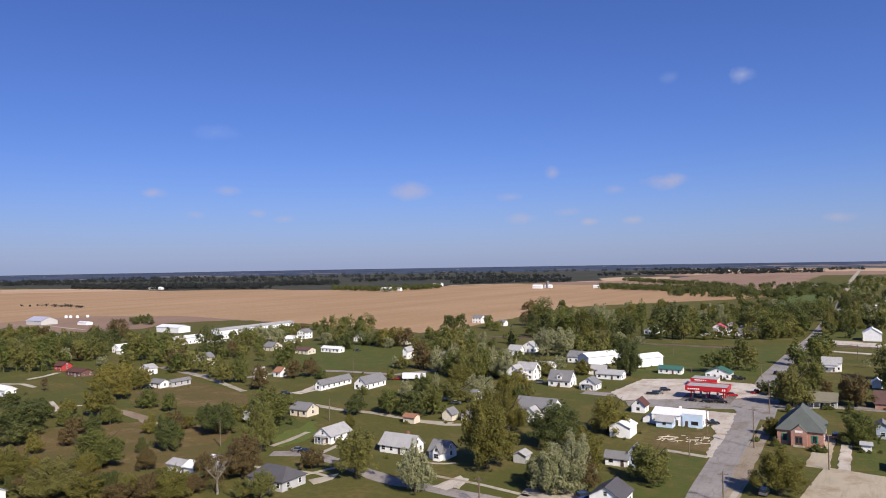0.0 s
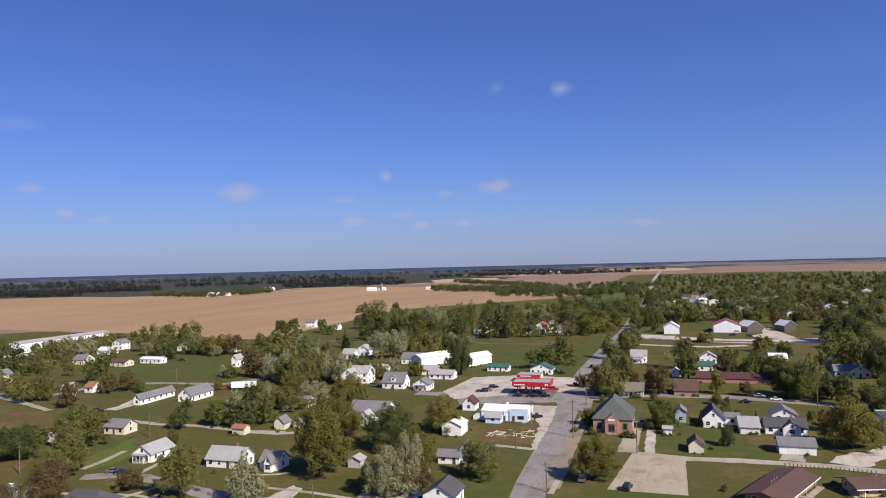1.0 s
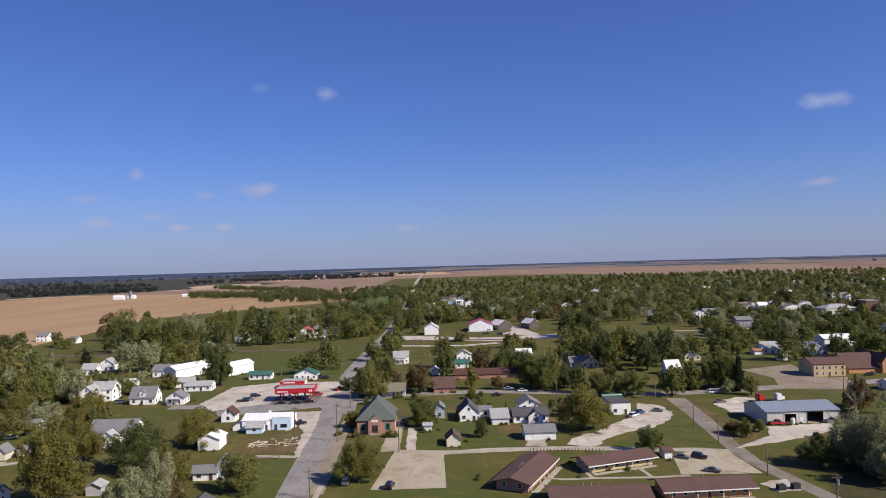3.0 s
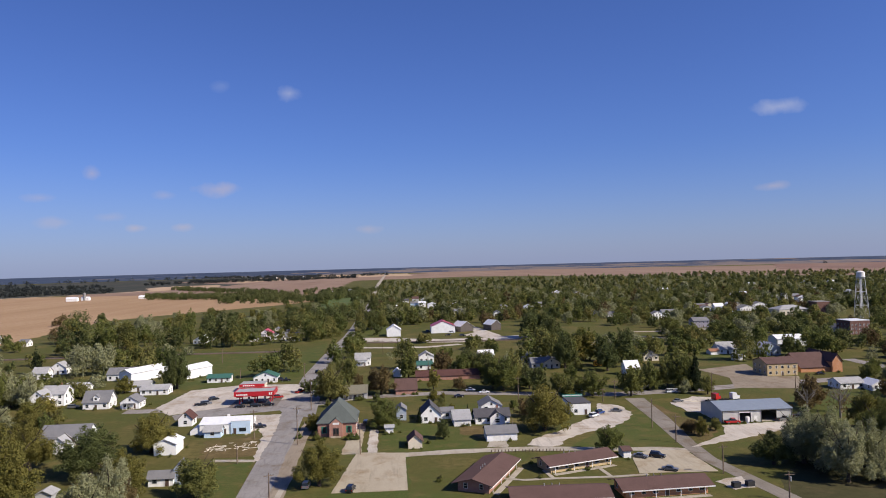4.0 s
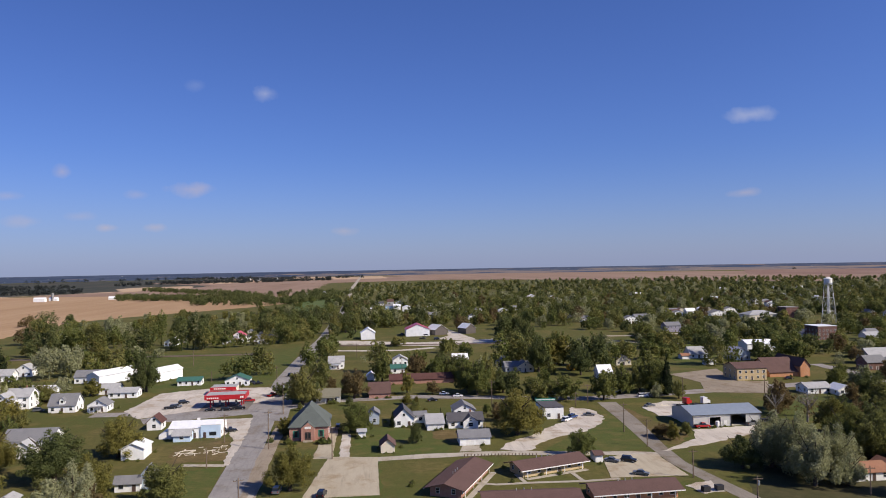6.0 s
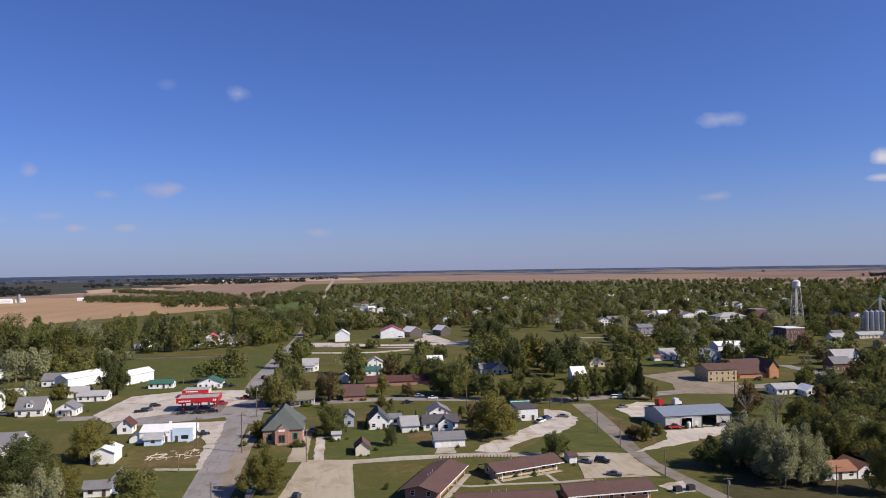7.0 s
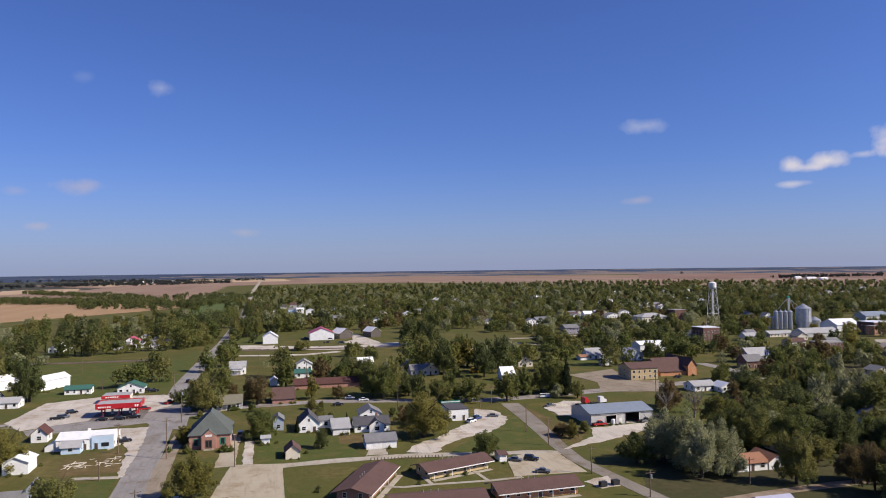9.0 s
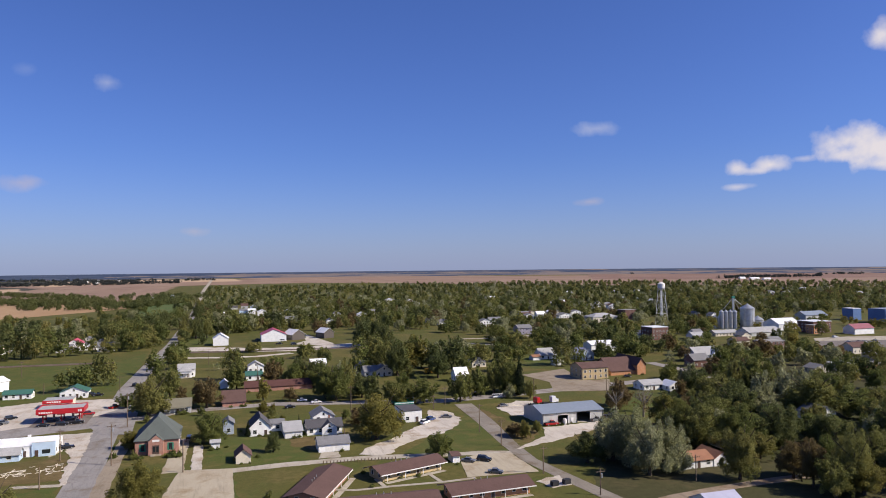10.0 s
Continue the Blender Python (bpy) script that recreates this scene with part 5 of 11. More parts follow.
sheet('gravel_yard', [(68.5, 599.4), (75.9, 662.4), (86.9, 579.4), (87.2, 552.7), (54.7, 579.9)], 0.12, GRAVEL, 'pale gravel drive by the barns')
sheet('lawn', [(-171.3, 535.3), (-62.4, 515.3), (-49.6, 563.1), (-47.2, 492.8), (-47.4, 413.7), (-48.8, 376.6), (-80.1, 374.9), (-99.3, 361.5), (-113.5, 373.1)], 0.03, LAWN, 'mown green lawn beside the railway')
sheet('lawn', [(-28.4, 586.3), (-22.6, 702.5), (-4.8, 696.4), (-0.6, 596.4)], 0.03, LAWN, 'mown green lawn')
sheet('lawn', [(4.1, 228.2), (3.1, 190.1), (13.3, 187.2), (31.1, 172.7), (-9.1, 165.6), (-18.0, 177.7), (-17.7, 190.6)], 0.03, LAWN, 'mown lawn round the apartments')
sheet('lawn', [(62.9, 219.5), (85.3, 223.3), (93.2, 229.3), (99.6, 282.0), (71.3, 247.8), (55.8, 225.7)], 0.02, LAWN, 'mown green lawn inside the bend')
sheet('lawn', [(104.9, 290.3), (108.4, 255.6), (112.2, 242.1), (101.2, 226.8), (94.9, 229.0)], 0.02, DRYGRASS, 'rough verge beside the street')
sheet('lawn', [(-4.9, 230.1), (-4.4, 272.2), (7.3, 270.4), (26.8, 254.1), (27.4, 227.3)], 0.02, LAWN, 'mown green back garden')
sheet('lawn', [(-65.3, 218.7), (-43.4, 226.5), (-40.9, 180.5), (-52.9, 176.0)], 0.03, LAWN, 'mown lawn at the corner')
sheet('lawn', [(-65.4, 255.6), (-47.7, 264.5), (-44.1, 233.5), (-61.3, 231.3)], 0.03, DRYGRASS, 'rough plot with scattered pale planks')
strip('verge', [(-31.2, 188.8), (-31.4, 206.6), (-32.2, 230.5), (-32.2, 257.1), (-32.2, 279.7)], 4.4, 0.075, BROWNLOT, 'pale dusty verge by the road')
strip('pavement', [(-56.9, 229.0), (-49.4, 227.9), (-42.9, 226.7)], 2.5, 0.09, CONCRETE, 'pale concrete path')
strip('pavement', [(-30.9, 184.2), (-30.5, 197.6)], 1.6, 0.09, CONCRETE, 'pale concrete pavement')
strip('pavement', [(29.0, 197.3), (34.8, 194.8), (44.2, 194.9), (59.8, 193.9), (69.5, 194.5)], 1.4, 0.09, CONCRETE, 'concrete path between apartments')
strip('pavement', [(57.9, 204.0), (59.0, 194.1)], 1.2, 0.092, CONCRETE, 'short concrete path')
strip('pavement', [(42.1, 203.2), (43.2, 194.0)], 1.2, 0.094, CONCRETE, 'short concrete path')
sheet('driveway', [(29.6, 230.5), (31.3, 237.5), (37.0, 236.7), (36.4, 229.6)], 0.08, CONCRETE, 'pale concrete apron before the garage')
sheet('lawn', [(22.5, 250.5), (24.6, 261.4), (32.7, 260.3), (30.7, 241.4)], 0.04, DRYGRASS, 'bare patch in the garden')
strip('street', [(-166.2, 167.8), (-156.4, 172.9), (-140.4, 170.3), (-118.0, 162.7), (-98.8, 161.7), (-86.6, 161.0), (-78.4, 160.5)], 6, 0.06, STREET, 'grey asphalt street between lawns')
strip('street', [(-372.1, 283.4), (-328.0, 272.2), (-291.8, 278.1), (-287.8, 309.3), (-260.6, 317.1), (-223.7, 320.5), (-200.3, 361.5)], 5.5, 0.05, STREET, 'narrow grey street past white houses')
strip('lane', [(-326.3, 270.7), (-314.6, 267.5), (-290.8, 258.3), (-260.8, 245.5)], 3.4, 0.07, CONCRETE, 'pale gravel drive beside the open lawn')
strip('lane', [(-207.4, 235.0), (-191.2, 232.4), (-174.3, 233.3), (-161.7, 231.2), (-148.8, 229.8), (-135.7, 231.0)], 3.4, 0.055, CONCRETE, 'pale gravel alley')
strip('lane', [(-233.8, 251.9), (-233.3, 260.4), (-238.9, 277.2), (-246.1, 299.4)], 7, 0.065, GRAVEL, 'pale gravel drive')
strip('lane', [(-400.8, 218.6), (-403.0, 228.4), (-409.3, 241.5)], 3.4, 0.06, GRAVEL, 'white gravel drive')
strip('lane', [(-400.2, 202.6), (-387.1, 208.8), (-369.7, 205.7)], 2.8, 0.06, GRAVEL, 'white gravel drive')
strip('lane', [(-323.0, 186.9), (-306.1, 179.6), (-295.9, 174.1), (-292.4, 169.6)], 2.0, 0.06, GRAVEL, 'white garden path')
strip('lane', [(-304.4, 179.1), (-302.8, 185.3), (-298.7, 190.1)], 1.8, 0.07, GRAVEL, 'white garden path')
strip('lane', [(-280.7, 188.1), (-267.4, 187.0), (-251.0, 183.1), (-238.1, 177.3)], 5, 0.05, DIRT, 'worn brown track across the grass')
strip('lane', [(-173.0, 174.6), (-173.3, 183.0), (-175.6, 195.7)], 2.2, 0.06, CONCRETE, 'worn footpath')
sheet('driveway', [(-97.5, 162.4), (-102.3, 163.1), (-100.6, 175.5), (-96.5, 172.9)], 0.08, GRAVEL, 'white concrete driveway')
sheet('driveway', [(-136.4, 151.8), (-132.8, 161.0), (-130.8, 156.0), (-132.3, 149.4)], 0.08, CONCRETE, 'pale concrete slab')
sheet('lawn', [(-317.3, 223.5), (-314.5, 259.1), (-250.8, 238.9), (-219.5, 205.9), (-255.4, 207.3), (-284.2, 200.1)], 0.03, DRYGRASS, 'open dry grass plot')
sheet('lawn', [(-203.4, 202.4), (-188.8, 215.4), (-178.3, 197.2), (-177.5, 176.5)], 0.03, LAWN, 'mown green lawn')
sheet('lawn', [(-389.8, 406.7), (-322.2, 478.2), (-233.6, 346.3), (-281.7, 312.1)], 0.03, LAWN, 'mown green field between houses')
sheet('lawn', [(-275.1, 140.2), (-265.6, 160.2), (-238.0, 185.0), (-202.4, 187.0), (-184.4, 160.7), (-186.2, 125.5), (-228.1, 116.2)], 0.02, DRYGRASS, 'rough yellow autumn grass')
strip('pavement', [(-145.4, 156.9), (-138.7, 157.9), (-132.5, 156.9)], 1.4, 0.09, CONCRETE, 'pale concrete path')
strip('pavement', [(-152.3, 168.3), (-151.8, 173.0), (-153.5, 186.3)], 1.8, 0.09, CONCRETE, 'pale concrete path to the house')
sheet('driveway', [(-99.4, 165.7), (-99.8, 174.1), (-96.9, 173.8), (-95.0, 164.8)], 0.085, GRAVEL, 'white concrete driveway')
sheet('lawn', [(-183.3, 182.3), (-183.3, 196.7), (-187.4, 213.8), (-169.7, 192.0), (-168.5, 175.3)], 0.035, FRESH, 'fresh green lawn between houses')
sheet('lawn', [(-281.8, 191.5), (-279.3, 217.2), (-256.6, 240.9), (-266.2, 248.0), (-314.5, 259.1), (-298.8, 232.4), (-294.1, 210.0)], 0.025, LAWN, 'open mown lawn')
strip('farm_track', [(-819.3, 429.9), (-793.8, 446.9), (-728.9, 434.1), (-677.3, 426.7)], 3.5, 0.14, CONCRETE, 'pale gravel farm track')
sheet('works_yard', [(-467.0, 366.2), (-460.0, 390.3), (-417.6, 449.3), (-440.9, 470.8), (-459.4, 413.2), (-493.7, 389.9)], 0.13, CONCRETE, 'pale yard of the works')
sheet('far_field', [(-2023.2, 1032.4), (-1611.2, 1310.9), (-1175.8, 1435.2), (-964.5, 2004.5), (-1139.8, 2276.2), (-1302.5, 1590.2), (-1868.8, 1456.6), (-2463.7, 1257.2)], 0.18, TAN, 'pale stubble field in the distance')
sheet('lawn', [(210.4, 503.6), (255.8, 539.1), (262.6, 512.1), (202.3, 395.7), (178.0, 392.3)], 0.05, LAWN, 'mown green lawn among trees')
sheet('lawn', [(168.3, 296.3), (206.3, 297.9), (165.0, 250.6), (148.1, 256.9)], 0.03, LAWN, 'mown lawn under trees')
sheet('parking_lot', [(452.9, 453.6), (503.1, 431.9), (424.6, 365.2), (381.3, 373.2)], 0.09, DARKLOT, 'dark paved lot in the town centre')
strip('street', [(254.0, 383.1), (254.0, 349.6), (246.0, 319.6)], 8, 0.07, STREET, 'grey street past the school')
strip('street', [(92.5, 157.1), (109.5, 160.5), (123.5, 162.9), (139.3, 164.1), (153.4, 164.6), (167.2, 164.3), (183.7, 162.0)], 4.0, 0.05, DIRT, 'dusty lane under the trees')
# dark ground colour here includes the shade of the trees
sheet('lawn', [(114.5, 167.7), (141.6, 178.4), (163.6, 166.8), (159.1, 160.4), (127.0, 156.3), (110.6, 157.4)], 0.03, SHADED_LITTER, 'litter ground with tree shade in its colour')
strip('street', [(195.4, 565.3), (233.7, 558.9), (272.7, 574.4)], 7, 0.06, CONCRETE, 'pale town street')
strip('street', [(181.7, 537.7), (203.4, 511.1), (229.4, 496.2)], 6, 0.06, CONCRETE, 'pale town street')
sheet('driveway', [(-77.8, 162.9), (-79.5, 173.8), (-69.3, 179.6), (-63.1, 168.5)], 0.09, CONCRETE, 'pale concrete yard under trees')
strip('pavement', [(-160.1, 154.5), (-150.6, 154.2), (-143.1, 155.6)], 1.6, 0.09, CONCRETE, 'pale concrete path')
strip('pavement', [(-142.9, 150.8), (-139.4, 158.8), (-137.2, 166.4)], 1.6, 0.092, CONCRETE, 'pale concrete path')
strip('pavement', [(-107.4, 171.9), (-92.5, 171.0), (-76.2, 168.2)], 1.5, 0.09, CONCRETE, 'pale concrete pavement along the street')
strip('pavement', [(-118.7, 180.7), (-110.7, 183.6), (-108.1, 185.8)], 1.2, 0.09, CONCRETE, 'pale garden path')
sheet('lawn', [(163.2, 314.5), (187.0, 323.1), (208.8, 296.9), (164.2, 224.4), (151.5, 249.9)], 0.025, GRASS, 'rough grass under the school trees')
strip('lane', [(-152.5, 228.7), (-137.2, 228.1), (-131.7, 231.0)], 3, 0.075, CONCRETE, 'pale gravel alley end')
sheet('rough_ground', [(-773.4, 295.8), (-776.0, 395.9), (-663.4, 395.0), (-630.6, 457.4), (-663.9, 517.1), (-619.0, 573.6), (-520.9, 560.7), (-744.5, 605.4), (-895.2, 556.1), (-879.1, 448.5), (-934.5, 357.5)], 0.06, BEANS, 'rough brown stubble at the field edge')
# litter sheet whose dark colour also paints in shade under the crowns
sheet('lawn', [(93.1, 172.2), (120.4, 206.5), (181.5, 262.8), (237.0, 303.7), (336.3, 355.4), (410.2, 325.4), (172.9, 131.0), (125.4, 135.5), (101.5, 156.1)], 0.012, SHADED_LITTER, 'leaf-strewn ground with tree shade in its colour')
sheet('driveway', [(456.3, 457.0), (491.1, 456.8), (522.4, 448.3), (555.3, 439.0), (527.0, 416.8), (495.7, 425.6), (466.2, 433.8), (441.7, 439.8)], 0.1, CONCRETE, 'pale concrete street edge in the town centre')
sheet('driveway', [(431.8, 545.4), (448.3, 531.7), (448.8, 507.8), (434.7, 492.0), (422.5, 508.3), (416.2, 528.1)], 0.1, GRAVEL, 'pale gravel yard at the grain works')

# ---- houses round the crossing ----
brick_hall(-20.1, 263.5, 13.4, 18.0, 5.0, 6.3)
house(13.7, 274.1, 7.6, 11.0, 3.2, 3.6, 'y', WHITE, R_DARK, 'white two-storey gabled house with dark roof', 0.0)
house(20.3, 278.4, 4.8, 8.0, 2.8, 0.9, 'x', WHITE, R_GREY, 'white low side wing with grey roof', 0.0)
house(24.8, 268.2, 6.2, 14.0, 2.4, 2.2, 'x', WHITE, R_LIGHT, 'white garage with a pale grey metal roof', 0.0, garage=2, name='garage', category='garage')
house(36.2, 267.0, 12.8, 8.0, 2.7, 2.2, 'x', WHITE, R_DARK, 'white gabled house with a broad dark roof', 0.0, chimney=True, cross=True)
house(36.8, 274.5, 8.0, 9.0, 5.2, 2.2, 'y', WHITE, R_GREY, 'white two-storey house part with grey roof', 0.0)
house(35.7, 241.7, 10.2, 8.0, 2.6, 1.7, 'x', WHITE, R_GREY, 'long white garage with grey shingle roof', 0.0, garage=2, name='garage', category='garage')
house(6.6, 236.3, 4.5, 7.0, 2.5, 1.9, 'y', CREAM, R_BROWN, 'small cream shed with brown roof', 0.0, garage=0, win=False, name='shed', category='shed')
house(-1.8, 256.2, 2.8, 3.0, 2.2, 0.6, 'x', WHITE, R_LIGHT, 'small white garden shed', 0.0, win=False, name='shed', category='shed')
house(2.8, 278.5, 3.7, 7.0, 4.1, 1.3, 'y', BLUEGREY, R_GREY, 'blue-grey gabled house behind a tree', 0.0)
house(-17.1, 327.3, 10.4, 11.0, 2.8, 2.6, 'x', GREYWALL, R_OLIVE, 'low house with an olive roof and white porch', 0.0, porch=True)
house(-18.4, 429.5, 6.9, 9.0, 3.7, 2.4, 'x', WHITE, R_LIGHT, 'white two-storey house with hipped roof', 0.0, hip=0.8, porch=True)
house(1.3, 598.2, 11.7, 14.0, 5.6, 3.7, 'y', WHITEMETAL, R_WHITE, 'white metal barn with rounded white roof', 0.0, win=False, name='barn', category='barn')
house(43.5, 616.1, 20.3, 18.0, 5.8, 4.3, 'y', WHITEMETAL, R_RED, 'white metal barn with a red roof', 0.0, win=False, name='barn', category='barn')
house(61.0, 619.3, 12.5, 14.0, 4.8, 3.8, 'y', DARKMETAL, R_WHITE, 'dark metal barn with a white roof', 28.0, win=False, name='barn', category='barn')
house(88.0, 623.4, 10.5, 12.0, 5.0, 3.6, 'y', DARKMETAL, R_WHITE, 'dark green barn with a white roof', 28.0, win=False, name='barn', category='barn')
house(28.1, 370.5, 32.7, 12.0, 2.2, 2.1, 'x', BRICK, R_MAROON, 'long low brick building with maroon roof', 0.0)
house(5.8, 335.4, 9.7, 13.0, 2.2, 4.0, 'x', BRICK, R_BROWN, 'low brick house with broad brown roof', 0.0)
green_shop = house(71.6, 278.1, 7.8, 13.0, 4.3, 0, 'x', WHITE, R_DARK, 'white building with a flat roof and green fascia', 0.0, name='shop', category='shop')
part('fascia', boxes((-4.1, 5.9, 4.66, 4.1, 6.6, 5.5)), GREENPAINT, green_shop, 'dark green fascia band')
part('sign_band', boxes((-4.0, 5.84, 5.0, 4.0, 5.898, 5.3)), TRIM, green_shop, 'white sign band')
workshop(129.5, 257.0, 26.2, 17.0, 4.3, 1.9)
house(191.0, 346.1, 15.5, 14.0, 6.0, 2.2, 'x', TANBRICK, R_BROWN, 'tan brick two-storey school wing with brown roof', 0.0, name='school', category='school')
house(212.2, 355.5, 16.0, 20.0, 2.5, 6.1, 'x', ORANGEBRICK, R_BROWN, 'school hall with a broad brown roof', 0.0, win=False, name='school', category='school')
house(222.3, 355.7, 5.2, 24.0, 5.6, 3.4, 'y', ORANGEBRICK, R_BROWN, 'orange brick gabled school wing', 0.0, win=False, name='school', category='school')
house(114.1, 323.8, 3.9, 8.0, 2.8, 2.0, 'y', WHITE, R_GREY, 'small white gabled house by the street', 0.0)
house(121.9, 360.8, 7.0, 8.0, 3.4, 3.6, 'x', WHITE, R_WHITE, 'white house with a steep white metal roof', 0.0)
shop = house(-61.0, 270.7, 17.8, 12.0, 3.6, 1.5, 'x', WHITE, R_WHITE, 'white shop building with pale blue false front', 0.0, name='shop', category='shop', overhang=0.2)
part('false_front', boxes((2.2, -6.4, -0.1, 9.1, -6.05, 4.6)), PALEBLUE, shop, 'pale blue stepped front wall')
part('front_coping', boxes((2.1, -6.45, 4.603, 9.2, -6.0, 4.75)), TRIM, shop)
part('shop_window', boxes((5.2, -6.46, 0.9, 7.6, -6.402, 2.2)), GLASS, shop, 'wide dark shop window')
part('front_door', boxes((3.1, -6.46, 0.05, 4.1, -6.402, 2.15)), DOORMAT, shop, 'dark shop door')
part('lean_to', bm_wedge(-12.4, -8.92, -5.5, 5.0, 1.5, 3.5), WHITE, shop, 'white lean-to with a sloping roof')
part('roof_vent', boxes((-0.5, 0.4, 4.7, 0.4, 1.2, 5.8)), TRIM, shop, 'white roof vent')
house(-64.3, 262.3, 5.8, 4.6, 2.3, 1.6, 'x', PALEBLUE, R_LIGHT, 'pale blue shop annexe with grey roof', 0.0, name='shop', category='shop')
house(-17.8, 431.8, 9, 8, 4.5, 2.5, 'x', WHITE, R_LIGHT, 'white two-storey house with a porch near the crossing', 0.0, porch=True)
house(20.2, 435.0, 9, 8, 3.6, 2.6, 'y', WHITE, R_LIGHT, 'white gabled house behind garden trees', 0.0)
house(84.6, 395.9, 16, 9, 3, 2.5, 'x', GREYWALL, R_GREY, 'long grey house with a grey shingle roof', 0.0)
house(56.5, 433.5, 9, 8, 3.4, 2.6, 'x', WHITE, R_WHITE, 'small white house with pale roof among trees', 0.0)

# ---- apartments ----
apartment(25.4, 197.8, 24.5, 8.6, 64.2, BRICK, 'low brick apartment block with brown hipped roof and white eaves')
apartment(52.0, 206.6, 20.5, 7.6, 18.5, TANBRICK, 'low tan apartment block with brown roof and white eaves')
apartment(67.5, 180.6, 21.5, 8.0, 3.0, ORANGEBRICK, 'low orange brick apartment block with brown roof')
apartment(40.2, 177.0, 22.5, 8.5, -3.0, TANBRICK, 'low apartment block with brown roof and vent pipes')
house(69.3, 213.7, 2.3, 5.0, 2.2, 0.6, 'x', WHITE, R_BROWN, 'small white shed beside the apartments', 0.0, win=False, name='shed', category='shed')

# ---- petrol station ----
forecourt_canopy(-60.7, 323.0, 17.2, 11.0, 1.0)
# dark sheet paints in the shade below the canopy
sheet('pump_apron', [(-71.0, 313.0), (-71.0, 331.5), (-50.5, 331.5), (-50.5, 313.0)], 0.135, DARKLOT, 'dark paving with canopy shade painted in')
fuel_pump(-67, 321, 1)
fuel_pump(-61, 321, 1)
fuel_pump(-55, 321, 1)
fuel_pump(-64.5, 326.5, 1)
fuel_pump(-57.5, 326.5, 1)
store = house(-68.0, 356.0, 11.5, 9.0, 3.4, 0, 'x', CREAM, R_LIGHT, 'petrol station shop with a red fascia', 0, 0, True, 'petrol_station_shop', 'shop')
part('fascia', boxes((-6.0, -4.9, 2.4, 6.0, -4.64, 3.8)), RED, store, 'bright red fascia')
bars(store, -1.5, -4.91, 3.1, 0, 6, 0.7, 0.6, TRIM)

# ---- houses of the western blocks ----
house(-153.1, 338.9, 11, 10, 5.5, 3, 'x', WHITE, R_LIGHT, 'white two-storey farmhouse with pale grey roof', 0.0, porch=True, chimney=True)
house(-156.0, 331.0, 7, 8, 5.0, 3, 'y', WHITE, R_LIGHT, 'white gabled house wing', 0.0)
house(-129.2, 326.8, 11, 9, 3.2, 4.2, 'x', WHITE, R_GREY, 'white cottage with grey roof and a dormer', 0.0, dormer=True)
house(-155.3, 361.7, 14, 10, 3.3, 2.6, 'x', WHITE, R_WHITE, 'white garage building with white roof', 0.0, garage=3, name='garage', category='garage')
house(-148.9, 408.0, 14, 9, 3.5, 3, 'x', WHITE, R_GREY, 'white bungalow with grey roof', 0.0)
house(-137.2, 407.0, 9, 26, 5, 2, 'y', WHITEMETAL, R_WHITE, 'long white metal storage building', -28.0, win=False, garage=1, name='storage_building', category='barn')
house(-111.2, 407.6, 8, 22, 5, 2, 'y', WHITEMETAL, R_WHITE, 'long white metal storage building', -28.0, win=False, name='storage_building', category='barn')
house(-126.0, 368.9, 11, 8, 2.8, 2, 'x', WHITE, R_LIGHT, 'small white house with pale roof', 0.0)
house(-114.6, 357.2, 13, 8, 2.6, 1.8, 'x', WHITE, R_LIGHT, 'small white house with a grey roof', 0.0)
house(-114.1, 324.1, 8, 8, 3, 2.5, 'y', WHITE, R_GREY, 'small white house with a porch', 0.0, porch=True)
house(-196.7, 440.7, 9, 8, 4, 3, 'y', WHITE, R_LIGHT, 'old white gabled house', 0.0)
house(-198.6, 422.3, 8, 8, 3.5, 3, 'x', WHITE, R_LIGHT, 'old white house with grey roof', 0.0)
house(-225.9, 376.7, 9, 11, 3, 3, 'x', WHITE, R_GREY, 'white house with a wide grey roof', 0.0)
house(-91.3, 386.5, 12, 6, 2.6, 1.5, 'x', WHITE, R_TEAL, 'low white cottage with green metal roof', 0.0)
house(-66.1, 381.5, 12, 9, 3, 2.5, 'y', WHITE, R_TEAL, 'white house with a teal metal roof', 0.0)
house(-74.0, 242.7, 7, 8.5, 3.6, 1.6, 'y', WHITE, R_WHITE, 'white workshop shed with pale metal roof', 0.0, win=False, name='shed', category='shed')
house(-64.7, 206.4, 6.8, 3.0, 2.5, 1.5, 'x', WHITE, R_GREY, 'low white house with a grey-brown roof', 0.0)
house(-59.8, 207.7, 3.3, 3.8, 4.3, 2.0, 'y', BLUEGREY, R_GREY, 'pale blue two-storey gabled house', 0.0)
house(-55.7, 171.6, 8, 9, 3.2, 2.4, 'y', WHITE, R_DARK, 'white gabled house with dark roof', 0.0)
house(-114.7, 263.7, 16, 10, 3, 3, 'x', WHITE, R_GREY, 'white house with wide grey roof', 0.0, porch=True)
house(-139.8, 236.7, 4.3, 4.8, 2.6, 2, 'y', CREAM, R_GREY, 'small tan shed with grey roof', 0.0, win=False, name='shed', category='shed')
house(-156.1, 275.0, 16, 8, 2.6, 2, 'x', WHITE, R_GREY, 'low white bungalow with grey roof', 0.0)
house(-115.1, 189.9, 5.9, 6.9, 2.6, 2.6, 'x', WHITE, R_GREY, 'white house with grey roof and a cross gable', 0.0, cross=True)
house(-160.0, 191.1, 7.2, 10.9, 2.7, 2.4, 'y', WHITE, R_LIGHT, 'white house with pale grey roof and porch', 0.0, porch=True)
house(-130.3, 189.5, 12.2, 7.2, 2.6, 3.0, 'x', WHITE, R_LIGHT, 'white house with a large pale grey roof', 0.0, chimney=True)
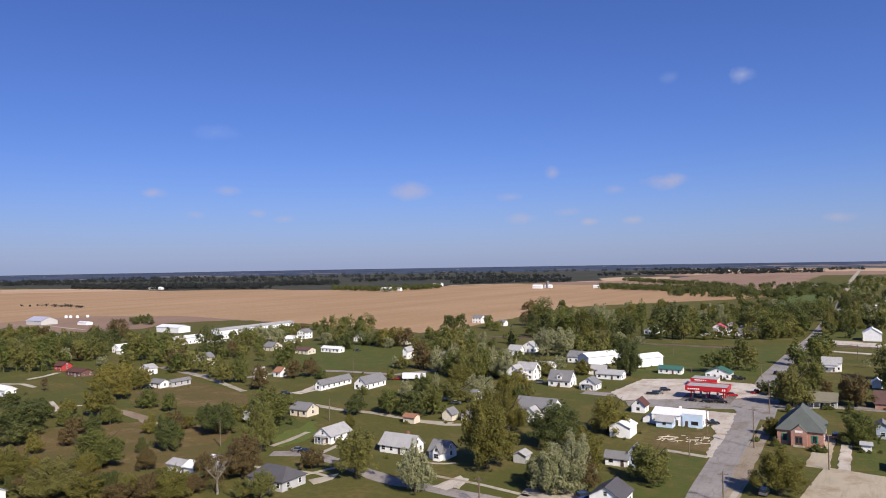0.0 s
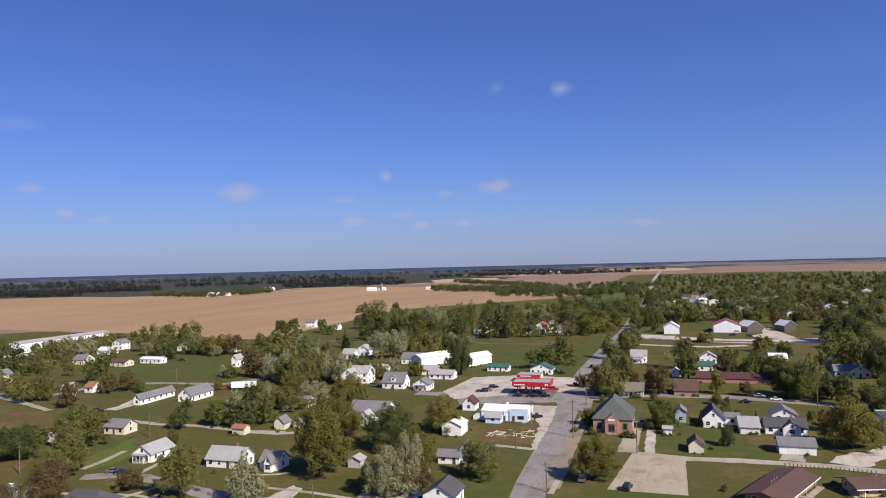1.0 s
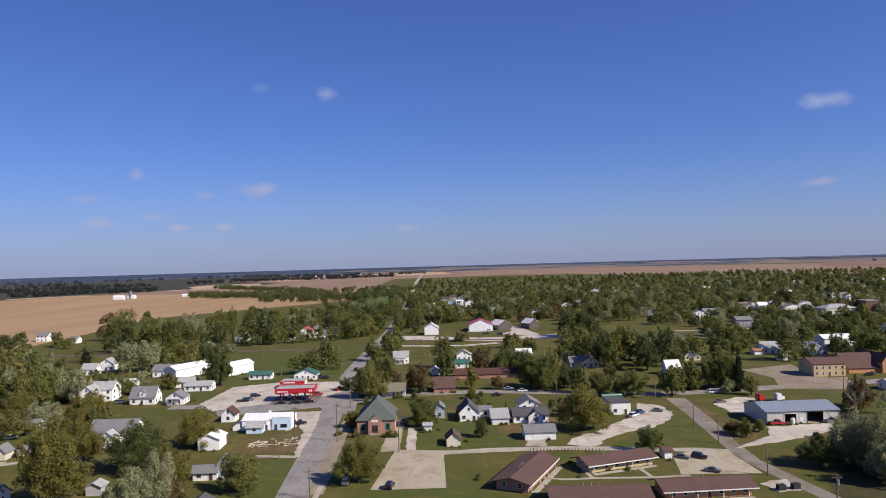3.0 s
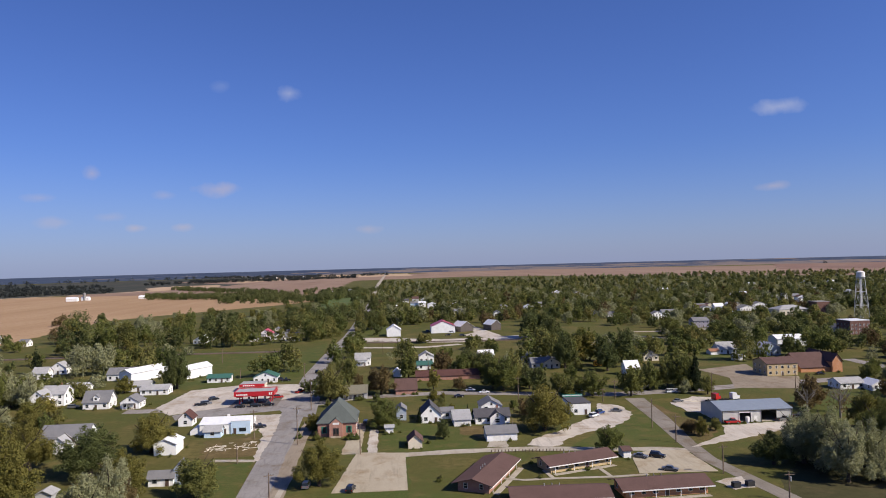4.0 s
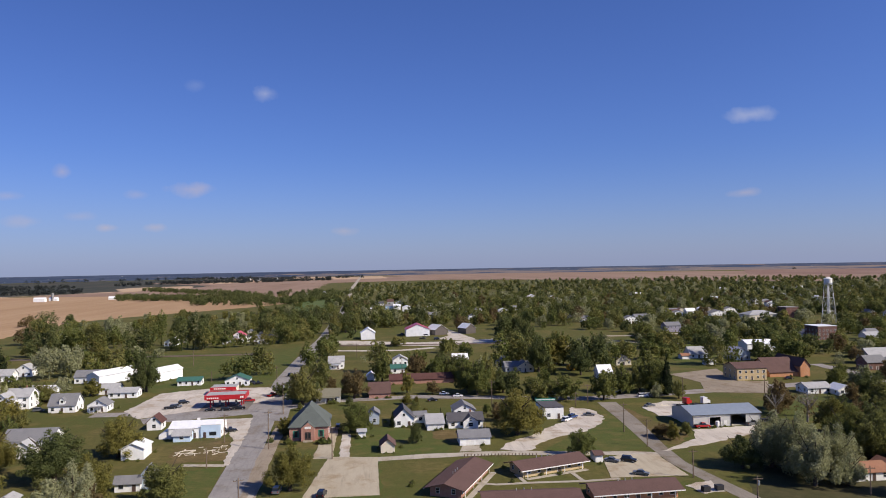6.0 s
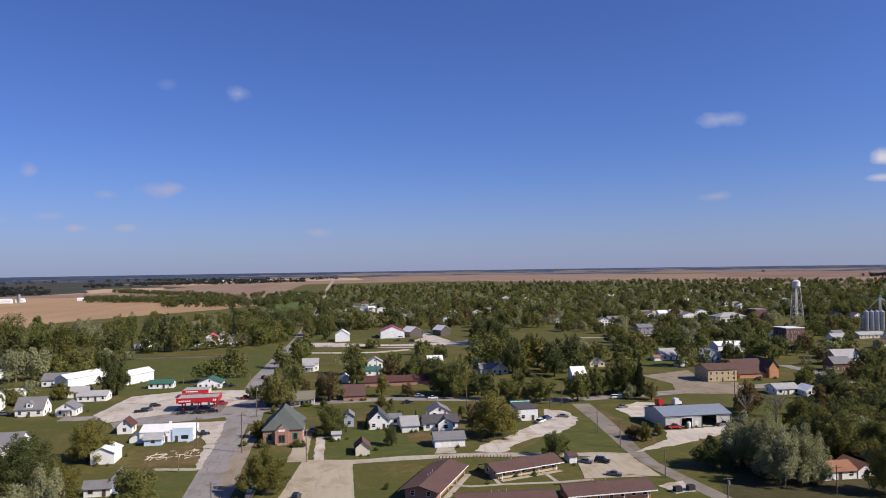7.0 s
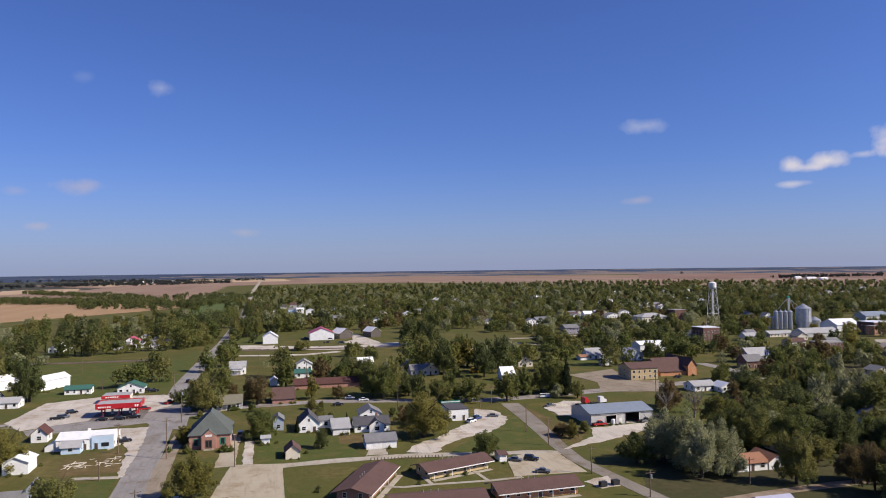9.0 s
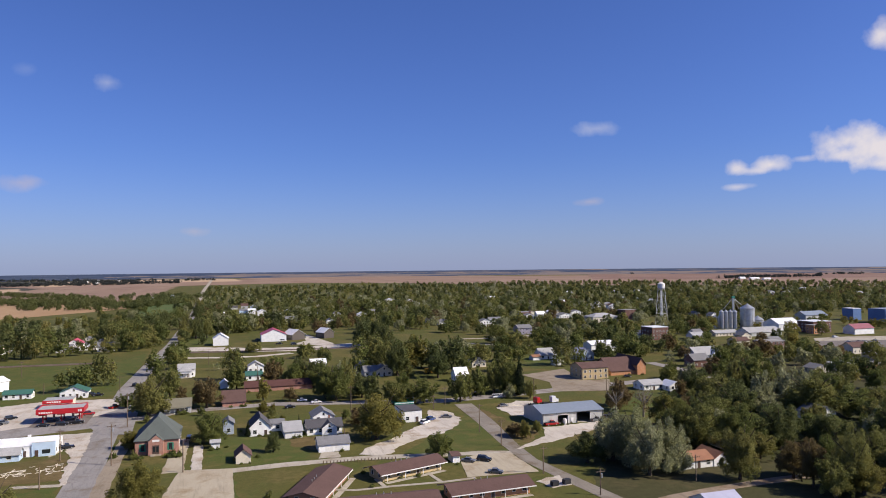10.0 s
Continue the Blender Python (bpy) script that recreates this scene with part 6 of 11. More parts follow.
house(-197.4, 218.0, 9.0, 7.1, 2.8, 2.2, 'x', CREAM, R_GREY, 'tan bungalow with grey roof', 0.0)
house(-229.3, 274.9, 3.6, 23.5, 2.8, 2, 'y', WHITE, R_GREY, 'long low white building with grey roof', 0.0)
house(-212.2, 282.2, 6.9, 16.8, 3, 3, 'y', WHITE, R_GREY, 'white house with grey roof', 0.0)
house(-141.4, 144.8, 12.6, 9.1, 2.8, 2.5, 'x', GREYWALL, R_DARK, 'pale grey house with a dark roof and white porch', 0.0, porch=True, hip=0.7)
house(-355.5, 262.2, 8.0, 6.3, 3.5, 2, 'y', WHITE, R_LIGHT, 'white garage with pale roof', 0.0, name='garage', category='garage')
house(-304.9, 243.2, 3.5, 11.5, 2.6, 1, 'y', GREYWALL, R_GREY, 'long grey mobile home', 0.0)
house(-310.3, 235.3, 8.4, 5.7, 2.6, 1.5, 'x', WHITE, R_GREY, 'white garage with clutter round it', 0.0, name='garage', category='garage')
house(-418.3, 249.7, 7.6, 6.7, 3, 2, 'x', REDWALL, R_MAROON, 'red barn with dark red roof', 0.0, name='barn', category='barn')
house(-387.1, 240.6, 14.1, 7.4, 2.6, 1.6, 'x', DARKBRICK, R_MAROON, 'low maroon house with dark roof', 0.0)
house(-363.2, 186.1, 15.4, 5.5, 3.2, 1.5, 'x', WHITE, R_WHITE, 'white shed with white roof', 0.0, win=False, name='shed', category='shed')
house(-798.7, 452.2, 30.3, 18.4, 4.5, 4, 'x', GREYMETAL, R_LAVENDER, 'large grey farm shed with lavender-grey roof', 0.0, win=False, name='farm_shed', category='barn')
house(-739.2, 466.0, 15.6, 7.9, 2.8, 1, 'x', WHITE, R_WHITE, 'long low white farm building', 0.0, win=False, name='farm_shed', category='barn')
house(-566.7, 445.6, 31.5, 13.4, 5, 2, 'x', WHITEMETAL, R_WHITE, 'white metal works building', 0.0, win=False, name='works_building', category='warehouse')
house(-469.6, 382.9, 11.4, 22.6, 5, 1.5, 'y', WHITEMETAL, R_WHITE, 'white metal works building', 0.0, name='works_building', category='warehouse')
house(-471.7, 430.3, 8.9, 31.0, 4, 2, 'y', WHITEMETAL, R_WHITE, 'long white industrial shed with a row of windows', 0.0, name='works_building', category='warehouse')
house(-509.6, 494.4, 10.4, 97.0, 3.4, 1.6, 'y', WHITEMETAL, R_LIGHT, 'long white industrial shed with a row of windows', 0.0, name='works_building', category='warehouse')
house(-370.0, 376.2, 8.9, 10.2, 3, 3, 'x', CREAM, R_GREY, 'tan house with grey roof', 0.0)
house(-110.6, 248.8, 5.5, 5.4, 3.2, 2.2, 'y', WHITE, R_LIGHT, 'white garage with pale gable end', 0.0, win=False, garage=1, name='garage', category='garage')
house(-394.9, 424.0, 11, 9, 3, 2, 'x', WHITE, R_WHITE, 'white house with white roof', 0.0)
house(-322.4, 385.8, 16, 6, 2.8, 1.2, 'x', WHITE, R_WHITE, 'long white mobile home', 0.0)
house(-335.3, 370.8, 14, 8, 2.8, 1.6, 'x', CREAM, R_BROWN, 'low house with brown roof', 0.0)
house(-278.2, 288.9, 5.0, 6.6, 2.8, 2.2, 'x', WHITE, R_TERRA, 'white shed with terracotta roof', 0.0)
house(-277.2, 272.3, 3.7, 5.7, 4.5, 2.5, 'y', WHITE, R_LIGHT, 'white two-storey gabled house', 0.0)
house(-254.5, 379.4, 3.5, 7.9, 5, 2.5, 'y', WHITE, R_LIGHT, 'white gabled house among trees', 0.0)
house(-167.0, 147.9, 7, 6, 2.4, 1.5, 'x', WHITE, R_WHITE, 'white shed with pale patchy roof', 0.0, name='shed', category='shed', win=False)
house(-200.0, 97.0, 9, 8, 2.6, 2, 'x', WHITE, R_LAVENDER, 'house with pale lavender-grey roof', 0.0)

# ---- houses of the eastern blocks ----
house(135.4, 185.4, 10.0, 8.0, 2.4, 1.7, 'x', WHITE, R_TERRA, 'white house with a terracotta roof', 0.0)
house(143.4, 185.7, 5.5, 9.0, 2.4, 1.7, 'y', WHITE, R_TERRA, 'white gabled house with terracotta roof', 0.0)
house(115.2, 148.0, 9.0, 10.0, 2.7, 2.3, 'x', WHITE, R_LAVENDER, 'house with a pale grey roof among trees', 0.0)
house(200.2, 304.0, 11.3, 9.0, 2.6, 1.8, 'x', WHITE, R_LIGHT, 'white house with weathered pale grey roof', 0.0)
house(208.6, 297.7, 7.5, 8.0, 2.4, 2.0, 'y', WHITE, R_WHITE, 'white house with white roof', 0.0)
house(338.3, 501.6, 15.1, 16.0, 10.0, 0.0, 'x', DARKBRICK, R_WHITE, 'dark brick building with white flat roof', 0.0, name='brick_building', category='building')
house(271.0, 360.0, 11.0, 9.0, 4.2, 3.2, 'x', DARKBRICK, R_GREY, 'brick house with grey roof', 0.0)
house(290.3, 380.1, 17.8, 12.0, 4.2, 4.4, 'x', WHITE, R_LIGHT, 'white building with pale roof', 0.0)
house(382.7, 662.8, 29.3, 20.0, 7.0, 3.5, 'x', CREAM, R_LIGHT, 'large pale school building with light hipped roof', 0.0, hip=1.0, name='school', category='school')
house(434.9, 696.2, 14.0, 16.0, 10.6, 0.0, 'x', DARKBRICK, R_FELT, 'dark flat-roofed building in the town', 0.0, name='brick_building', category='building', win=False)
house(259.1, 586.4, 13.0, 11.0, 5.6, 2.6, 'x', LILAC, R_GREY, 'lilac two-storey house with grey roof', 0.0)
house(349.9, 742.2, 10.2, 8.0, 5.8, 3.0, 'x', WHITE, R_WHITE, 'white house among trees', 0.0)
house(203.4, 425.6, 11.3, 9.0, 2.9, 3.9, 'x', WHITE, R_LIGHT, 'low white house with pale roof', 0.0)
house(259.5, 452.9, 20.0, 12.0, 4.6, 2.2, 'x', WHITEMETAL, R_WHITE, 'white metal building with white roof', 0.0, win=False, name='barn', category='barn')
house(223.2, 412.5, 11.0, 11.0, 4.6, 3.0, 'y', BLUEGREY, R_LAVENDER, 'blue-grey gabled building in the town', 0.0)
house(437.1, 496.2, 33.7, 16.0, 3.2, 3.6, 'x', GREYMETAL, R_LIGHT, 'grey grain store with pale roof', 0.0, win=False, name='grain_store', category='warehouse')
house(494.0, 531.1, 24.4, 20.0, 5.6, 4.6, 'x', WHITEMETAL, R_WHITE, 'white warehouse with white roof', 0.0, win=False, name='warehouse', category='warehouse')
house(499.0, 498.6, 19.5, 18.0, 9.7, 0.0, 'x', DARKBRICK, R_WHITE, 'dark brick shop with white flat roof', 0.0, name='brick_building', category='building')
house(612.0, 615.1, 29.6, 16.0, 4.8, 3.9, 'x', GREYMETAL, R_STEEL, 'long grey-blue warehouse in the town', 0.0, win=False, name='warehouse', category='warehouse')
house(643.0, 591.3, 11.1, 14.0, 11.9, 0.0, 'x', BLUEMETAL, R_WHITE, 'blue metal building with white roof', 0.0, win=False, name='warehouse', category='warehouse')
house(640.0, 548.1, 24.0, 20.0, 13.9, 0.0, 'x', BLUEMETAL, R_STEEL, 'dark blue metal building', 0.0, win=False, name='warehouse', category='warehouse')
house(521.0, 473.2, 21.2, 12.0, 5.0, 3.4, 'x', WHITE, R_ROSE, 'white shop with a red roof', 0.0, win=False, name='shop', category='shop')
house(407.7, 373.9, 14.4, 10.0, 4.5, 2.7, 'x', CREAM, R_BROWN, 'tan house with brown roof', 0.0)
house(334.4, 313.1, 13.5, 14.0, 4.3, 0.0, 'x', CREAM, R_WHITE, 'tan flat-roofed shop in the town', 0.0, name='shop', category='shop')
house(295.4, 376.5, 8.2, 9.0, 3.9, 3.5, 'y', WHITE, R_WHITE, 'white gabled house in the town centre', 0.0)
house(407.0, 503.8, 22.9, 10.0, 2.8, 2.0, 'x', CREAM, R_LIGHT, 'long low shop with pale roof', 0.0)
house(376.6, 416.9, 18.5, 14.0, 5.2, 0.0, 'x', DARKBRICK, R_FELT, 'dark brick shop with flat roof', 0.0, name='brick_building', category='building')
house(350.9, 313.3, 10.6, 14.0, 3.8, 0.0, 'x', ORANGEBRICK, R_FELT, 'orange brick shop with flat roof', 0.0, name='brick_building', category='building')
house(487.0, 488.0, 6.9, 9.0, 7.2, 0.0, 'x', ORANGEBRICK, R_FELT, 'narrow orange brick shop front', 0.0, name='brick_building', category='building')
house(391.9, 340.9, 13.2, 16.0, 4.1, 0.0, 'x', CREAM, R_WHITE, 'pale shop with white flat roof', 0.0, name='shop', category='shop')
house(369.6, 441.2, 12.1, 10.0, 3.8, 2.1, 'x', CREAM, R_BROWN, 'tan house with brown roof by the grain works', 0.0)
house(363.3, 482.6, 10.9, 9.0, 4.0, 2.4, 'x', WHITE, R_LIGHT, 'white house behind town trees', 0.0)
house(194.2, 421.7, 5.3, 6.0, 2.2, 1.1, 'x', WHITE, R_TERRA, 'small tan hut by the school lot', 0.0, win=False, name='shed', category='shed')
house(196.5, 395.1, 6, 4, 2.2, 0.8, 'x', WHITE, R_WHITE, 'small white storage hut by the lot', 0.0, win=False, name='shed', category='shed')
house(-91.1, 196.6, 4, 4, 2.4, 1, 'y', GREYWALL, R_LIGHT, 'small grey metal garden shed', 0.0, win=False, name='shed', category='shed')
house(-211.4, 201.4, 4, 4, 2.4, 1, 'y', WHITE, R_LIGHT, 'small white garden shed', 0.0, win=False, name='shed', category='shed')
house(-150.5, 225.8, 5, 4, 2.4, 1, 'x', CREAM, R_TERRA, 'small wooden shed with terracotta roof', 0.0, win=False, name='shed', category='shed')
house(-299.0, 165.4, 7.5, 4.2, 2.6, 1.6, 'x', WHITE, R_GREY, 'white cottage half hidden by trees', 0.0)
house(-455.9, 315.0, 6, 5, 2.6, 1.4, 'x', WHITE, R_WHITE, 'small white shed among trees', 0.0, win=False, name='shed', category='shed')
house(-169.6, 141.4, 6, 5, 2.4, 1.2, 'x', WHITE, R_WHITE, 'white shed with pale patchy roof', 0.0, win=False, name='shed', category='shed')
house(-177.3, 141.7, 6, 5, 2.2, 1.0, 'x', WHITE, R_LIGHT, 'low white shed in the shrubs', 0.0, win=False, name='shed', category='shed')
house(-132.4, 238.4, 5, 4, 2.4, 1.2, 'x', WHITE, R_GREY, 'small white garden shed', 0.0, win=False, name='shed', category='shed')
house(-79.4, 283.6, 5.2, 6.2, 3.0, 2.4, 'y', WHITE, R_MAROON, 'white house with dark red roof by the forecourt', 0.0)
house(-24.1, 395.4, 6, 6, 2.8, 1.8, 'x', WHITE, R_LIGHT, 'small white outbuilding in the town', 0.0, win=False, name='shed', category='shed')
house(2.3, 383.5, 4.3, 6.0, 2.4, 1.8, 'y', WHITE, R_WHITE, 'small white gabled shed behind trees', 0.0, win=False, name='shed', category='shed')
house(17.8, 406.1, 8.4, 9.0, 2.8, 1.6, 'x', WHITE, R_TEAL, 'white house with dark green roof', 0.0)
house(77.8, 313.2, 8.9, 7.0, 2.2, 0.6, 'x', GREENPAINT, R_WHITE, 'long green market stall with pale roof', 0.0, win=False, name='market_stall', category='shed')

# ---- trees ----
tree('oak', -125.7, 159.8, 16.0, 13.6, 2)
tree('silver', -103.9, 157.2, 15.7, 11.2, 2)
tree('olive', -97.1, 185.1, 23.6, 20.5, 2)
tree('dark', -88.9, 217.9, 17.0, 21.0, 2)
tree('olive', -70.6, 192.1, 14.4, 15.7, 2)
tree('oak', -52.1, 194.1, 12.0, 13.7, 2)
tree('olive', -110.7, 227.7, 17.5, 15.2, 2)
tree('gold', 52.5, 248.9, 18.1, 20.4, 2)
tree('olive', -20.7, 198.5, 12.7, 15.6, 2)
tree('shrub', -15.8, 248.5, 3.0, 3.5, 2)
tree('shrub', -33.0, 253.2, 3.0, 3.0, 2)
tree('shrub', -30.5, 275.3, 4.3, 4.8, 1)
tree('oak', -28.5, 651.9, 20.4, 15.2, 1)
tree('dark', -19.0, 658.2, 21.7, 18.5, 1)
tree('oak', -10.2, 665.1, 18.0, 15.6, 1)
tree('olive', -57.5, 654.4, 22.1, 15.1, 1)
tree('dark', -50.9, 742.3, 20.8, 11.6, 1)
tree('oak', -48.8, 820.5, 16.4, 12.9, 1)
tree('oak', -31.2, 767.4, 20.0, 15.7, 1)
tree('dark', -23.9, 907.2, 23.1, 18.8, 1)
tree('oak', -45.2, 938.0, 14.7, 14.9, 1)
tree('oak', -26.3, 1060.9, 23.1, 18.8, 1)
tree('dark', -41.1, 1096.6, 16.4, 14.1, 1)
tree('olive', -66.7, 648.5, 18.9, 14.9, 1)
tree('olive', 159.4, 232.1, 14.0, 14.7, 1)
tree('maple', 153.4, 214.6, 10.4, 11.7, 1)
tree('bare', 166.8, 257.0, 12.3, 10.1, 1)
tree('gold', -79.6, 242.5, 15.1, 16.1, 2)
tree('silver', -68.4, 179.3, 16.4, 15.1, 2)
tree('oak', -76.4, 177.3, 9.4, 12.2, 2)
tree('brown', -64.4, 179.1, 10.2, 7.5, 2)
tree('maple', -196.5, 198.5, 15.4, 20.9, 1)
tree('dark', -204.0, 179.1, 12.7, 17.2, 2)
tree('maple', -204.0, 131.9, 12.3, 21.0, 2)
tree('dark', -200.2, 154.4, 13.4, 12.0, 2)
tree('oak', -163.9, 122.8, 6.0, 10.0, 2)
tree('brown', -154.5, 144.7, 13.8, 15.0, 2)
tree('olive', -271.0, 176.6, 16.1, 13.5, 1)
tree('gold', -299.0, 206.1, 14.7, 15.4, 1)
tree('olive', -315.2, 224.5, 11.8, 11.8, 1)
tree('gold', -321.4, 223.2, 12.5, 11.7, 1)
tree('gold', -316.4, 229.2, 13.2, 11.6, 1)
tree('oak', -288.5, 257.3, 14.3, 11.5, 1)
tree('maple', -283.0, 263.7, 15.1, 11.5, 1)
far_tree('oak', -306.1, 269.1, 13.4, 12.9)
far_tree('dark', -388.8, 329.2, 21.1, 11.4)
far_tree('dark', -385.4, 337.1, 22.4, 11.4)
far_tree('oak', -412.2, 294.6, 21.3, 12.6)
far_tree('maple', -408.3, 302.3, 22.7, 12.6)
far_tree('maple', -394.4, 302.6, 21.2, 12.3)
far_tree('maple', -387.1, 291.7, 15.8, 12.0)
far_tree('oak', -383.0, 299.1, 16.7, 12.1)
far_tree('dark', -685.3, 487.8, 9.8, 11.2)
far_tree('dark', -690.8, 501.1, 9.7, 11.3)
far_tree('dark', -668.3, 494.0, 9.8, 11.0)
far_tree('brown', -564.3, 382.0, 17.5, 11.9)
far_tree('brown', -564.8, 391.8, 18.3, 12.0)
far_tree('dark', -495.8, 316.7, 17.5, 11.7)
far_tree('dark', -494.4, 324.7, 18.4, 11.8)
far_tree('dark', -479.2, 323.8, 17.4, 11.5)
far_tree('dark', -477.6, 289.7, 18.1, 9.3)
far_tree('dark', -477.4, 296.4, 19.2, 9.3)
far_tree('dark', -464.7, 295.4, 18.1, 9.1)
far_tree('maple', -442.5, 227.7, 20.9, 11.1)
far_tree('oak', -440.0, 233.7, 22.2, 11.1)
far_tree('oak', -427.8, 234.5, 20.8, 10.9)
far_tree('maple', -425.1, 240.5, 22.1, 10.9)
far_tree('oak', -451.4, 248.7, 20.4, 10.2)
far_tree('maple', -449.7, 254.9, 21.7, 10.3)
far_tree('maple', -437.5, 255.0, 20.3, 10.1)
far_tree('maple', -641.4, 326.0, 12.9, 10.7)
far_tree('oak', -644.2, 334.5, 13.3, 10.8)
far_tree('oak', -626.4, 332.2, 12.9, 10.6)
far_tree('maple', -629.0, 340.7, 13.2, 10.7)
far_tree('maple', -528.3, 310.2, 15.2, 12.2)
far_tree('oak', -527.2, 318.3, 15.9, 12.2)
far_tree('maple', -344.8, 272.8, 13.0, 10.2)
far_tree('oak', -341.2, 279.1, 13.7, 10.2)
far_tree('oak', -330.4, 279.5, 13.0, 10.0)
far_tree('brown', -355.4, 280.5, 13.0, 14.4)
far_tree('maple', -295.7, 308.3, 15.9, 16.9)
tree('brown', -267.3, 287.2, 12.2, 11.7, 1)
tree('brown', -261.4, 294.1, 12.7, 11.7, 1)
tree('brown', -258.4, 253.6, 13.4, 11.5, 1)
tree('dark', -178.8, 227.9, 9.9, 10.3, 1)
tree('maple', -166.5, 234.2, 12.4, 11.4, 1)
tree('dark', -156.8, 235.9, 12.5, 13.5, 1)
tree('maple', -151.3, 242.0, 13.0, 12.4, 1)
tree('dark', -329.1, 172.6, 7.3, 11.8, 1)
tree('dark', -295.5, 163.9, 8.9, 13.4, 1)
tree('oak', -281.2, 149.5, 9.3, 17.6, 1)
far_tree('maple', -373.4, 436.2, 22.0, 9.5)
far_tree('oak', -371.8, 445.8, 23.4, 9.6)
far_tree('oak', -359.1, 442.1, 21.9, 9.4)
far_tree('oak', -343.5, 419.5, 24.3, 9.9)
far_tree('maple', -340.8, 428.7, 25.9, 10.0)
far_tree('maple', -328.6, 425.7, 24.2, 9.8)
far_tree('oak', -346.3, 457.3, 25.4, 15.9)
far_tree('gold', -306.8, 423.8, 14.7, 13.0)
far_tree('gold', -301.2, 433.9, 15.4, 13.1)
far_tree('brown', -292.4, 430.2, 13.9, 14.5)
far_tree('dark', -324.0, 427.8, 8.3, 10.7)
far_tree('dark', -320.5, 437.3, 8.3, 10.8)
far_tree('maple', -421.5, 439.9, 12.6, 12.1)
far_tree('oak', -418.9, 450.7, 12.9, 12.2)
far_tree('silver', -416.1, 405.9, 13.1, 11.6)
far_tree('silver', -413.6, 415.6, 13.5, 11.7)
far_tree('silver', -398.8, 413.0, 13.0, 11.4)
far_tree('maple', -421.6, 386.6, 12.4, 9.5)
far_tree('oak', -420.6, 395.3, 12.8, 9.6)
far_tree('oak', -407.5, 392.5, 12.3, 9.4)
far_tree('dark', -449.3, 428.7, 8.5, 12.3)
far_tree('dark', -447.0, 439.3, 8.4, 12.5)
far_tree('brown', -219.7, 342.9, 18.7, 14.5)
tree('oak', -183.2, 322.8, 18.3, 12.9, 1)
tree('maple', -175.6, 330.4, 19.4, 13.0, 1)
tree('oak', -176.4, 336.8, 15.1, 16.9, 1)
tree('maple', -172.5, 342.5, 13.2, 15.2, 1)
far_tree('maple', -252.5, 421.7, 21.5, 12.2)
far_tree('oak', -246.6, 431.2, 22.9, 12.3)
far_tree('dark', -333.5, 565.3, 13.9, 13.0)
far_tree('dark', -329.3, 579.1, 14.3, 13.2)
tree('silver', -206.6, 337.0, 16.7, 11.8, 1)
tree('silver', -200.0, 344.6, 17.7, 11.9, 1)
tree('olive', -169.5, 297.0, 13.0, 16.2, 1)
tree('silver', -151.2, 282.9, 11.0, 20.3, 1)
far_tree('maple', -301.0, 583.3, 12.5, 11.4)
far_tree('oak', -297.5, 596.9, 12.8, 11.6)
far_tree('cedar', -210.3, 439.4, 19.4, 9.7)
far_tree('maple', -235.9, 373.3, 15.6, 11.0)
far_tree('oak', -230.5, 381.4, 16.4, 11.1)
far_tree('oak', -219.8, 380.5, 18.6, 10.9)
far_tree('maple', -214.3, 388.6, 19.7, 11.0)
far_tree('dark', -228.6, 517.6, 25.8, 9.4)
far_tree('dark', -225.0, 528.2, 27.5, 9.5)
far_tree('dark', -214.9, 523.1, 25.7, 9.4)
far_tree('oak', -230.6, 555.2, 24.0, 11.0)
far_tree('maple', -226.1, 567.3, 25.5, 11.1)
far_tree('maple', -214.7, 561.5, 23.9, 11.0)
far_tree('maple', -216.8, 560.5, 23.9, 10.0)
far_tree('oak', -212.9, 572.3, 25.4, 10.1)
far_tree('oak', -202.4, 566.1, 23.8, 10.0)
far_tree('oak', -201.7, 567.0, 19.6, 13.5)
far_tree('maple', -195.1, 579.8, 20.7, 13.7)
far_tree('brown', -279.8, 623.2, 16.7, 16.3)
far_tree('silver', -176.8, 423.4, 19.8, 16.4)
far_tree('silver', -166.9, 427.5, 18.7, 14.6)
far_tree('maple', -162.6, 444.1, 13.8, 11.7)
far_tree('oak', -156.2, 453.3, 14.4, 11.9)
far_tree('oak', -136.9, 412.2, 17.0, 10.8)
far_tree('maple', -130.9, 420.3, 18.0, 10.9)
tree('dark', -108.1, 368.2, 24.7, 14.6, 1)
far_tree('oak', -167.7, 579.9, 29.7, 10.5)
far_tree('maple', -162.8, 591.9, 31.8, 10.7)
far_tree('maple', -153.0, 585.6, 29.6, 10.5)
far_tree('oak', -148.0, 597.6, 31.7, 10.7)
far_tree('dark', -136.0, 546.6, 29.3, 11.2)
far_tree('dark', -130.2, 557.7, 31.4, 11.4)
far_tree('dark', -120.8, 552.8, 29.2, 11.2)
far_tree('oak', -122.1, 552.6, 21.6, 13.1)
far_tree('maple', -114.8, 564.2, 22.9, 13.3)
far_tree('maple', -104.4, 559.8, 21.5, 13.2)
far_tree('maple', -94.4, 563.6, 23.3, 11.4)
far_tree('oak', -88.1, 574.7, 24.8, 11.6)
far_tree('oak', -79.5, 569.6, 23.2, 11.4)
far_tree('oak', -74.5, 571.4, 17.6, 9.6)
far_tree('maple', -69.3, 582.0, 18.5, 9.7)
far_tree('maple', -62.3, 576.3, 17.5, 9.6)
far_tree('maple', -60.1, 586.0, 15.1, 11.7)
far_tree('oak', -53.4, 597.4, 15.8, 11.9)
far_tree('oak', -52.6, 611.2, 19.5, 12.2)
far_tree('maple', -45.6, 623.3, 20.6, 12.4)
far_tree('maple', -141.9, 552.9, 19.3, 11.3)
far_tree('oak', -136.0, 564.2, 20.4, 11.5)
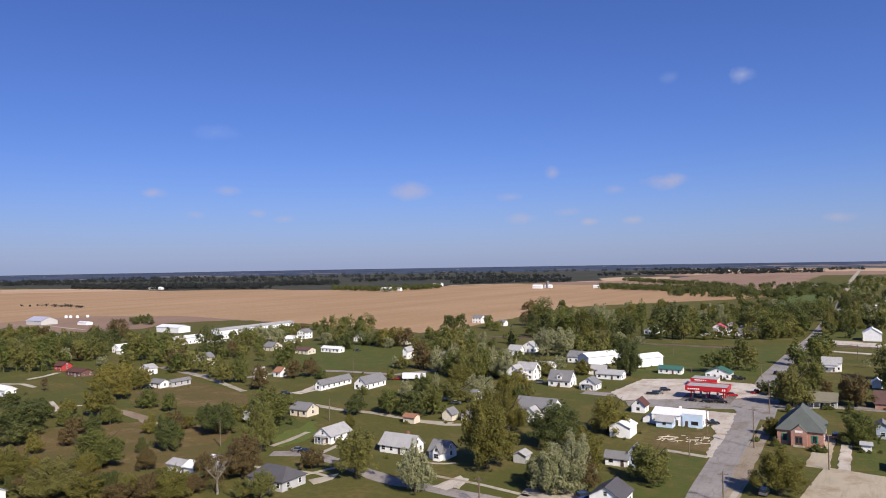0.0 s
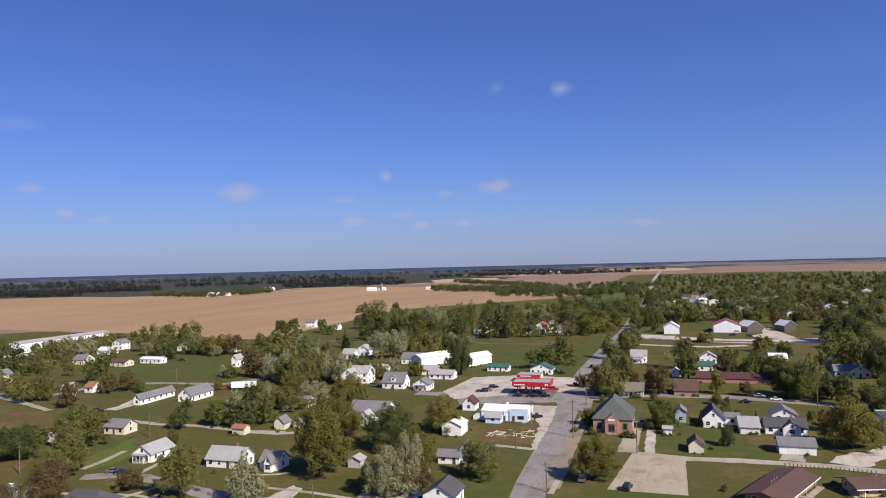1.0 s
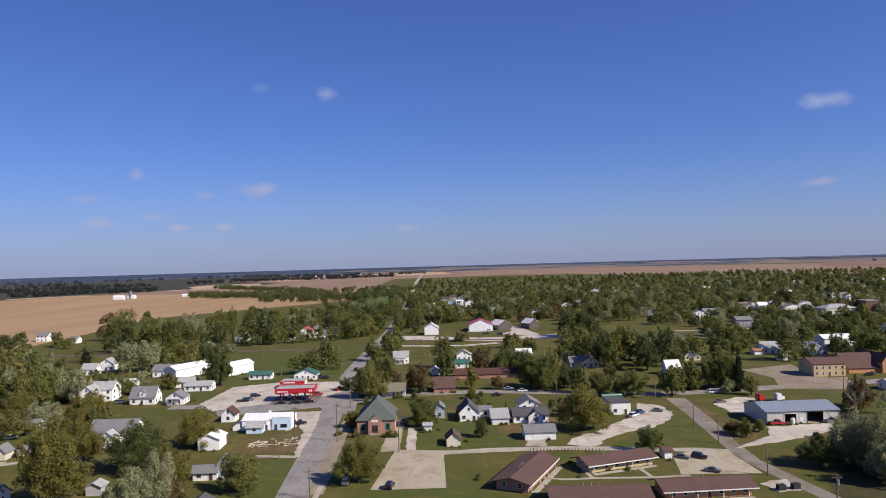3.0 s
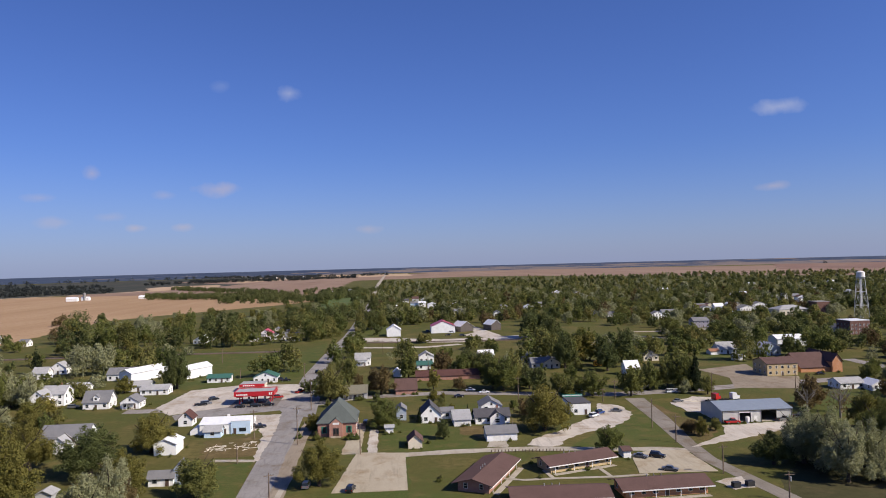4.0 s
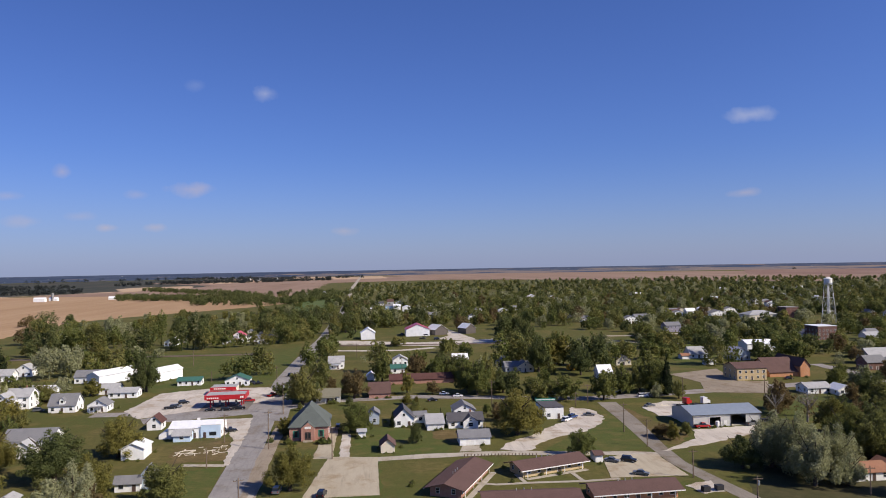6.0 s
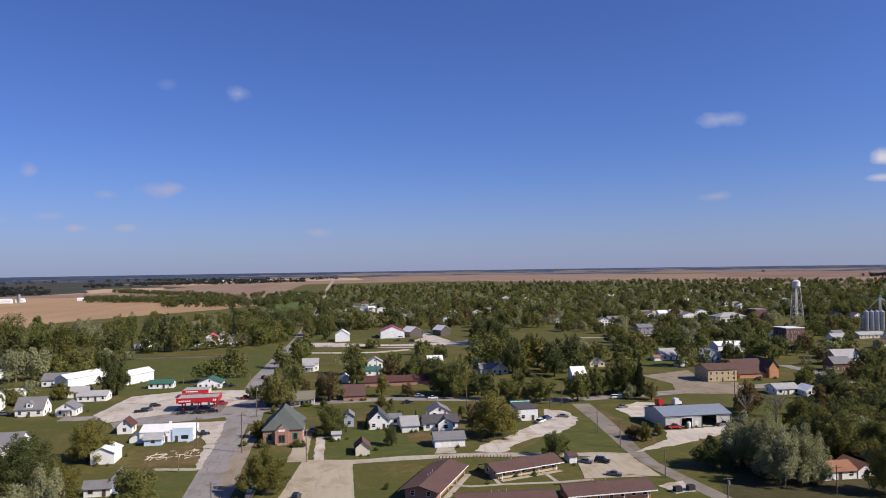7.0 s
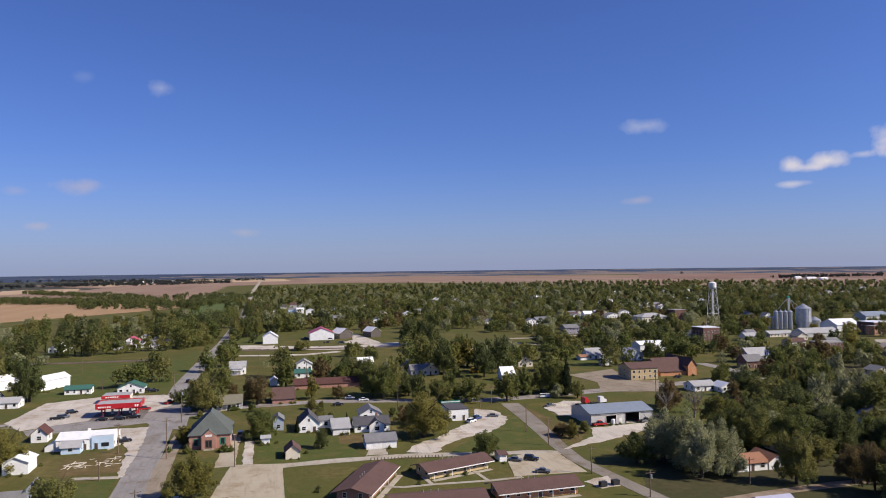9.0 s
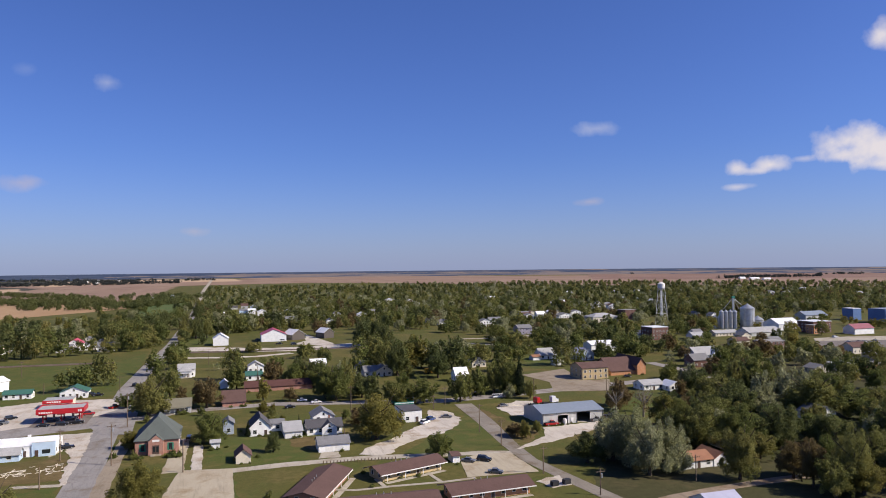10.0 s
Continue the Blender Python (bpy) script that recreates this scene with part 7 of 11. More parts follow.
far_tree('dark', -115.9, 610.1, 18.6, 10.3)
far_tree('dark', -110.7, 622.3, 19.5, 10.5)
far_tree('dark', -102.2, 615.4, 18.5, 10.3)
far_tree('dark', -93.4, 618.8, 22.5, 10.4)
far_tree('dark', -87.9, 631.1, 23.9, 10.6)
far_tree('dark', -79.9, 624.1, 22.4, 10.4)
far_tree('dark', -172.0, 540.5, 19.5, 9.4)
far_tree('dark', -167.8, 551.2, 20.6, 9.5)
far_tree('dark', -158.8, 545.8, 19.4, 9.4)
far_tree('maple', -69.7, 396.6, 15.0, 16.0)
far_tree('oak', -58.0, 412.5, 16.7, 14.9)
tree('oak', -28.2, 319.9, 18.0, 19.0, 1)
tree('oak', -22.7, 363.7, 16.6, 14.4, 1)
far_tree('maple', -25.5, 462.6, 16.3, 14.7)
tree('brown', -5.6, 330.2, 15.7, 15.2, 1)
tree('maple', -3.7, 262.2, 12.4, 12.9, 2)
tree('olive', -29.2, 265.0, 6.8, 8.0, 2)
tree('dark', -39.2, 343.0, 7.2, 11.0, 1)
tree('gold', -143.7, 308.9, 10.3, 13.5, 1)
tree('olive', -142.5, 293.9, 11.2, 15.5, 1)
tree('maple', 66.2, 219.2, 8.6, 9.9, 2)
tree('brown', 50.5, 272.3, 7.9, 9.8, 1)
tree('dark', 16.5, 244.3, 7.4, 6.5, 2)
far_tree('oak', 7.1, 405.8, 19.2, 13.5)
tree('maple', 36.6, 379.2, 13.3, 11.3, 1)
tree('oak', 45.8, 381.3, 14.0, 11.4, 1)
tree('maple', 50.8, 327.7, 16.7, 15.6, 1)
tree('silver', 62.5, 356.2, 14.1, 12.0, 1)
tree('brown', 26.5, 385.5, 14.7, 13.7, 1)
tree('maple', 48.3, 366.3, 13.4, 14.6, 1)
far_tree('maple', 76.5, 406.3, 22.9, 12.2)
far_tree('oak', 86.7, 408.6, 24.4, 12.4)
far_tree('oak', 90.4, 403.3, 18.5, 12.2)
far_tree('maple', 100.6, 405.6, 19.6, 12.4)
far_tree('olive', 105.4, 411.5, 17.4, 12.6)
far_tree('olive', 116.0, 413.9, 18.4, 12.7)
far_tree('dark', 114.9, 386.8, 19.7, 9.3)
far_tree('dark', 122.9, 389.3, 20.9, 9.4)
far_tree('dark', 128.4, 383.9, 19.5, 9.3)
tree('maple', 86.8, 307.8, 12.2, 15.1, 1)
tree('oak', 75.0, 309.8, 11.1, 15.0, 1)
tree('maple', 102.9, 304.7, 14.4, 12.7, 1)
tree('maple', 115.2, 315.6, 16.0, 10.9, 1)
tree('oak', 124.0, 316.9, 17.0, 11.1, 1)
tree('maple', 129.9, 313.5, 17.8, 14.4, 1)
far_tree('maple', 140.5, 403.7, 14.3, 12.7)
far_tree('oak', 151.1, 406.0, 15.0, 12.8)
tree('oak', 135.4, 301.0, 9.2, 7.8, 1)
far_tree('oak', 197.7, 390.8, 20.8, 11.9)
far_tree('maple', 207.6, 393.1, 22.1, 12.1)
far_tree('maple', 261.5, 488.8, 13.9, 11.0)
far_tree('oak', 271.9, 493.2, 14.5, 11.2)
far_tree('oak', 275.1, 484.9, 13.8, 11.0)
far_tree('dark', 278.5, 484.0, 13.8, 11.1)
far_tree('dark', 289.0, 488.3, 14.4, 11.2)
far_tree('dark', 291.9, 480.2, 13.7, 11.1)
far_tree('maple', 194.6, 472.8, 11.7, 12.6)
far_tree('oak', 205.7, 476.5, 12.1, 12.8)
far_tree('maple', 230.1, 497.6, 14.1, 10.9)
far_tree('oak', 240.4, 502.2, 14.7, 11.0)
tree('oak', 123.9, 253.9, 3.9, 4.5, 1)
tree('brown', 100.2, 237.0, 5.4, 8.1, 2)
tree('bare', 155.0, 259.6, 11.0, 11.9, 1)
far_tree('maple', -26.0, 491.0, 16.8, 14.8)
far_tree('dark', 104.4, 533.5, 22.6, 13.4)
far_tree('dark', 116.1, 538.2, 24.0, 13.6)
tree('brown', 30.5, 333.0, 7.6, 7.9, 1)
tree('dark', -25.7, 328.9, 12.5, 10.4, 1)
tree('oak', 149.3, 198.7, 17.6, 17.6, 2)
tree('maple', 163.1, 194.0, 15.8, 19.9, 2)
tree('silver', 220.4, 250.2, 17.0, 13.2, 1)
tree('silver', 231.0, 248.8, 18.2, 13.4, 1)
tree('silver', 238.0, 243.6, 17.0, 13.5, 1)
tree('oak', 185.2, 165.2, 12.8, 17.6, 2)
tree('oak', 237.3, 287.7, 17.0, 11.1, 1)
tree('maple', 247.0, 287.3, 18.0, 11.3, 1)
tree('maple', 252.2, 281.9, 16.9, 11.2, 1)
far_tree('maple', 267.2, 334.7, 16.8, 12.7)
far_tree('oak', 278.7, 334.7, 17.8, 12.9)
tree('dark', 194.8, 237.1, 17.2, 21.7, 1)
tree('oak', 223.9, 226.6, 19.3, 25.0, 1)
tree('dark', 173.1, 190.1, 17.6, 18.2, 2)
tree('maple', 235.9, 221.8, 13.2, 22.9, 1)
tree('maple', 256.0, 231.0, 10.2, 9.1, 1)
tree('oak', 263.7, 230.6, 10.7, 9.3, 1)
tree('oak', 267.3, 226.8, 10.2, 9.3, 1)
tree('brown', 164.7, 271.2, 9.3, 12.5, 1)
tree('bare', 161.0, 249.0, 13.0, 12.0, 1)
far_tree('oak', 337.3, 356.5, 14.0, 9.7)
far_tree('maple', 347.6, 358.0, 14.7, 9.9)
far_tree('maple', 349.8, 351.4, 13.9, 9.8)
far_tree('brown', 314.7, 366.0, 14.0, 12.0)
far_tree('brown', 326.4, 367.0, 14.7, 12.2)
tree('dark', 210.8, 282.6, 15.2, 16.7, 1)
tree('oak', 203.4, 257.8, 16.3, 20.7, 1)
far_tree('oak', 363.8, 320.1, 15.8, 15.4)
tree('dark', 210.7, 177.1, 19.2, 23.8, 1)
tree('oak', 180.4, 145.7, 20.2, 25.4, 2)

tree('maple', 8.0, 374.7, 19.4, 11.4, 1)
tree('gold', 18.7, 336.0, 12.1, 7.5, 1)
tree('dark', 41.4, 390.3, 14.8, 15.6, 1)
tree('dark', 49.5, 380.4, 14.8, 13.3, 1)
tree('maple', 46.6, 333.0, 18.4, 12.2, 1)
tree('oak', 56.1, 334.0, 20.7, 11.7, 1)
tree('cedar', 27.6, 269.6, 6.8, 1.9, 2)
tree('cedar', 9.5, 269.2, 6.3, 2.6, 2)
tree('dark', 65.3, 317.6, 15.1, 10.1, 1)
tree('maple', 72.5, 313.3, 11.7, 8.4, 1)
tree('olive', 17.3, 311.5, 5.4, 6.4, 1)
tree('dark', 107.6, 549.9, 24.0, 20.2, 1)
tree('dark', 89.5, 424.0, 24.0, 14.8, 1)
tree('dark', 94.4, 388.1, 23.3, 15.4, 1)
tree('maple', 113.8, 417.8, 21.8, 16.5, 1)
tree('dark', 112.3, 501.7, 24.0, 20.0, 1)
tree('silver', 59.4, 370.4, 14.1, 8.8, 1)
tree('dark', 113.7, 373.3, 18.0, 14.7, 1)
tree('dark', 132.3, 401.1, 22.6, 13.9, 1)
tree('cedar', 134.0, 310.1, 19.3, 7.3, 1)
tree('maple', 130.8, 318.0, 15.4, 11.0, 1)
tree('oak', 111.1, 322.2, 11.7, 10.1, 1)
tree('silver', 212.6, 412.9, 21.0, 11.5, 1)
tree('olive', 197.7, 477.3, 13.2, 22.4, 1)
tree('maple', 206.8, 519.7, 16.9, 20.3, 1)
tree('dark', 234.2, 407.3, 14.1, 12.6, 1)
tree('brown', 158.9, 264.7, 15.8, 12.4, 1)
tree('silver', 119.8, 190.7, 19.2, 18.0, 2)
tree('silver', 116.0, 197.3, 18.0, 17.0, 2)
tree('silver', 131.0, 190.2, 14.5, 15.0, 2)
tree('dark', 107.3, 197.9, 10.7, 13.1, 2)
tree('oak', 158.7, 148.9, 19.3, 14.6, 2)
tree('brown', 152.8, 156.1, 15.5, 8.3, 2)
tree('oak', 138.6, 167.7, 17.3, 12.5, 2)
tree('maple', 145.3, 205.1, 16.9, 16.8, 2)

far_tree('maple', -64.8, 626.1, 24.0, 23.0)
far_tree('dark', -53.0, 648.0, 22.8, 19.5)
far_tree('oak', -76.4, 615.3, 24.0, 20.6)
far_tree('dark', -47.2, 758.8, 22.0, 19.3)
far_tree('maple', -45.3, 858.1, 20.2, 19.2)
far_tree('dark', -70.2, 752.6, 23.0, 25.6)
far_tree('oak', -62.5, 846.4, 19.9, 21.9)
tree('silver', -186.1, 455.3, 16.2, 17.4, 1)
tree('silver', -191.0, 449.5, 18.0, 16.5, 1)
tree('silver', -182.5, 471.5, 12.9, 13.4, 1)
tree('olive', -175.6, 491.0, 15.0, 14.0, 1)
tree('oak', -146.9, 452.9, 16.2, 15.0, 1)
tree('dark', -110.2, 369.7, 21.2, 15.0, 1)
far_tree('silver', -218.0, 649.1, 19.9, 19.1)
far_tree('brown', -372.1, 830.6, 12.6, 16.7)
far_tree('dark', -325.4, 766.6, 21.6, 27.6)

tree('silver', 126.3, 179.0, 10.3, 10.4, 2)
tree('silver', 117.4, 179.8, 16.5, 12.9, 2)

# ---- grain works and water tower ----
water_tower(420.5, 610.0, 43.0)
bin_silo(477.5, 556.0, 6.6, 18.5, 4.0, STEEL, 'large round galvanised grain bin with conical roof')
bin_silo(448.0, 556.0, 1.9, 16.0, 1.4, STEEL, 'slim galvanised steel grain bin')
bin_silo(452.2, 555.0, 1.9, 16.0, 1.4, STEEL, 'slim galvanised steel grain bin')
bin_silo(456.4, 554.0, 1.9, 16.0, 1.4, STEEL, 'slim galvanised steel grain bin')
bin_silo(460.6, 553.0, 1.9, 16.0, 1.4, STEEL, 'slim galvanised steel grain bin')
bin_silo(444.0, 560, 1.6, 10.5, 1.6, TRIM, 'slim white steel silo')
bin_silo(448.0, 559, 1.6, 10.5, 1.6, TRIM, 'slim white steel silo')
bin_silo(498.0, 566.0, 5.6, 6.5, 3.2, STEEL, 'squat round galvanised grain bin')
elevator_leg(466.5, 562.0, 28.0)

# ---- far farmsteads ----
house(-660.0, 1527.1, 22, 10, 6, 3, 'x', WHITE, R_WHITE, 'distant white farm building', 0.0, win=False, name='farm_building', category='barn')
house(-647.9, 1562.8, 16, 10, 5, 3, 'x', WHITE, R_WHITE, 'distant white farm building', 0.0, win=False, name='farm_building', category='barn')
house(-950.6, 1332.7, 26, 14, 6, 3, 'x', WHITE, R_WHITE, 'distant white farmhouse in the town', 0.0, win=False, name='farm_building', category='barn')
house(-939.8, 1363.1, 16, 10, 5, 3, 'x', WHITE, R_GREY, 'distant white farm shed', 0.0, win=False, name='farm_building', category='barn')
house(-1011.1, 1659.0, 24, 14, 6, 3, 'x', WHITE, R_WHITE, 'distant white farm building', 0.0, win=False, name='farm_building', category='barn')
house(-1792.3, 1337.6, 18, 12, 6, 3, 'x', CREAM, R_GREY, 'distant farm shed in the town', 0.0, win=False, name='farm_building', category='barn')
house(-1757.3, 1340.2, 14, 10, 5, 3, 'x', WHITE, R_WHITE, 'distant white farm shed', 0.0, win=False, name='farm_building', category='barn')
house(-532.8, 1566.3, 12, 8, 4, 3, 'x', WHITE, R_WHITE, 'distant white farm building', 0.0, win=False, name='farm_building', category='barn')
house(1981.5, 2323.1, 26, 12, 6, 3, 'x', WHITE, R_WHITE, 'distant white farm building', 0.0, win=False, name='farm_building', category='barn')
house(1937.0, 2205.2, 40, 14, 6, 3, 'x', WHITE, R_WHITE, 'distant long white building', 0.0, win=False, name='farm_building', category='barn')
house(1901.2, 2103.1, 30, 14, 6, 3, 'x', WHITE, R_WHITE, 'distant white farm building', 0.0, win=False, name='farm_building', category='barn')
house(-459.3, 3603.7, 14, 10, 5, 3, 'x', WHITE, R_GREY, 'distant white farmhouse in the town', 0.0, win=False, name='farm_building', category='barn')
house(-523.3, 3554.0, 14, 10, 5, 3, 'x', WHITE, R_WHITE, 'distant white farmhouse in the town', 0.0, win=False, name='farm_building', category='barn')
house(-569.2, 3894.3, 16, 12, 6, 3, 'x', WHITE, R_WHITE, 'distant white farmhouse in the town', 0.0, win=False, name='farm_building', category='barn')
house(-469.6, 3839.5, 16, 12, 6, 3, 'x', WHITE, R_WHITE, 'distant white farmhouse in the town', 0.0, win=False, name='farm_building', category='barn')
house(-599.7, 3744.2, 16, 12, 6, 3, 'x', WHITE, R_WHITE, 'distant white farmhouse in the town', 0.0, win=False, name='farm_building', category='barn')
bin_silo(-649.0, 1559.1, 2.6, 15, 2, R_FELT, 'distant tall white farm silo', 'silo')

# ---- town houses among trees ----
house(116.2, 779.1, 9, 9, 3.2, 2.6, 'y', WHITE, R_LIGHT, 'white house with a small cupola among trees', 0.0)
house(74.0, 796.1, 9, 9, 5.2, 2.6, 'x', CREAM, R_GREY, 'cream house behind leafy trees', 0.0)
house(281.9, 1194.9, 12, 9, 5.2, 2.6, 'y', CREAM, R_WHITE, 'cream house behind leafy trees', 0.0)
house(168.7, 871.4, 11, 9, 3.2, 2.6, 'y', WHITE, R_WHITE, 'small white house among trees', 0.0)
house(260.6, 682.7, 12, 9, 3.2, 2.6, 'y', CREAM, R_WHITE, 'cream house behind leafy trees', 0.0)
house(274.6, 690.9, 16, 9, 5.2, 2.6, 'x', WHITE, R_GREY, 'white house with pale trim among trees', 0.0)
house(340.8, 753.0, 14, 9, 3.2, 2.6, 'y', WHITE, R_GREY, 'small white house among trees', 0.0)
house(381.9, 742.9, 18, 9, 3.2, 2.6, 'y', WHITE, R_GREY, 'white town house half hidden by trees', 0.0)
house(404.8, 760.9, 16, 9, 5.2, 2.6, 'y', WHITE, R_GREY, 'small white house among trees', 0.0)
house(292.5, 1069.8, 12, 9, 5.2, 2.6, 'y', WHITE, R_GREY, 'white town house half hidden by trees', 0.0)
house(214.7, 747.3, 9, 9, 3.2, 2.6, 'y', CREAM, R_GREY, 'cream house behind leafy trees', 0.0)
house(223.6, 712.1, 10, 9, 3.2, 2.6, 'x', WHITE, R_GREY, 'small white house among trees', 0.0)
house(-104.0, 601.9, 10.0, 14.0, 5.4, 3.4, 'y', WHITE, R_RED, 'white two-storey house with a red roof and porch', 0.0, porch=True)
house(-80.8, 588.4, 11.2, 9.0, 3.4, 3.2, 'x', WHITE, R_GREY, 'white house with grey roof and front porch', 0.0, porch=True, cross=True)
house(-151.0, 610.0, 5.0, 9.4, 5.0, 2.6, 'y', GREYWALL, R_GREY, 'narrow grey two-storey house among trees', 0.0, porch=True)
house(-211.7, 763.8, 5.7, 8.0, 5.0, 2.6, 'y', WHITE, R_LIGHT, 'white house showing between trees', 0.0, porch=True)
house(135.7, 861.0, 9.1, 9.0, 5.6, 2.6, 'y', WHITE, R_GREY, 'white two-storey house in a clearing', 0.0, porch=True)
house(-87.5, 625.0, 12, 9, 3.2, 2.6, 'x', WHITE, R_GREY, 'white house with pale trim among trees', 0.0)
house(-99.3, 628.9, 10, 9, 5.2, 2.6, 'y', CREAM, R_GREY, 'cream house behind leafy trees', 0.0)
house(-98.3, 797.2, 8, 9, 3.2, 2.6, 'y', WHITE, R_GREY, 'white house with pale trim among trees', 0.0)
house(-82.9, 832.8, 8, 9, 3.2, 2.6, 'y', WHITE, R_GREY, 'white town house half hidden by trees', 0.0)
house(-91.9, 1590.2, 10, 9, 5.2, 2.6, 'y', WHITE, R_GREY, 'small white house among trees', 0.0)
house(-119.8, 1463.2, 10, 9, 5.2, 2.6, 'y', WHITE, R_GREY, 'white town house half hidden by trees', 0.0)
house(81.8, 418.0, 12, 9, 3.2, 2.6, 'y', CREAM, R_GREY, 'cream house behind leafy trees', 0.0)
house(87.5, 394.7, 9, 9, 3.2, 2.6, 'y', CREAM, R_GREY, 'cream house behind leafy trees', 0.0)
house(136.3, 483.1, 8, 9, 3.2, 2.6, 'y', CREAM, R_GREY, 'cream house behind leafy trees', 0.0)
house(148.9, 408.0, 9, 9, 3.2, 2.6, 'y', CREAM, R_GREY, 'cream house behind leafy trees', 0.0)
house(139.1, 1050.4, 11, 9, 5.2, 2.6, 'y', CREAM, R_GREY, 'cream house behind leafy trees', 0.0)
house(260.7, 1122.2, 9, 9, 3.2, 2.6, 'y', WHITE, R_WHITE, 'white town house half hidden by trees', 0.0)
house(316.0, 1193.7, 9, 9, 3.2, 2.6, 'y', WHITE, R_GREY, 'small white house among trees', 0.0)
house(190.9, 915.5, 9, 9, 3.2, 2.6, 'x', WHITE, R_GREY, 'small white house among trees', 0.0)
house(256.3, 674.5, 12, 9, 5.2, 2.6, 'y', WHITE, R_GREY, 'white town house half hidden by trees', 0.0)
house(384.1, 752.0, 16, 9, 3.2, 2.6, 'y', WHITE, R_GREY, 'white town house half hidden by trees', 0.0)
house(529.6, 703.1, 10, 9, 3.2, 2.6, 'y', WHITE, R_GREY, 'white town house half hidden by trees', 0.0)
house(336.3, 516.7, 9, 9, 3.2, 2.6, 'y', WHITE, R_GREY, 'white town house half hidden by trees', 0.0)
house(370.6, 492.1, 8, 9, 5.2, 2.6, 'x', WHITE, R_GREY, 'small white house among trees', 0.0)
house(404.6, 477.1, 9, 9, 3.2, 2.6, 'y', CREAM, R_GREY, 'cream house behind leafy trees', 0.0)
house(396.0, 435.6, 10, 9, 3.2, 2.6, 'x', WHITE, R_GREY, 'white house with pale trim among trees', 0.0)
house(315.7, 315.8, 10, 8, 2.8, 2.0, 'y', CREAM, R_GREY, 'cream house behind leafy trees', 0.0)
house(220.2, 221.6, 10, 9, 3.2, 2.6, 'y', WHITE, R_GREY, 'small white house among trees', 0.0)
house(160.9, 198.5, 9, 9, 3.2, 2.6, 'y', WHITE, R_GREY, 'small white house among trees', 0.0)
house(356.5, 322.5, 14, 9, 3.2, 2.6, 'x', WHITE, R_GREY, 'small white house among trees', 0.0)
house(1310.1, 1178.1, 12, 9, 5.2, 2.6, 'y', WHITE, R_GREY, 'small white house among trees', 0.0)
house(535.8, 680.3, 8, 9, 3.2, 2.6, 'y', WHITE, R_GREY, 'white town house half hidden by trees', 0.0)
house(-154.6, 589.6, 9, 9, 3.2, 2.6, 'y', WHITE, R_GREY, 'white town house half hidden by trees', 0.0)
house(-29.3, 837.3, 10, 9, 3.2, 2.6, 'y', CREAM, R_GREY, 'cream house behind leafy trees', 0.0)
house(-109.2, 590.2, 11, 9, 3.2, 2.6, 'x', WHITE, R_GREY, 'small white house among trees', 0.0)
house(-91.5, 603.4, 12, 9, 3.2, 2.6, 'y', WHITE, R_GREY, 'white town house half hidden by trees', 0.0)
house(-153.8, 599.7, 9, 9, 3.2, 2.6, 'y', WHITE, R_WHITE, 'white town house half hidden by trees', 0.0)
house(-340.8, 637.4, 10, 9, 5.2, 2.6, 'x', WHITE, R_GREY, 'white town house half hidden by trees', 0.0)
house(-302.1, 613.2, 7, 9, 3.2, 2.6, 'x', WHITE, R_GREY, 'small white house among trees', 0.0)
house(-303.4, 448.9, 8, 9, 5.2, 2.6, 'y', CREAM, R_GREY, 'cream house behind leafy trees', 0.0)
house(-406.5, 450.5, 9, 9, 5.2, 2.6, 'y', WHITE, R_GREY, 'white town house half hidden by trees', 0.0)
house(-348.0, 451.4, 8, 9, 3.2, 2.6, 'y', WHITE, R_GREY, 'small white house among trees', 0.0)
house(-467.8, 322.8, 9, 9, 3.2, 2.6, 'y', WHITE, R_WHITE, 'small white house among trees', 0.0)
house(-422.0, 306.4, 4.2, 3.9, 3.2, 2.6, 'y', WHITE, R_BROWN, 'white house with pale trim among trees', 0.0)
house(-605.8, 361.0, 14, 9, 3.2, 2.6, 'y', WHITE, R_GREY, 'white town house half hidden by trees', 0.0)
house(-351.9, 299.1, 9, 9, 5.2, 2.6, 'y', CREAM, R_GREY, 'cream house behind leafy trees', 0.0)

# ---- vehicles ----
car(-11.9, 192.7, 80, CAR_BLACK, 'suv', 'dark car parked on the tan lot')
car(73.1, 210.7, -35, CAR_SILVER, 'sedan', 'silver car parked by the apartments')
car(78.1, 210.1, -35, CAR_BLACK, 'suv', 'black car parked by the apartments')
car(76.6, 196.8, -30, CAR_SILVER, 'sedan', 'dark silver car standing on the lot')
car(75.4, 267.1, 40, CAR_WHITE, 'suv', 'white car parked on gravel')
car(79.0, 271.5, 40, CAR_BLUE, 'suv', 'dark blue car parked on gravel')
car(86.5, 274.4, -20, CAR_SILVER, 'sedan', 'grey car on the gravel drive')
car(121.8, 307.4, 0, CAR_WHITE, 'suv', 'white car on the street')
car(116.4, 287.2, 10, CAR_SILVER, 'sedan', 'silver car on gravel beside the workshop')
scrap_timber(119.5, 289.0, 8, 5, 16, 9)
car(-24.1, 197.5, 85, CAR_SILVER, 'suv', 'pale car in tree shade')
car(41.2, 324.2, 0, CAR_WHITE, 'sedan', 'white car at the long brick building')
car(35.6, 330.9, 0, CAR_WHITE, 'sedan', 'white car at the long brick building')
car(28.9, 316.7, 5, CAR_BLACK, 'sedan', 'dark car behind the houses')
car(-52.4, 272.5, 20, CAR_BLACK, 'suv', 'black car beside the shop')
car(-50.3, 272.2, 20, CAR_BLACK, 'pickup', 'black pickup beside the shop')
car(-52.5, 332.0, 10, CAR_RED, 'suv', 'dark red car on the forecourt')
car(-44.3, 343.6, 60, CAR_RED, 'pickup', 'red pickup near the crossing')
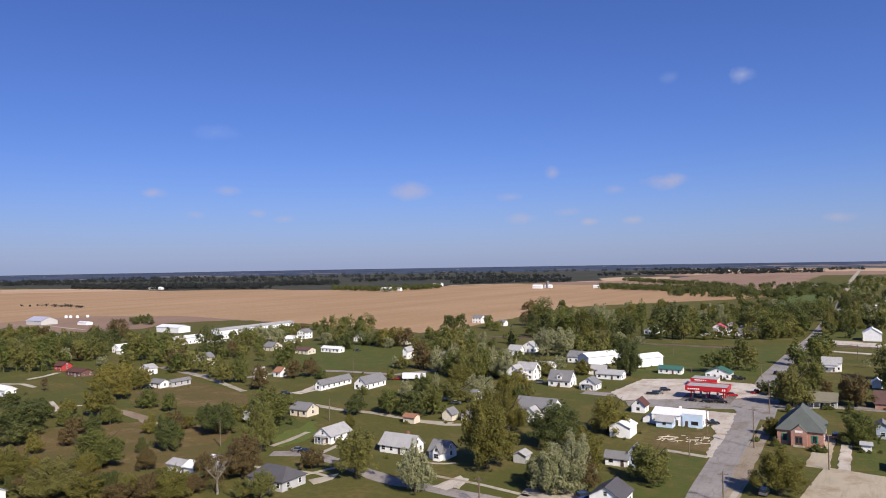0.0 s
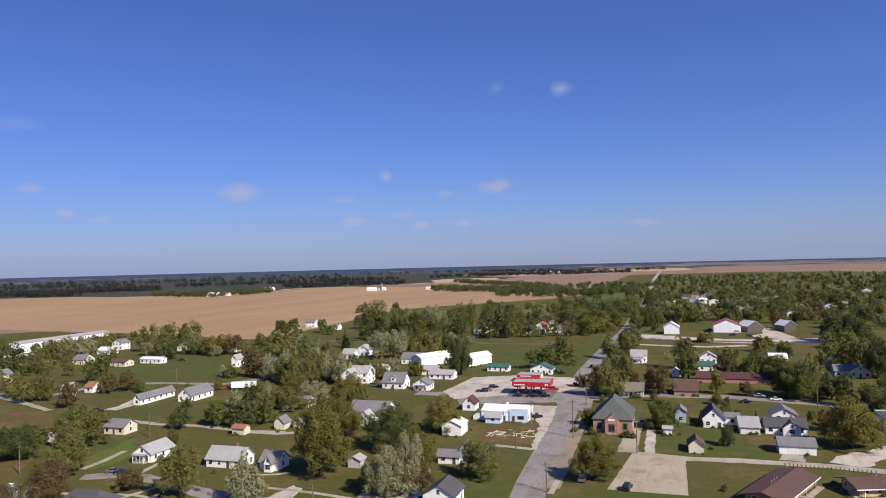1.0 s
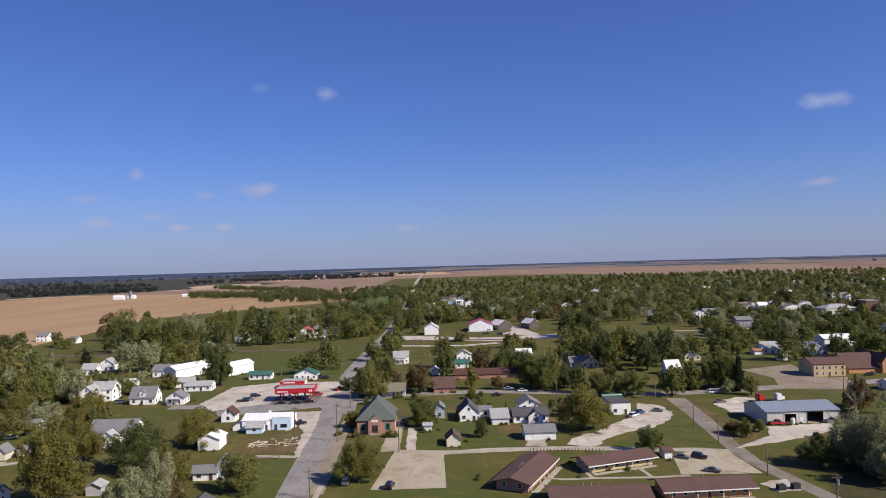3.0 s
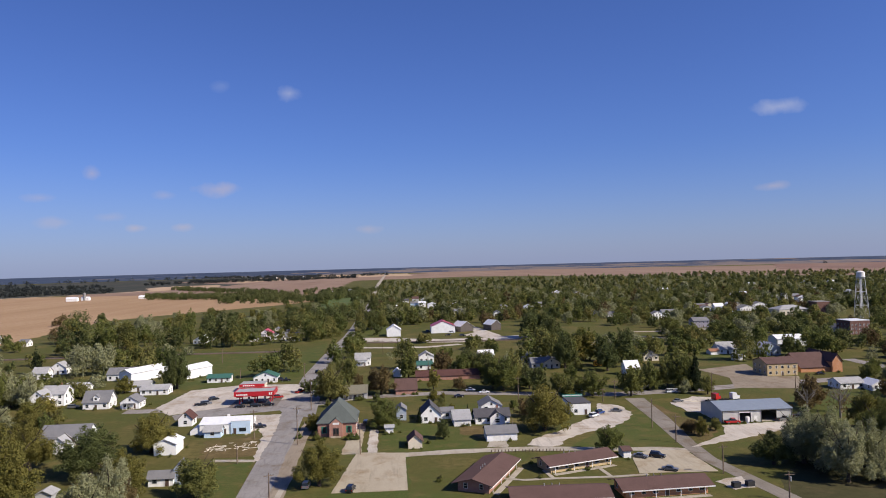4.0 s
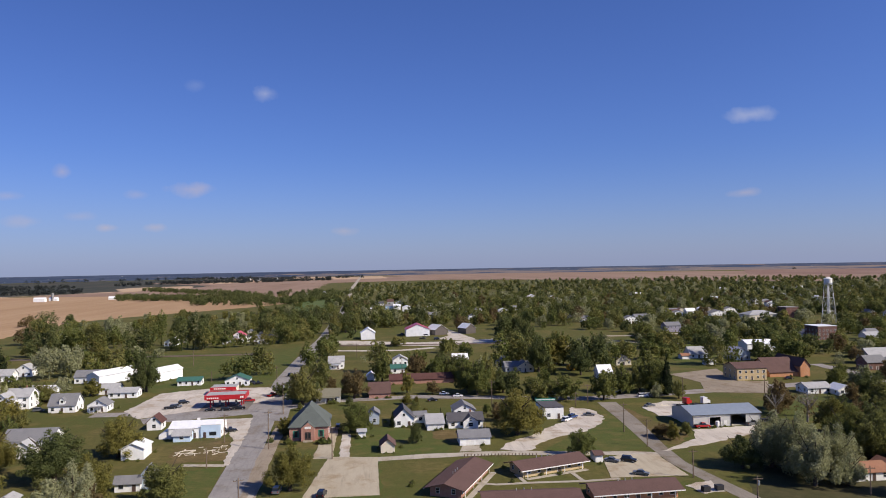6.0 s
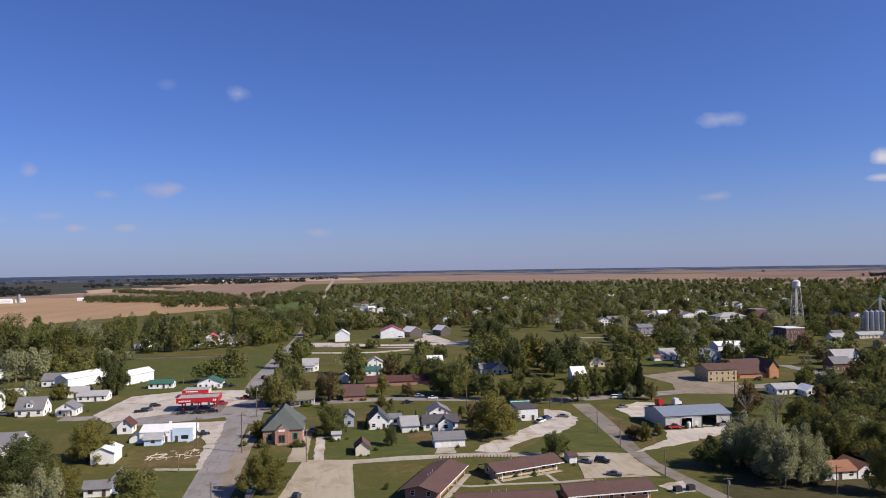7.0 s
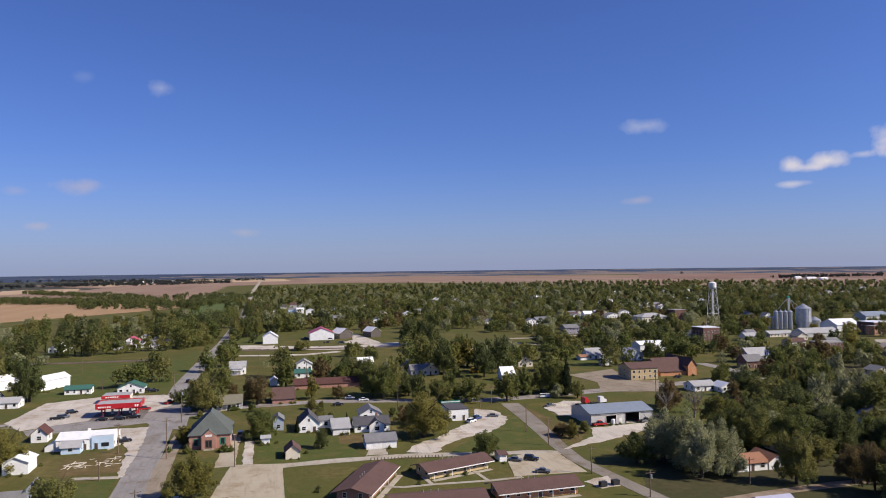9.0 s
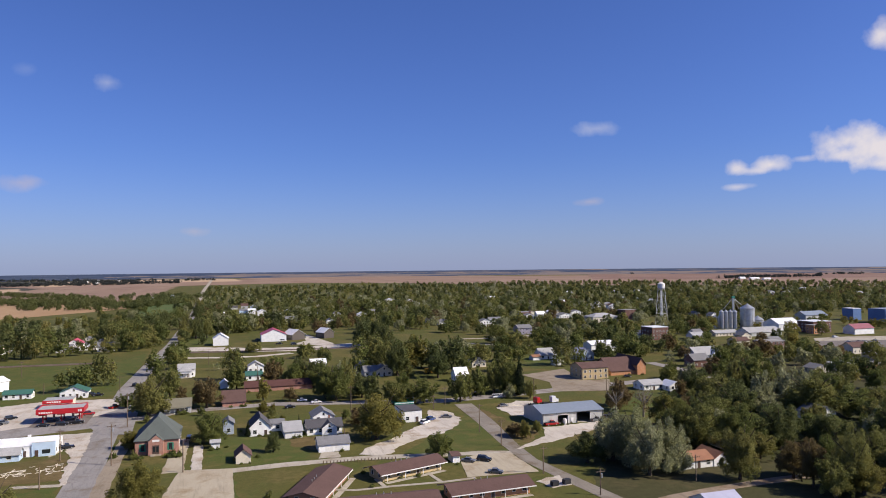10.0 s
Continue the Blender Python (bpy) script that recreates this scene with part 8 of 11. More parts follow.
car(-42.0, 404.4, 75, CAR_BLACK, 'suv', 'dark car on the main road')
car(-36.0, 461.0, 75, CAR_BLACK, 'sedan', 'dark car at the roadside')
car(-84.2, 321.2, 15, CAR_BLACK, 'pickup', 'black pickup on the gravel forecourt')
car(-82.3, 323.5, 15, CAR_SILVER, 'suv', 'silver car on the gravel forecourt')
car(-81.5, 332.7, 30, CAR_BLACK, 'suv', 'black car on the gravel forecourt')
car(-65.7, 313.2, 0, CAR_BLACK, 'sedan', 'dark car beside the pumps')
car(-59.2, 313.3, 0, CAR_BLACK, 'suv', 'dark car beside the pumps')
car(-54.3, 315.0, 0, CAR_BLACK, 'pickup', 'dark pickup beside the pumps')
car(45.7, 582.6, 10, CAR_BLACK, 'pickup', 'dark truck by the barns')
car(56.5, 574.8, 10, CAR_BLACK, 'van', 'dark van by the barns')
car(31.5, 621.1, 0, CAR_BLACK, 'suv', 'dark car by the barn')
car(50.4, 605.0, 0, CAR_WHITE, 'van', 'white van beside the barn')
car(-56.3, 380.0, 10, CAR_BLACK, 'pickup', 'dark pickup by the white house')
car(-10.6, 269.9, 85, CAR_SILVER, 'van', 'grey van in the hall driveway')
car(-212.5, 306.9, 20, CAR_RED, 'pickup', 'dark red truck on the street')
car(-156.9, 173.4, 15, CAR_BLACK, 'sedan', 'dark car parked on the street')
car(-160.3, 173.9, 15, CAR_SILVER, 'sedan', 'grey car parked on the street')
car(-308.6, 395.6, 0, CAR_BLACK, 'pickup', 'dark truck on the grass')
car(-319.1, 428.2, 0, CAR_BLACK, 'suv', 'dark car on the grass')
car(-63.2, 173.0, 60, CAR_BLUE, 'suv', 'blue car beside the white house')
car(-60.0, 172.4, 60, CAR_SILVER, 'sedan', 'pale car beside the white house')
car(-311.4, 237.1, 10, CAR_WHITE, 'van', 'white van by the garage')
car(-310.3, 228.6, 30, CAR_BLACK, 'pickup', 'dark truck by the garage')
car(-234.9, 246.6, 35, CAR_BLACK, 'suv', 'dark car on the gravel drive')
car(-59.3, 381.1, 0, CAR_BLACK, 'van', 'dark van beside the teal-roofed house')
car(-140.7, 327.1, 0, CAR_SILVER, 'suv', 'grey car beside the farmhouse')
car(-153.2, 264.2, 20, CAR_WHITE, 'sedan', 'white car in a back yard')
car(475.0, 453.8, 0, CAR_WHITE, 'van', 'white van on the town street')
car(463.7, 421.4, 10, CAR_SILVER, 'sedan', 'grey car on the town lot')
car(464.7, 412.4, 10, CAR_WHITE, 'suv', 'white car on the town lot')
car(463.7, 404.5, 10, CAR_SILVER, 'suv', 'silver car on the town lot')
car(453.7, 421.4, 80, CAR_WHITE, 'suv', 'white car parked on the town lot')
car(453.5, 417.2, 80, CAR_SILVER, 'sedan', 'silver car parked on the town lot')
car(467.1, 420.0, 80, CAR_WHITE, 'sedan', 'white car parked on the town lot')
car(477.6, 419.9, 80, CAR_SILVER, 'suv', 'grey car parked on the town lot')
car(429.6, 414.9, 80, CAR_BLACK, 'suv', 'dark car parked on the town lot')
car(209.6, 338.0, 0, CAR_BLACK, 'sedan', 'dark car at the school')
car(147.6, 252.5, 0, CAR_BLACK, 'pickup', 'dark truck beside the workshop')
car(139.1, 248.4, 20, CAR_SILVER, 'pickup', 'grey truck beside the workshop')
trailer(-203.0, 307.5, 20)
tractor_unit(138.0, 285.5, 5, CAR_WHITE)
tractor_unit(130.6, 285.5, 25, CAR_RED)
car(119.8, 247.7, 0, CAR_RED, 'pickup', 'red flatbed truck before the workshop')
dumpster(87.3, 180.1, 8)
dumpster(91.2, 180.6, 8)
bollard_row(30.2, 224.2, 52.5, 221.6, 22)
guard_rail(120.5, 310.1, 129.7, 311.0, 7)
school_bus(115.5, 389.5, 4)
upright_tank(125.4, 247.6, 0.75, 2.0)
upright_tank(-870.8, 523.8, 1.9, 2.6)
upright_tank(-864.6, 525.9, 1.9, 2.6)
upright_tank(-855.2, 529.0, 1.9, 2.6)
upright_tank(-851.3, 540.1, 1.9, 2.6)
scrap_timber(-54.1, 246.0, 15, 11, 34, 4)

# ---- poles ----
pole(-32.5, 244.4, 12.8, 20, True, True)
pole(-32.0, 185.8, 7.8, 20, False, True)
pole(-34.2, 301.0, 13.0, 0, True, True)
pole(-49.0, 256.2, 10.0, 0, False, True)
pole(52.3, 298.9, 11.1, 0, False, True)
pole(90.3, 246.8, 10.3, 0, False, True)
pole(90.4, 226.1, 8.9, 0, False, True)
pole(89.7, 192.1, 7.9, 0, False, True)
pole(95.2, 169.1, 6.9, 0, True, True)
pole(86.8, 293.2, 6.0, 0, False, True)
pole(93.9, 299.3, 8.1, 0, False, True)
pole(-10.9, 228.8, 9.8, 0, False, False)
pole(134.0, 293.8, 10.5, 0, False, True)
pole(19.4, 394.9, 10.3, 0, False, True)
pole(-6.4, 475.0, 9.4, 0, False, True)
pole(177.8, 305.7, 9.7, 0, False, True)
pole(-85.2, 157.9, 6.6, 0, False, True)
pole(-84.2, 156.0, 7.0, 0, False, True)
pole(-249.1, 315.5, 8.8, 0, False, True)
pole(-180.7, 213.8, 8.7, 0, False, True)
pole(-48.2, 224.8, 6.2, 0, False, False)
pole(-107.6, 461.9, 9.2, 0, False, True)
pole(-47.9, 392.4, 7.5, 0, False, True)
pole(126.4, 170.9, 7.4, 0, False, True)
pole(-188.5, 166.6, 8.5, 0, False, True)
pole(40.2, 244.0, 6.0, 0, False, False)
pole(-82.0, 392.8, 6.0, 0, False, False)

# ---- street trees ----
far_tree('oak', -479.5, 260.3, 11.2, 9.0)
far_tree('oak', -468.7, 340.4, 9.1, 7.1)
far_tree('oak', -494.6, 255.6, 9.4, 9.4)
far_tree('oak', -523.4, 368.7, 11.4, 10.7)
far_tree('oak', -551.9, 428.2, 7.1, 6.5)
far_tree('oak', -395.8, 277.5, 11.0, 10.0)
far_tree('oak', -429.8, 339.3, 8.9, 8.6)
far_tree('silver', -371.8, 295.2, 9.3, 9.9)
far_tree('silver', -526.5, 281.3, 11.0, 9.0)
far_tree('brown', -447.6, 277.6, 10.7, 8.8)
far_tree('oak', -434.7, 348.8, 12.2, 10.4)
far_tree('dark', -455.1, 290.0, 9.2, 8.9)
far_tree('oak', -453.7, 298.4, 10.7, 9.1)
far_tree('dark', -570.3, 395.9, 7.9, 8.2)
far_tree('brown', -624.7, 399.9, 7.2, 7.1)
far_tree('oak', -509.0, 341.9, 7.9, 7.2)
far_tree('brown', -454.5, 331.5, 11.7, 9.3)
far_tree('silver', -454.1, 271.6, 8.9, 9.5)
far_tree('silver', -413.1, 271.6, 7.0, 7.1)
far_tree('oak', -589.6, 381.5, 11.3, 8.8)
far_tree('oak', -532.2, 339.3, 10.0, 10.8)
far_tree('brown', -622.9, 353.5, 10.2, 10.7)
tree('maple', -211.2, 167.8, 5.8, 4.3, 2)
tree('gold', -261.3, 176.4, 6.3, 5.5, 1)
tree('gold', -226.4, 167.5, 7.8, 6.7, 1)
tree('dark', -242.4, 155.8, 9.4, 8.0, 1)
tree('maple', -253.9, 197.3, 9.5, 7.3, 1)
far_tree('brown', -354.7, 201.8, 7.0, 5.3)
tree('gold', -285.1, 171.7, 8.1, 8.9, 1)
tree('maple', -269.3, 198.0, 9.9, 10.8, 1)
tree('maple', -266.1, 159.6, 8.1, 7.1, 1)
tree('brown', -221.0, 174.3, 9.3, 9.7, 1)
tree('brown', -289.0, 193.4, 6.5, 5.9, 1)
tree('maple', -226.8, 174.0, 7.1, 5.0, 1)
tree('maple', -253.7, 170.0, 9.6, 9.6, 1)
tree('maple', -262.1, 162.5, 5.7, 4.9, 1)
tree('gold', -212.9, 118.3, 6.3, 6.0, 2)
tree('brown', -181.9, 115.5, 6.7, 6.2, 2)
tree('brown', -186.4, 136.5, 8.1, 7.2, 2)
tree('gold', -236.2, 131.0, 8.5, 7.2, 1)
tree('oak', -222.1, 144.6, 7.8, 7.3, 2)
tree('dark', -179.1, 121.2, 5.9, 5.6, 2)
tree('dark', -177.5, 117.3, 6.4, 6.6, 2)
tree('dark', -204.9, 148.4, 6.3, 4.5, 2)
tree('gold', -197.2, 124.3, 8.4, 8.2, 2)
tree('oak', -169.7, 118.1, 7.5, 5.7, 2)
tree('gold', -199.7, 109.9, 7.1, 5.8, 2)
tree('dark', -201.9, 105.4, 5.0, 4.3, 2)
far_tree('oak', -441.8, 410.7, 7.3, 5.6)
far_tree('oak', -404.0, 354.7, 6.9, 7.5)
far_tree('oak', -391.0, 362.0, 6.8, 5.2)
far_tree('maple', -349.9, 327.3, 5.7, 5.5)
far_tree('maple', -327.5, 347.7, 9.5, 7.0)
far_tree('maple', -361.5, 323.1, 9.4, 8.6)
far_tree('oak', -408.2, 401.8, 6.7, 6.9)
far_tree('brown', -393.9, 348.2, 6.8, 6.2)
far_tree('maple', -370.8, 363.4, 8.4, 6.5)
tree('oak', -136.8, 134.2, 8.0, 8.6, 2)
tree('brown', -142.7, 160.7, 7.9, 8.5, 2)
tree('oak', -142.6, 132.5, 5.1, 5.6, 2)
far_tree('oak', -223.3, 403.0, 9.7, 7.8)
far_tree('dark', -322.7, 399.0, 12.3, 12.2)
far_tree('silver', -271.2, 482.7, 11.4, 11.3)
far_tree('dark', -229.5, 447.2, 7.5, 7.0)
far_tree('oak', -233.2, 479.5, 9.3, 7.4)
far_tree('oak', -236.3, 416.5, 11.4, 8.4)
far_tree('maple', -304.8, 485.1, 10.6, 9.0)
far_tree('oak', -270.2, 411.3, 10.8, 11.1)
far_tree('oak', -293.4, 479.7, 9.4, 7.9)
far_tree('maple', -282.1, 469.7, 8.1, 7.2)
far_tree('maple', -245.0, 391.7, 11.8, 10.7)
far_tree('dark', -297.9, 533.0, 8.8, 9.4)
far_tree('silver', -299.0, 419.9, 8.6, 8.3)
far_tree('silver', -354.2, 416.9, 11.1, 9.5)
tree('oak', -180.9, 285.4, 8.5, 6.2, 1)
tree('silver', -183.3, 297.0, 7.8, 5.6, 1)
tree('oak', -167.3, 280.4, 8.0, 5.8, 1)
tree('maple', -164.0, 307.4, 6.6, 6.1, 1)
tree('maple', -184.3, 284.6, 6.1, 5.0, 1)
tree('oak', -174.2, 239.9, 6.4, 4.7, 1)
tree('maple', -127.6, 273.9, 9.7, 8.2, 1)
tree('gold', -175.0, 248.1, 5.8, 5.6, 1)
tree('oak', -167.6, 267.1, 7.8, 7.9, 1)
tree('oak', -131.7, 292.3, 7.3, 7.1, 1)
tree('silver', -181.4, 267.9, 8.8, 7.6, 1)
far_tree('maple', -201.8, 573.8, 8.1, 7.9)
far_tree('maple', -234.6, 599.9, 10.3, 8.8)
far_tree('dark', -186.8, 728.7, 10.2, 7.9)
far_tree('dark', -318.2, 772.7, 7.5, 6.0)
far_tree('maple', -243.5, 595.7, 9.6, 9.9)
far_tree('olive', -142.1, 786.4, 11.3, 10.2)
far_tree('silver', -192.8, 824.2, 12.0, 11.3)
far_tree('silver', -63.5, 759.2, 8.5, 9.1)
far_tree('dark', -177.2, 687.9, 9.9, 9.2)
far_tree('olive', -239.4, 611.1, 7.9, 7.7)
far_tree('maple', -196.8, 662.2, 10.2, 9.7)
far_tree('silver', -260.4, 676.6, 10.3, 7.5)
far_tree('maple', -69.8, 738.7, 9.3, 9.9)
far_tree('olive', -237.2, 784.4, 9.8, 8.3)
far_tree('olive', -88.2, 871.4, 9.6, 7.4)
far_tree('maple', -107.0, 937.5, 13.0, 9.9)
far_tree('dark', -268.6, 600.2, 9.3, 7.2)
far_tree('maple', -85.9, 888.5, 10.6, 9.2)
far_tree('maple', -165.4, 798.5, 7.9, 5.8)
far_tree('dark', -105.7, 731.7, 8.2, 8.9)
far_tree('maple', -280.7, 721.4, 10.7, 10.6)
far_tree('maple', -231.1, 746.0, 11.1, 10.0)
far_tree('silver', -99.7, 935.8, 12.9, 13.0)
far_tree('oak', -278.1, 741.6, 9.8, 7.4)
far_tree('maple', -146.2, 727.4, 10.1, 7.7)
far_tree('silver', -250.1, 619.6, 11.1, 11.0)
far_tree('maple', -106.6, 674.3, 10.1, 8.6)
far_tree('oak', -228.9, 888.9, 7.6, 5.7)
far_tree('silver', -213.7, 726.9, 7.9, 8.6)
far_tree('silver', -157.8, 658.3, 8.5, 6.7)
far_tree('maple', -200.5, 700.8, 8.5, 6.9)
far_tree('oak', -65.5, 681.9, 12.7, 13.9)
far_tree('olive', -170.1, 891.6, 9.8, 9.7)
far_tree('maple', -85.5, 742.4, 11.0, 11.9)
far_tree('silver', -161.8, 879.5, 10.2, 8.6)
far_tree('olive', -94.3, 812.5, 9.0, 8.5)
far_tree('silver', -153.9, 664.0, 9.4, 9.1)
far_tree('maple', -98.6, 828.3, 7.7, 7.7)
far_tree('maple', -47.7, 678.8, 11.0, 11.3)
far_tree('olive', -201.8, 608.6, 8.9, 9.8)
far_tree('silver', -169.1, 466.9, 7.0, 7.3)
far_tree('maple', -173.7, 449.7, 9.3, 7.7)
far_tree('maple', -135.7, 426.2, 7.1, 7.7)
far_tree('maple', -184.3, 498.6, 6.6, 4.9)
far_tree('silver', -141.9, 509.1, 7.4, 7.5)
far_tree('silver', -154.7, 505.2, 10.5, 8.8)
tree('brown', 57.2, 348.9, 8.5, 6.5, 1)
far_tree('oak', 54.5, 487.4, 9.8, 9.8)
far_tree('maple', 66.0, 470.3, 9.0, 9.8)
far_tree('oak', 65.3, 493.0, 5.6, 4.2)
far_tree('brown', 42.4, 406.0, 8.5, 7.0)
far_tree('maple', 25.7, 458.8, 7.4, 5.3)
far_tree('maple', 87.5, 451.5, 7.1, 7.8)
far_tree('dark', 31.5, 446.4, 8.3, 6.4)
far_tree('maple', 32.7, 440.3, 8.5, 9.2)
far_tree('dark', 63.5, 399.7, 7.1, 6.2)
far_tree('oak', 59.9, 494.5, 9.5, 7.6)
far_tree('maple', 123.0, 409.4, 11.5, 10.2)
far_tree('maple', 222.8, 553.4, 10.9, 9.7)
far_tree('olive', 239.1, 617.0, 8.2, 6.1)
far_tree('oak', 155.0, 379.3, 9.8, 8.4)
far_tree('maple', 136.2, 388.9, 7.5, 5.3)
far_tree('olive', 145.1, 703.2, 11.2, 10.6)
far_tree('silver', 136.7, 449.8, 11.1, 10.0)
far_tree('oak', 189.5, 718.0, 7.1, 6.8)
far_tree('olive', 147.8, 551.4, 8.2, 5.9)
far_tree('dark', 139.0, 640.3, 8.2, 5.9)
far_tree('maple', 160.6, 638.5, 7.0, 7.1)
far_tree('maple', 171.0, 450.0, 8.7, 7.4)
tree('dark', 63.6, 339.5, 11.7, 11.0, 1)
far_tree('dark', 114.6, 474.9, 11.1, 10.6)
far_tree('maple', 123.5, 615.3, 9.0, 6.3)
far_tree('maple', 139.8, 515.7, 7.0, 5.2)
far_tree('maple', 239.9, 687.3, 8.6, 8.1)
far_tree('maple', 180.4, 422.7, 9.7, 10.1)
far_tree('silver', 172.3, 499.2, 7.8, 7.4)
tree('dark', 136.1, 322.4, 9.8, 8.5, 1)
far_tree('oak', 93.3, 432.7, 8.0, 8.0)
tree('maple', 86.3, 344.3, 9.8, 8.0, 1)
tree('silver', 127.2, 305.4, 7.3, 6.5, 1)
far_tree('maple', 154.0, 385.5, 8.1, 8.7)
far_tree('silver', 131.8, 618.6, 9.0, 7.5)
tree('dark', 63.1, 329.8, 10.3, 11.2, 1)
far_tree('maple', 217.3, 640.7, 7.0, 5.8)
far_tree('silver', 272.6, 620.6, 9.5, 9.5)
far_tree('dark', 222.3, 595.3, 11.7, 9.8)
tree('oak', 125.6, 328.2, 9.6, 9.2, 1)
tree('maple', 152.3, 363.3, 9.0, 8.0, 1)
tree('oak', 99.3, 378.6, 7.7, 5.9, 1)
far_tree('silver', 156.6, 444.3, 11.3, 9.4)
far_tree('maple', 97.9, 391.5, 10.8, 10.9)
far_tree('dark', 194.3, 700.7, 13.9, 10.5)
far_tree('dark', 462.6, 842.6, 9.1, 8.7)
far_tree('maple', 73.3, 826.5, 15.0, 14.5)
far_tree('silver', 535.8, 1002.7, 9.5, 10.2)
far_tree('silver', 230.0, 567.4, 13.0, 13.6)
far_tree('maple', 47.0, 737.6, 9.5, 7.3)
far_tree('silver', 7.4, 798.8, 13.9, 12.3)
far_tree('maple', 253.6, 1170.4, 14.3, 15.5)
far_tree('brown', 332.3, 812.6, 11.7, 11.4)
far_tree('silver', 161.4, 978.9, 11.5, 9.8)
far_tree('dark', 191.2, 773.7, 10.7, 9.3)
far_tree('silver', 6.1, 1038.8, 12.2, 11.0)
far_tree('oak', 408.6, 1044.5, 12.4, 9.7)
far_tree('maple', 181.6, 687.4, 15.2, 12.1)
far_tree('maple', 203.6, 751.9, 10.4, 10.5)
far_tree('oak', 577.1, 989.8, 11.0, 11.1)
far_tree('dark', 51.5, 691.8, 12.7, 10.1)
far_tree('oak', 331.9, 526.9, 12.7, 9.0)
far_tree('brown', 352.1, 715.2, 12.6, 10.6)
far_tree('maple', 336.7, 557.2, 10.3, 8.4)
far_tree('dark', -16.0, 999.5, 15.3, 14.6)
far_tree('brown', 390.6, 892.1, 11.1, 8.9)
far_tree('maple', -61.3, 1378.3, 13.1, 10.6)
far_tree('silver', 101.5, 864.7, 16.1, 14.9)
far_tree('silver', 269.2, 1082.3, 12.0, 9.4)
far_tree('dark', 318.1, 558.2, 12.9, 13.1)
far_tree('maple', 314.5, 632.3, 10.5, 8.4)
far_tree('silver', 304.4, 714.3, 13.5, 10.2)
far_tree('oak', 244.1, 671.9, 13.3, 9.7)
far_tree('oak', 123.9, 714.3, 10.1, 7.4)
far_tree('dark', 172.6, 1042.8, 14.0, 13.3)
far_tree('maple', 240.3, 1180.1, 12.6, 11.0)
far_tree('dark', -7.4, 812.1, 12.4, 13.0)
far_tree('maple', 592.2, 978.5, 11.7, 9.5)
far_tree('brown', 359.3, 842.7, 12.8, 9.7)
far_tree('brown', 144.7, 804.1, 11.9, 10.7)
far_tree('maple', 104.4, 847.2, 15.2, 15.7)
far_tree('dark', 160.5, 694.4, 14.8, 13.4)
far_tree('oak', 132.2, 689.9, 11.4, 10.3)
far_tree('maple', 366.4, 944.6, 12.5, 12.8)
far_tree('brown', 152.2, 1214.1, 14.8, 12.1)
far_tree('oak', 294.2, 808.4, 15.3, 16.2)
far_tree('maple', 55.4, 1027.2, 9.3, 9.0)
far_tree('dark', 373.1, 757.4, 13.5, 10.9)
far_tree('brown', 86.7, 642.9, 15.3, 14.7)
far_tree('maple', 403.1, 777.5, 14.4, 11.8)
far_tree('maple', 433.4, 795.2, 15.3, 15.3)
far_tree('maple', 46.3, 728.9, 11.2, 8.7)
far_tree('oak', 338.3, 698.0, 9.3, 9.9)
far_tree('dark', 247.8, 620.5, 12.7, 12.1)
far_tree('dark', 126.4, 647.4, 15.2, 16.1)
far_tree('maple', 376.8, 847.2, 15.7, 14.1)
far_tree('silver', 223.9, 1097.5, 15.1, 15.4)
far_tree('maple', 169.1, 734.8, 14.5, 15.0)
far_tree('maple', 188.3, 983.8, 12.1, 12.4)
far_tree('silver', -45.2, 1088.5, 9.9, 9.7)
far_tree('dark', 358.9, 609.7, 13.7, 14.3)
far_tree('dark', 255.6, 710.9, 14.8, 14.1)
far_tree('maple', 358.5, 757.2, 13.0, 10.7)
far_tree('maple', 157.2, 715.6, 11.5, 8.3)
far_tree('dark', 270.6, 566.4, 11.7, 9.6)
far_tree('oak', 189.2, 669.6, 15.0, 15.0)
far_tree('oak', 230.4, 640.6, 15.4, 15.8)
far_tree('silver', 99.2, 901.1, 13.5, 10.1)
far_tree('dark', 314.7, 766.7, 11.1, 9.3)
far_tree('maple', 27.0, 802.5, 12.6, 10.7)
far_tree('dark', 115.6, 595.4, 11.5, 10.3)
far_tree('silver', 0.6, 792.1, 15.5, 16.6)
far_tree('brown', 130.2, 725.2, 11.9, 10.8)
far_tree('maple', 199.9, 624.2, 12.9, 13.5)
far_tree('dark', 278.0, 546.6, 13.9, 10.7)
far_tree('oak', 131.0, 1198.6, 14.0, 10.9)
far_tree('maple', 233.0, 857.4, 14.2, 14.2)
far_tree('maple', 264.8, 596.8, 11.5, 9.9)
far_tree('oak', -21.3, 678.0, 14.7, 12.6)
far_tree('oak', 508.1, 882.3, 15.1, 13.1)
far_tree('dark', 66.6, 889.1, 15.0, 11.4)
far_tree('maple', 32.3, 995.5, 10.2, 7.7)
far_tree('maple', 249.3, 753.2, 11.3, 8.3)
far_tree('silver', 55.5, 1057.2, 15.3, 16.2)
far_tree('maple', 311.9, 603.7, 10.0, 7.8)
far_tree('dark', 210.5, 637.3, 11.0, 10.0)
far_tree('maple', 20.7, 788.2, 10.4, 10.8)
far_tree('dark', 520.1, 968.2, 11.3, 12.3)
far_tree('silver', 228.1, 735.0, 15.1, 16.0)
far_tree('maple', 270.4, 1190.5, 12.7, 11.0)
far_tree('oak', -22.5, 717.3, 12.9, 12.2)
far_tree('silver', 91.3, 888.7, 14.8, 14.8)
far_tree('oak', 5.5, 761.6, 9.4, 7.7)
far_tree('dark', 348.2, 811.7, 13.8, 14.2)
far_tree('silver', 545.9, 870.5, 13.4, 10.1)
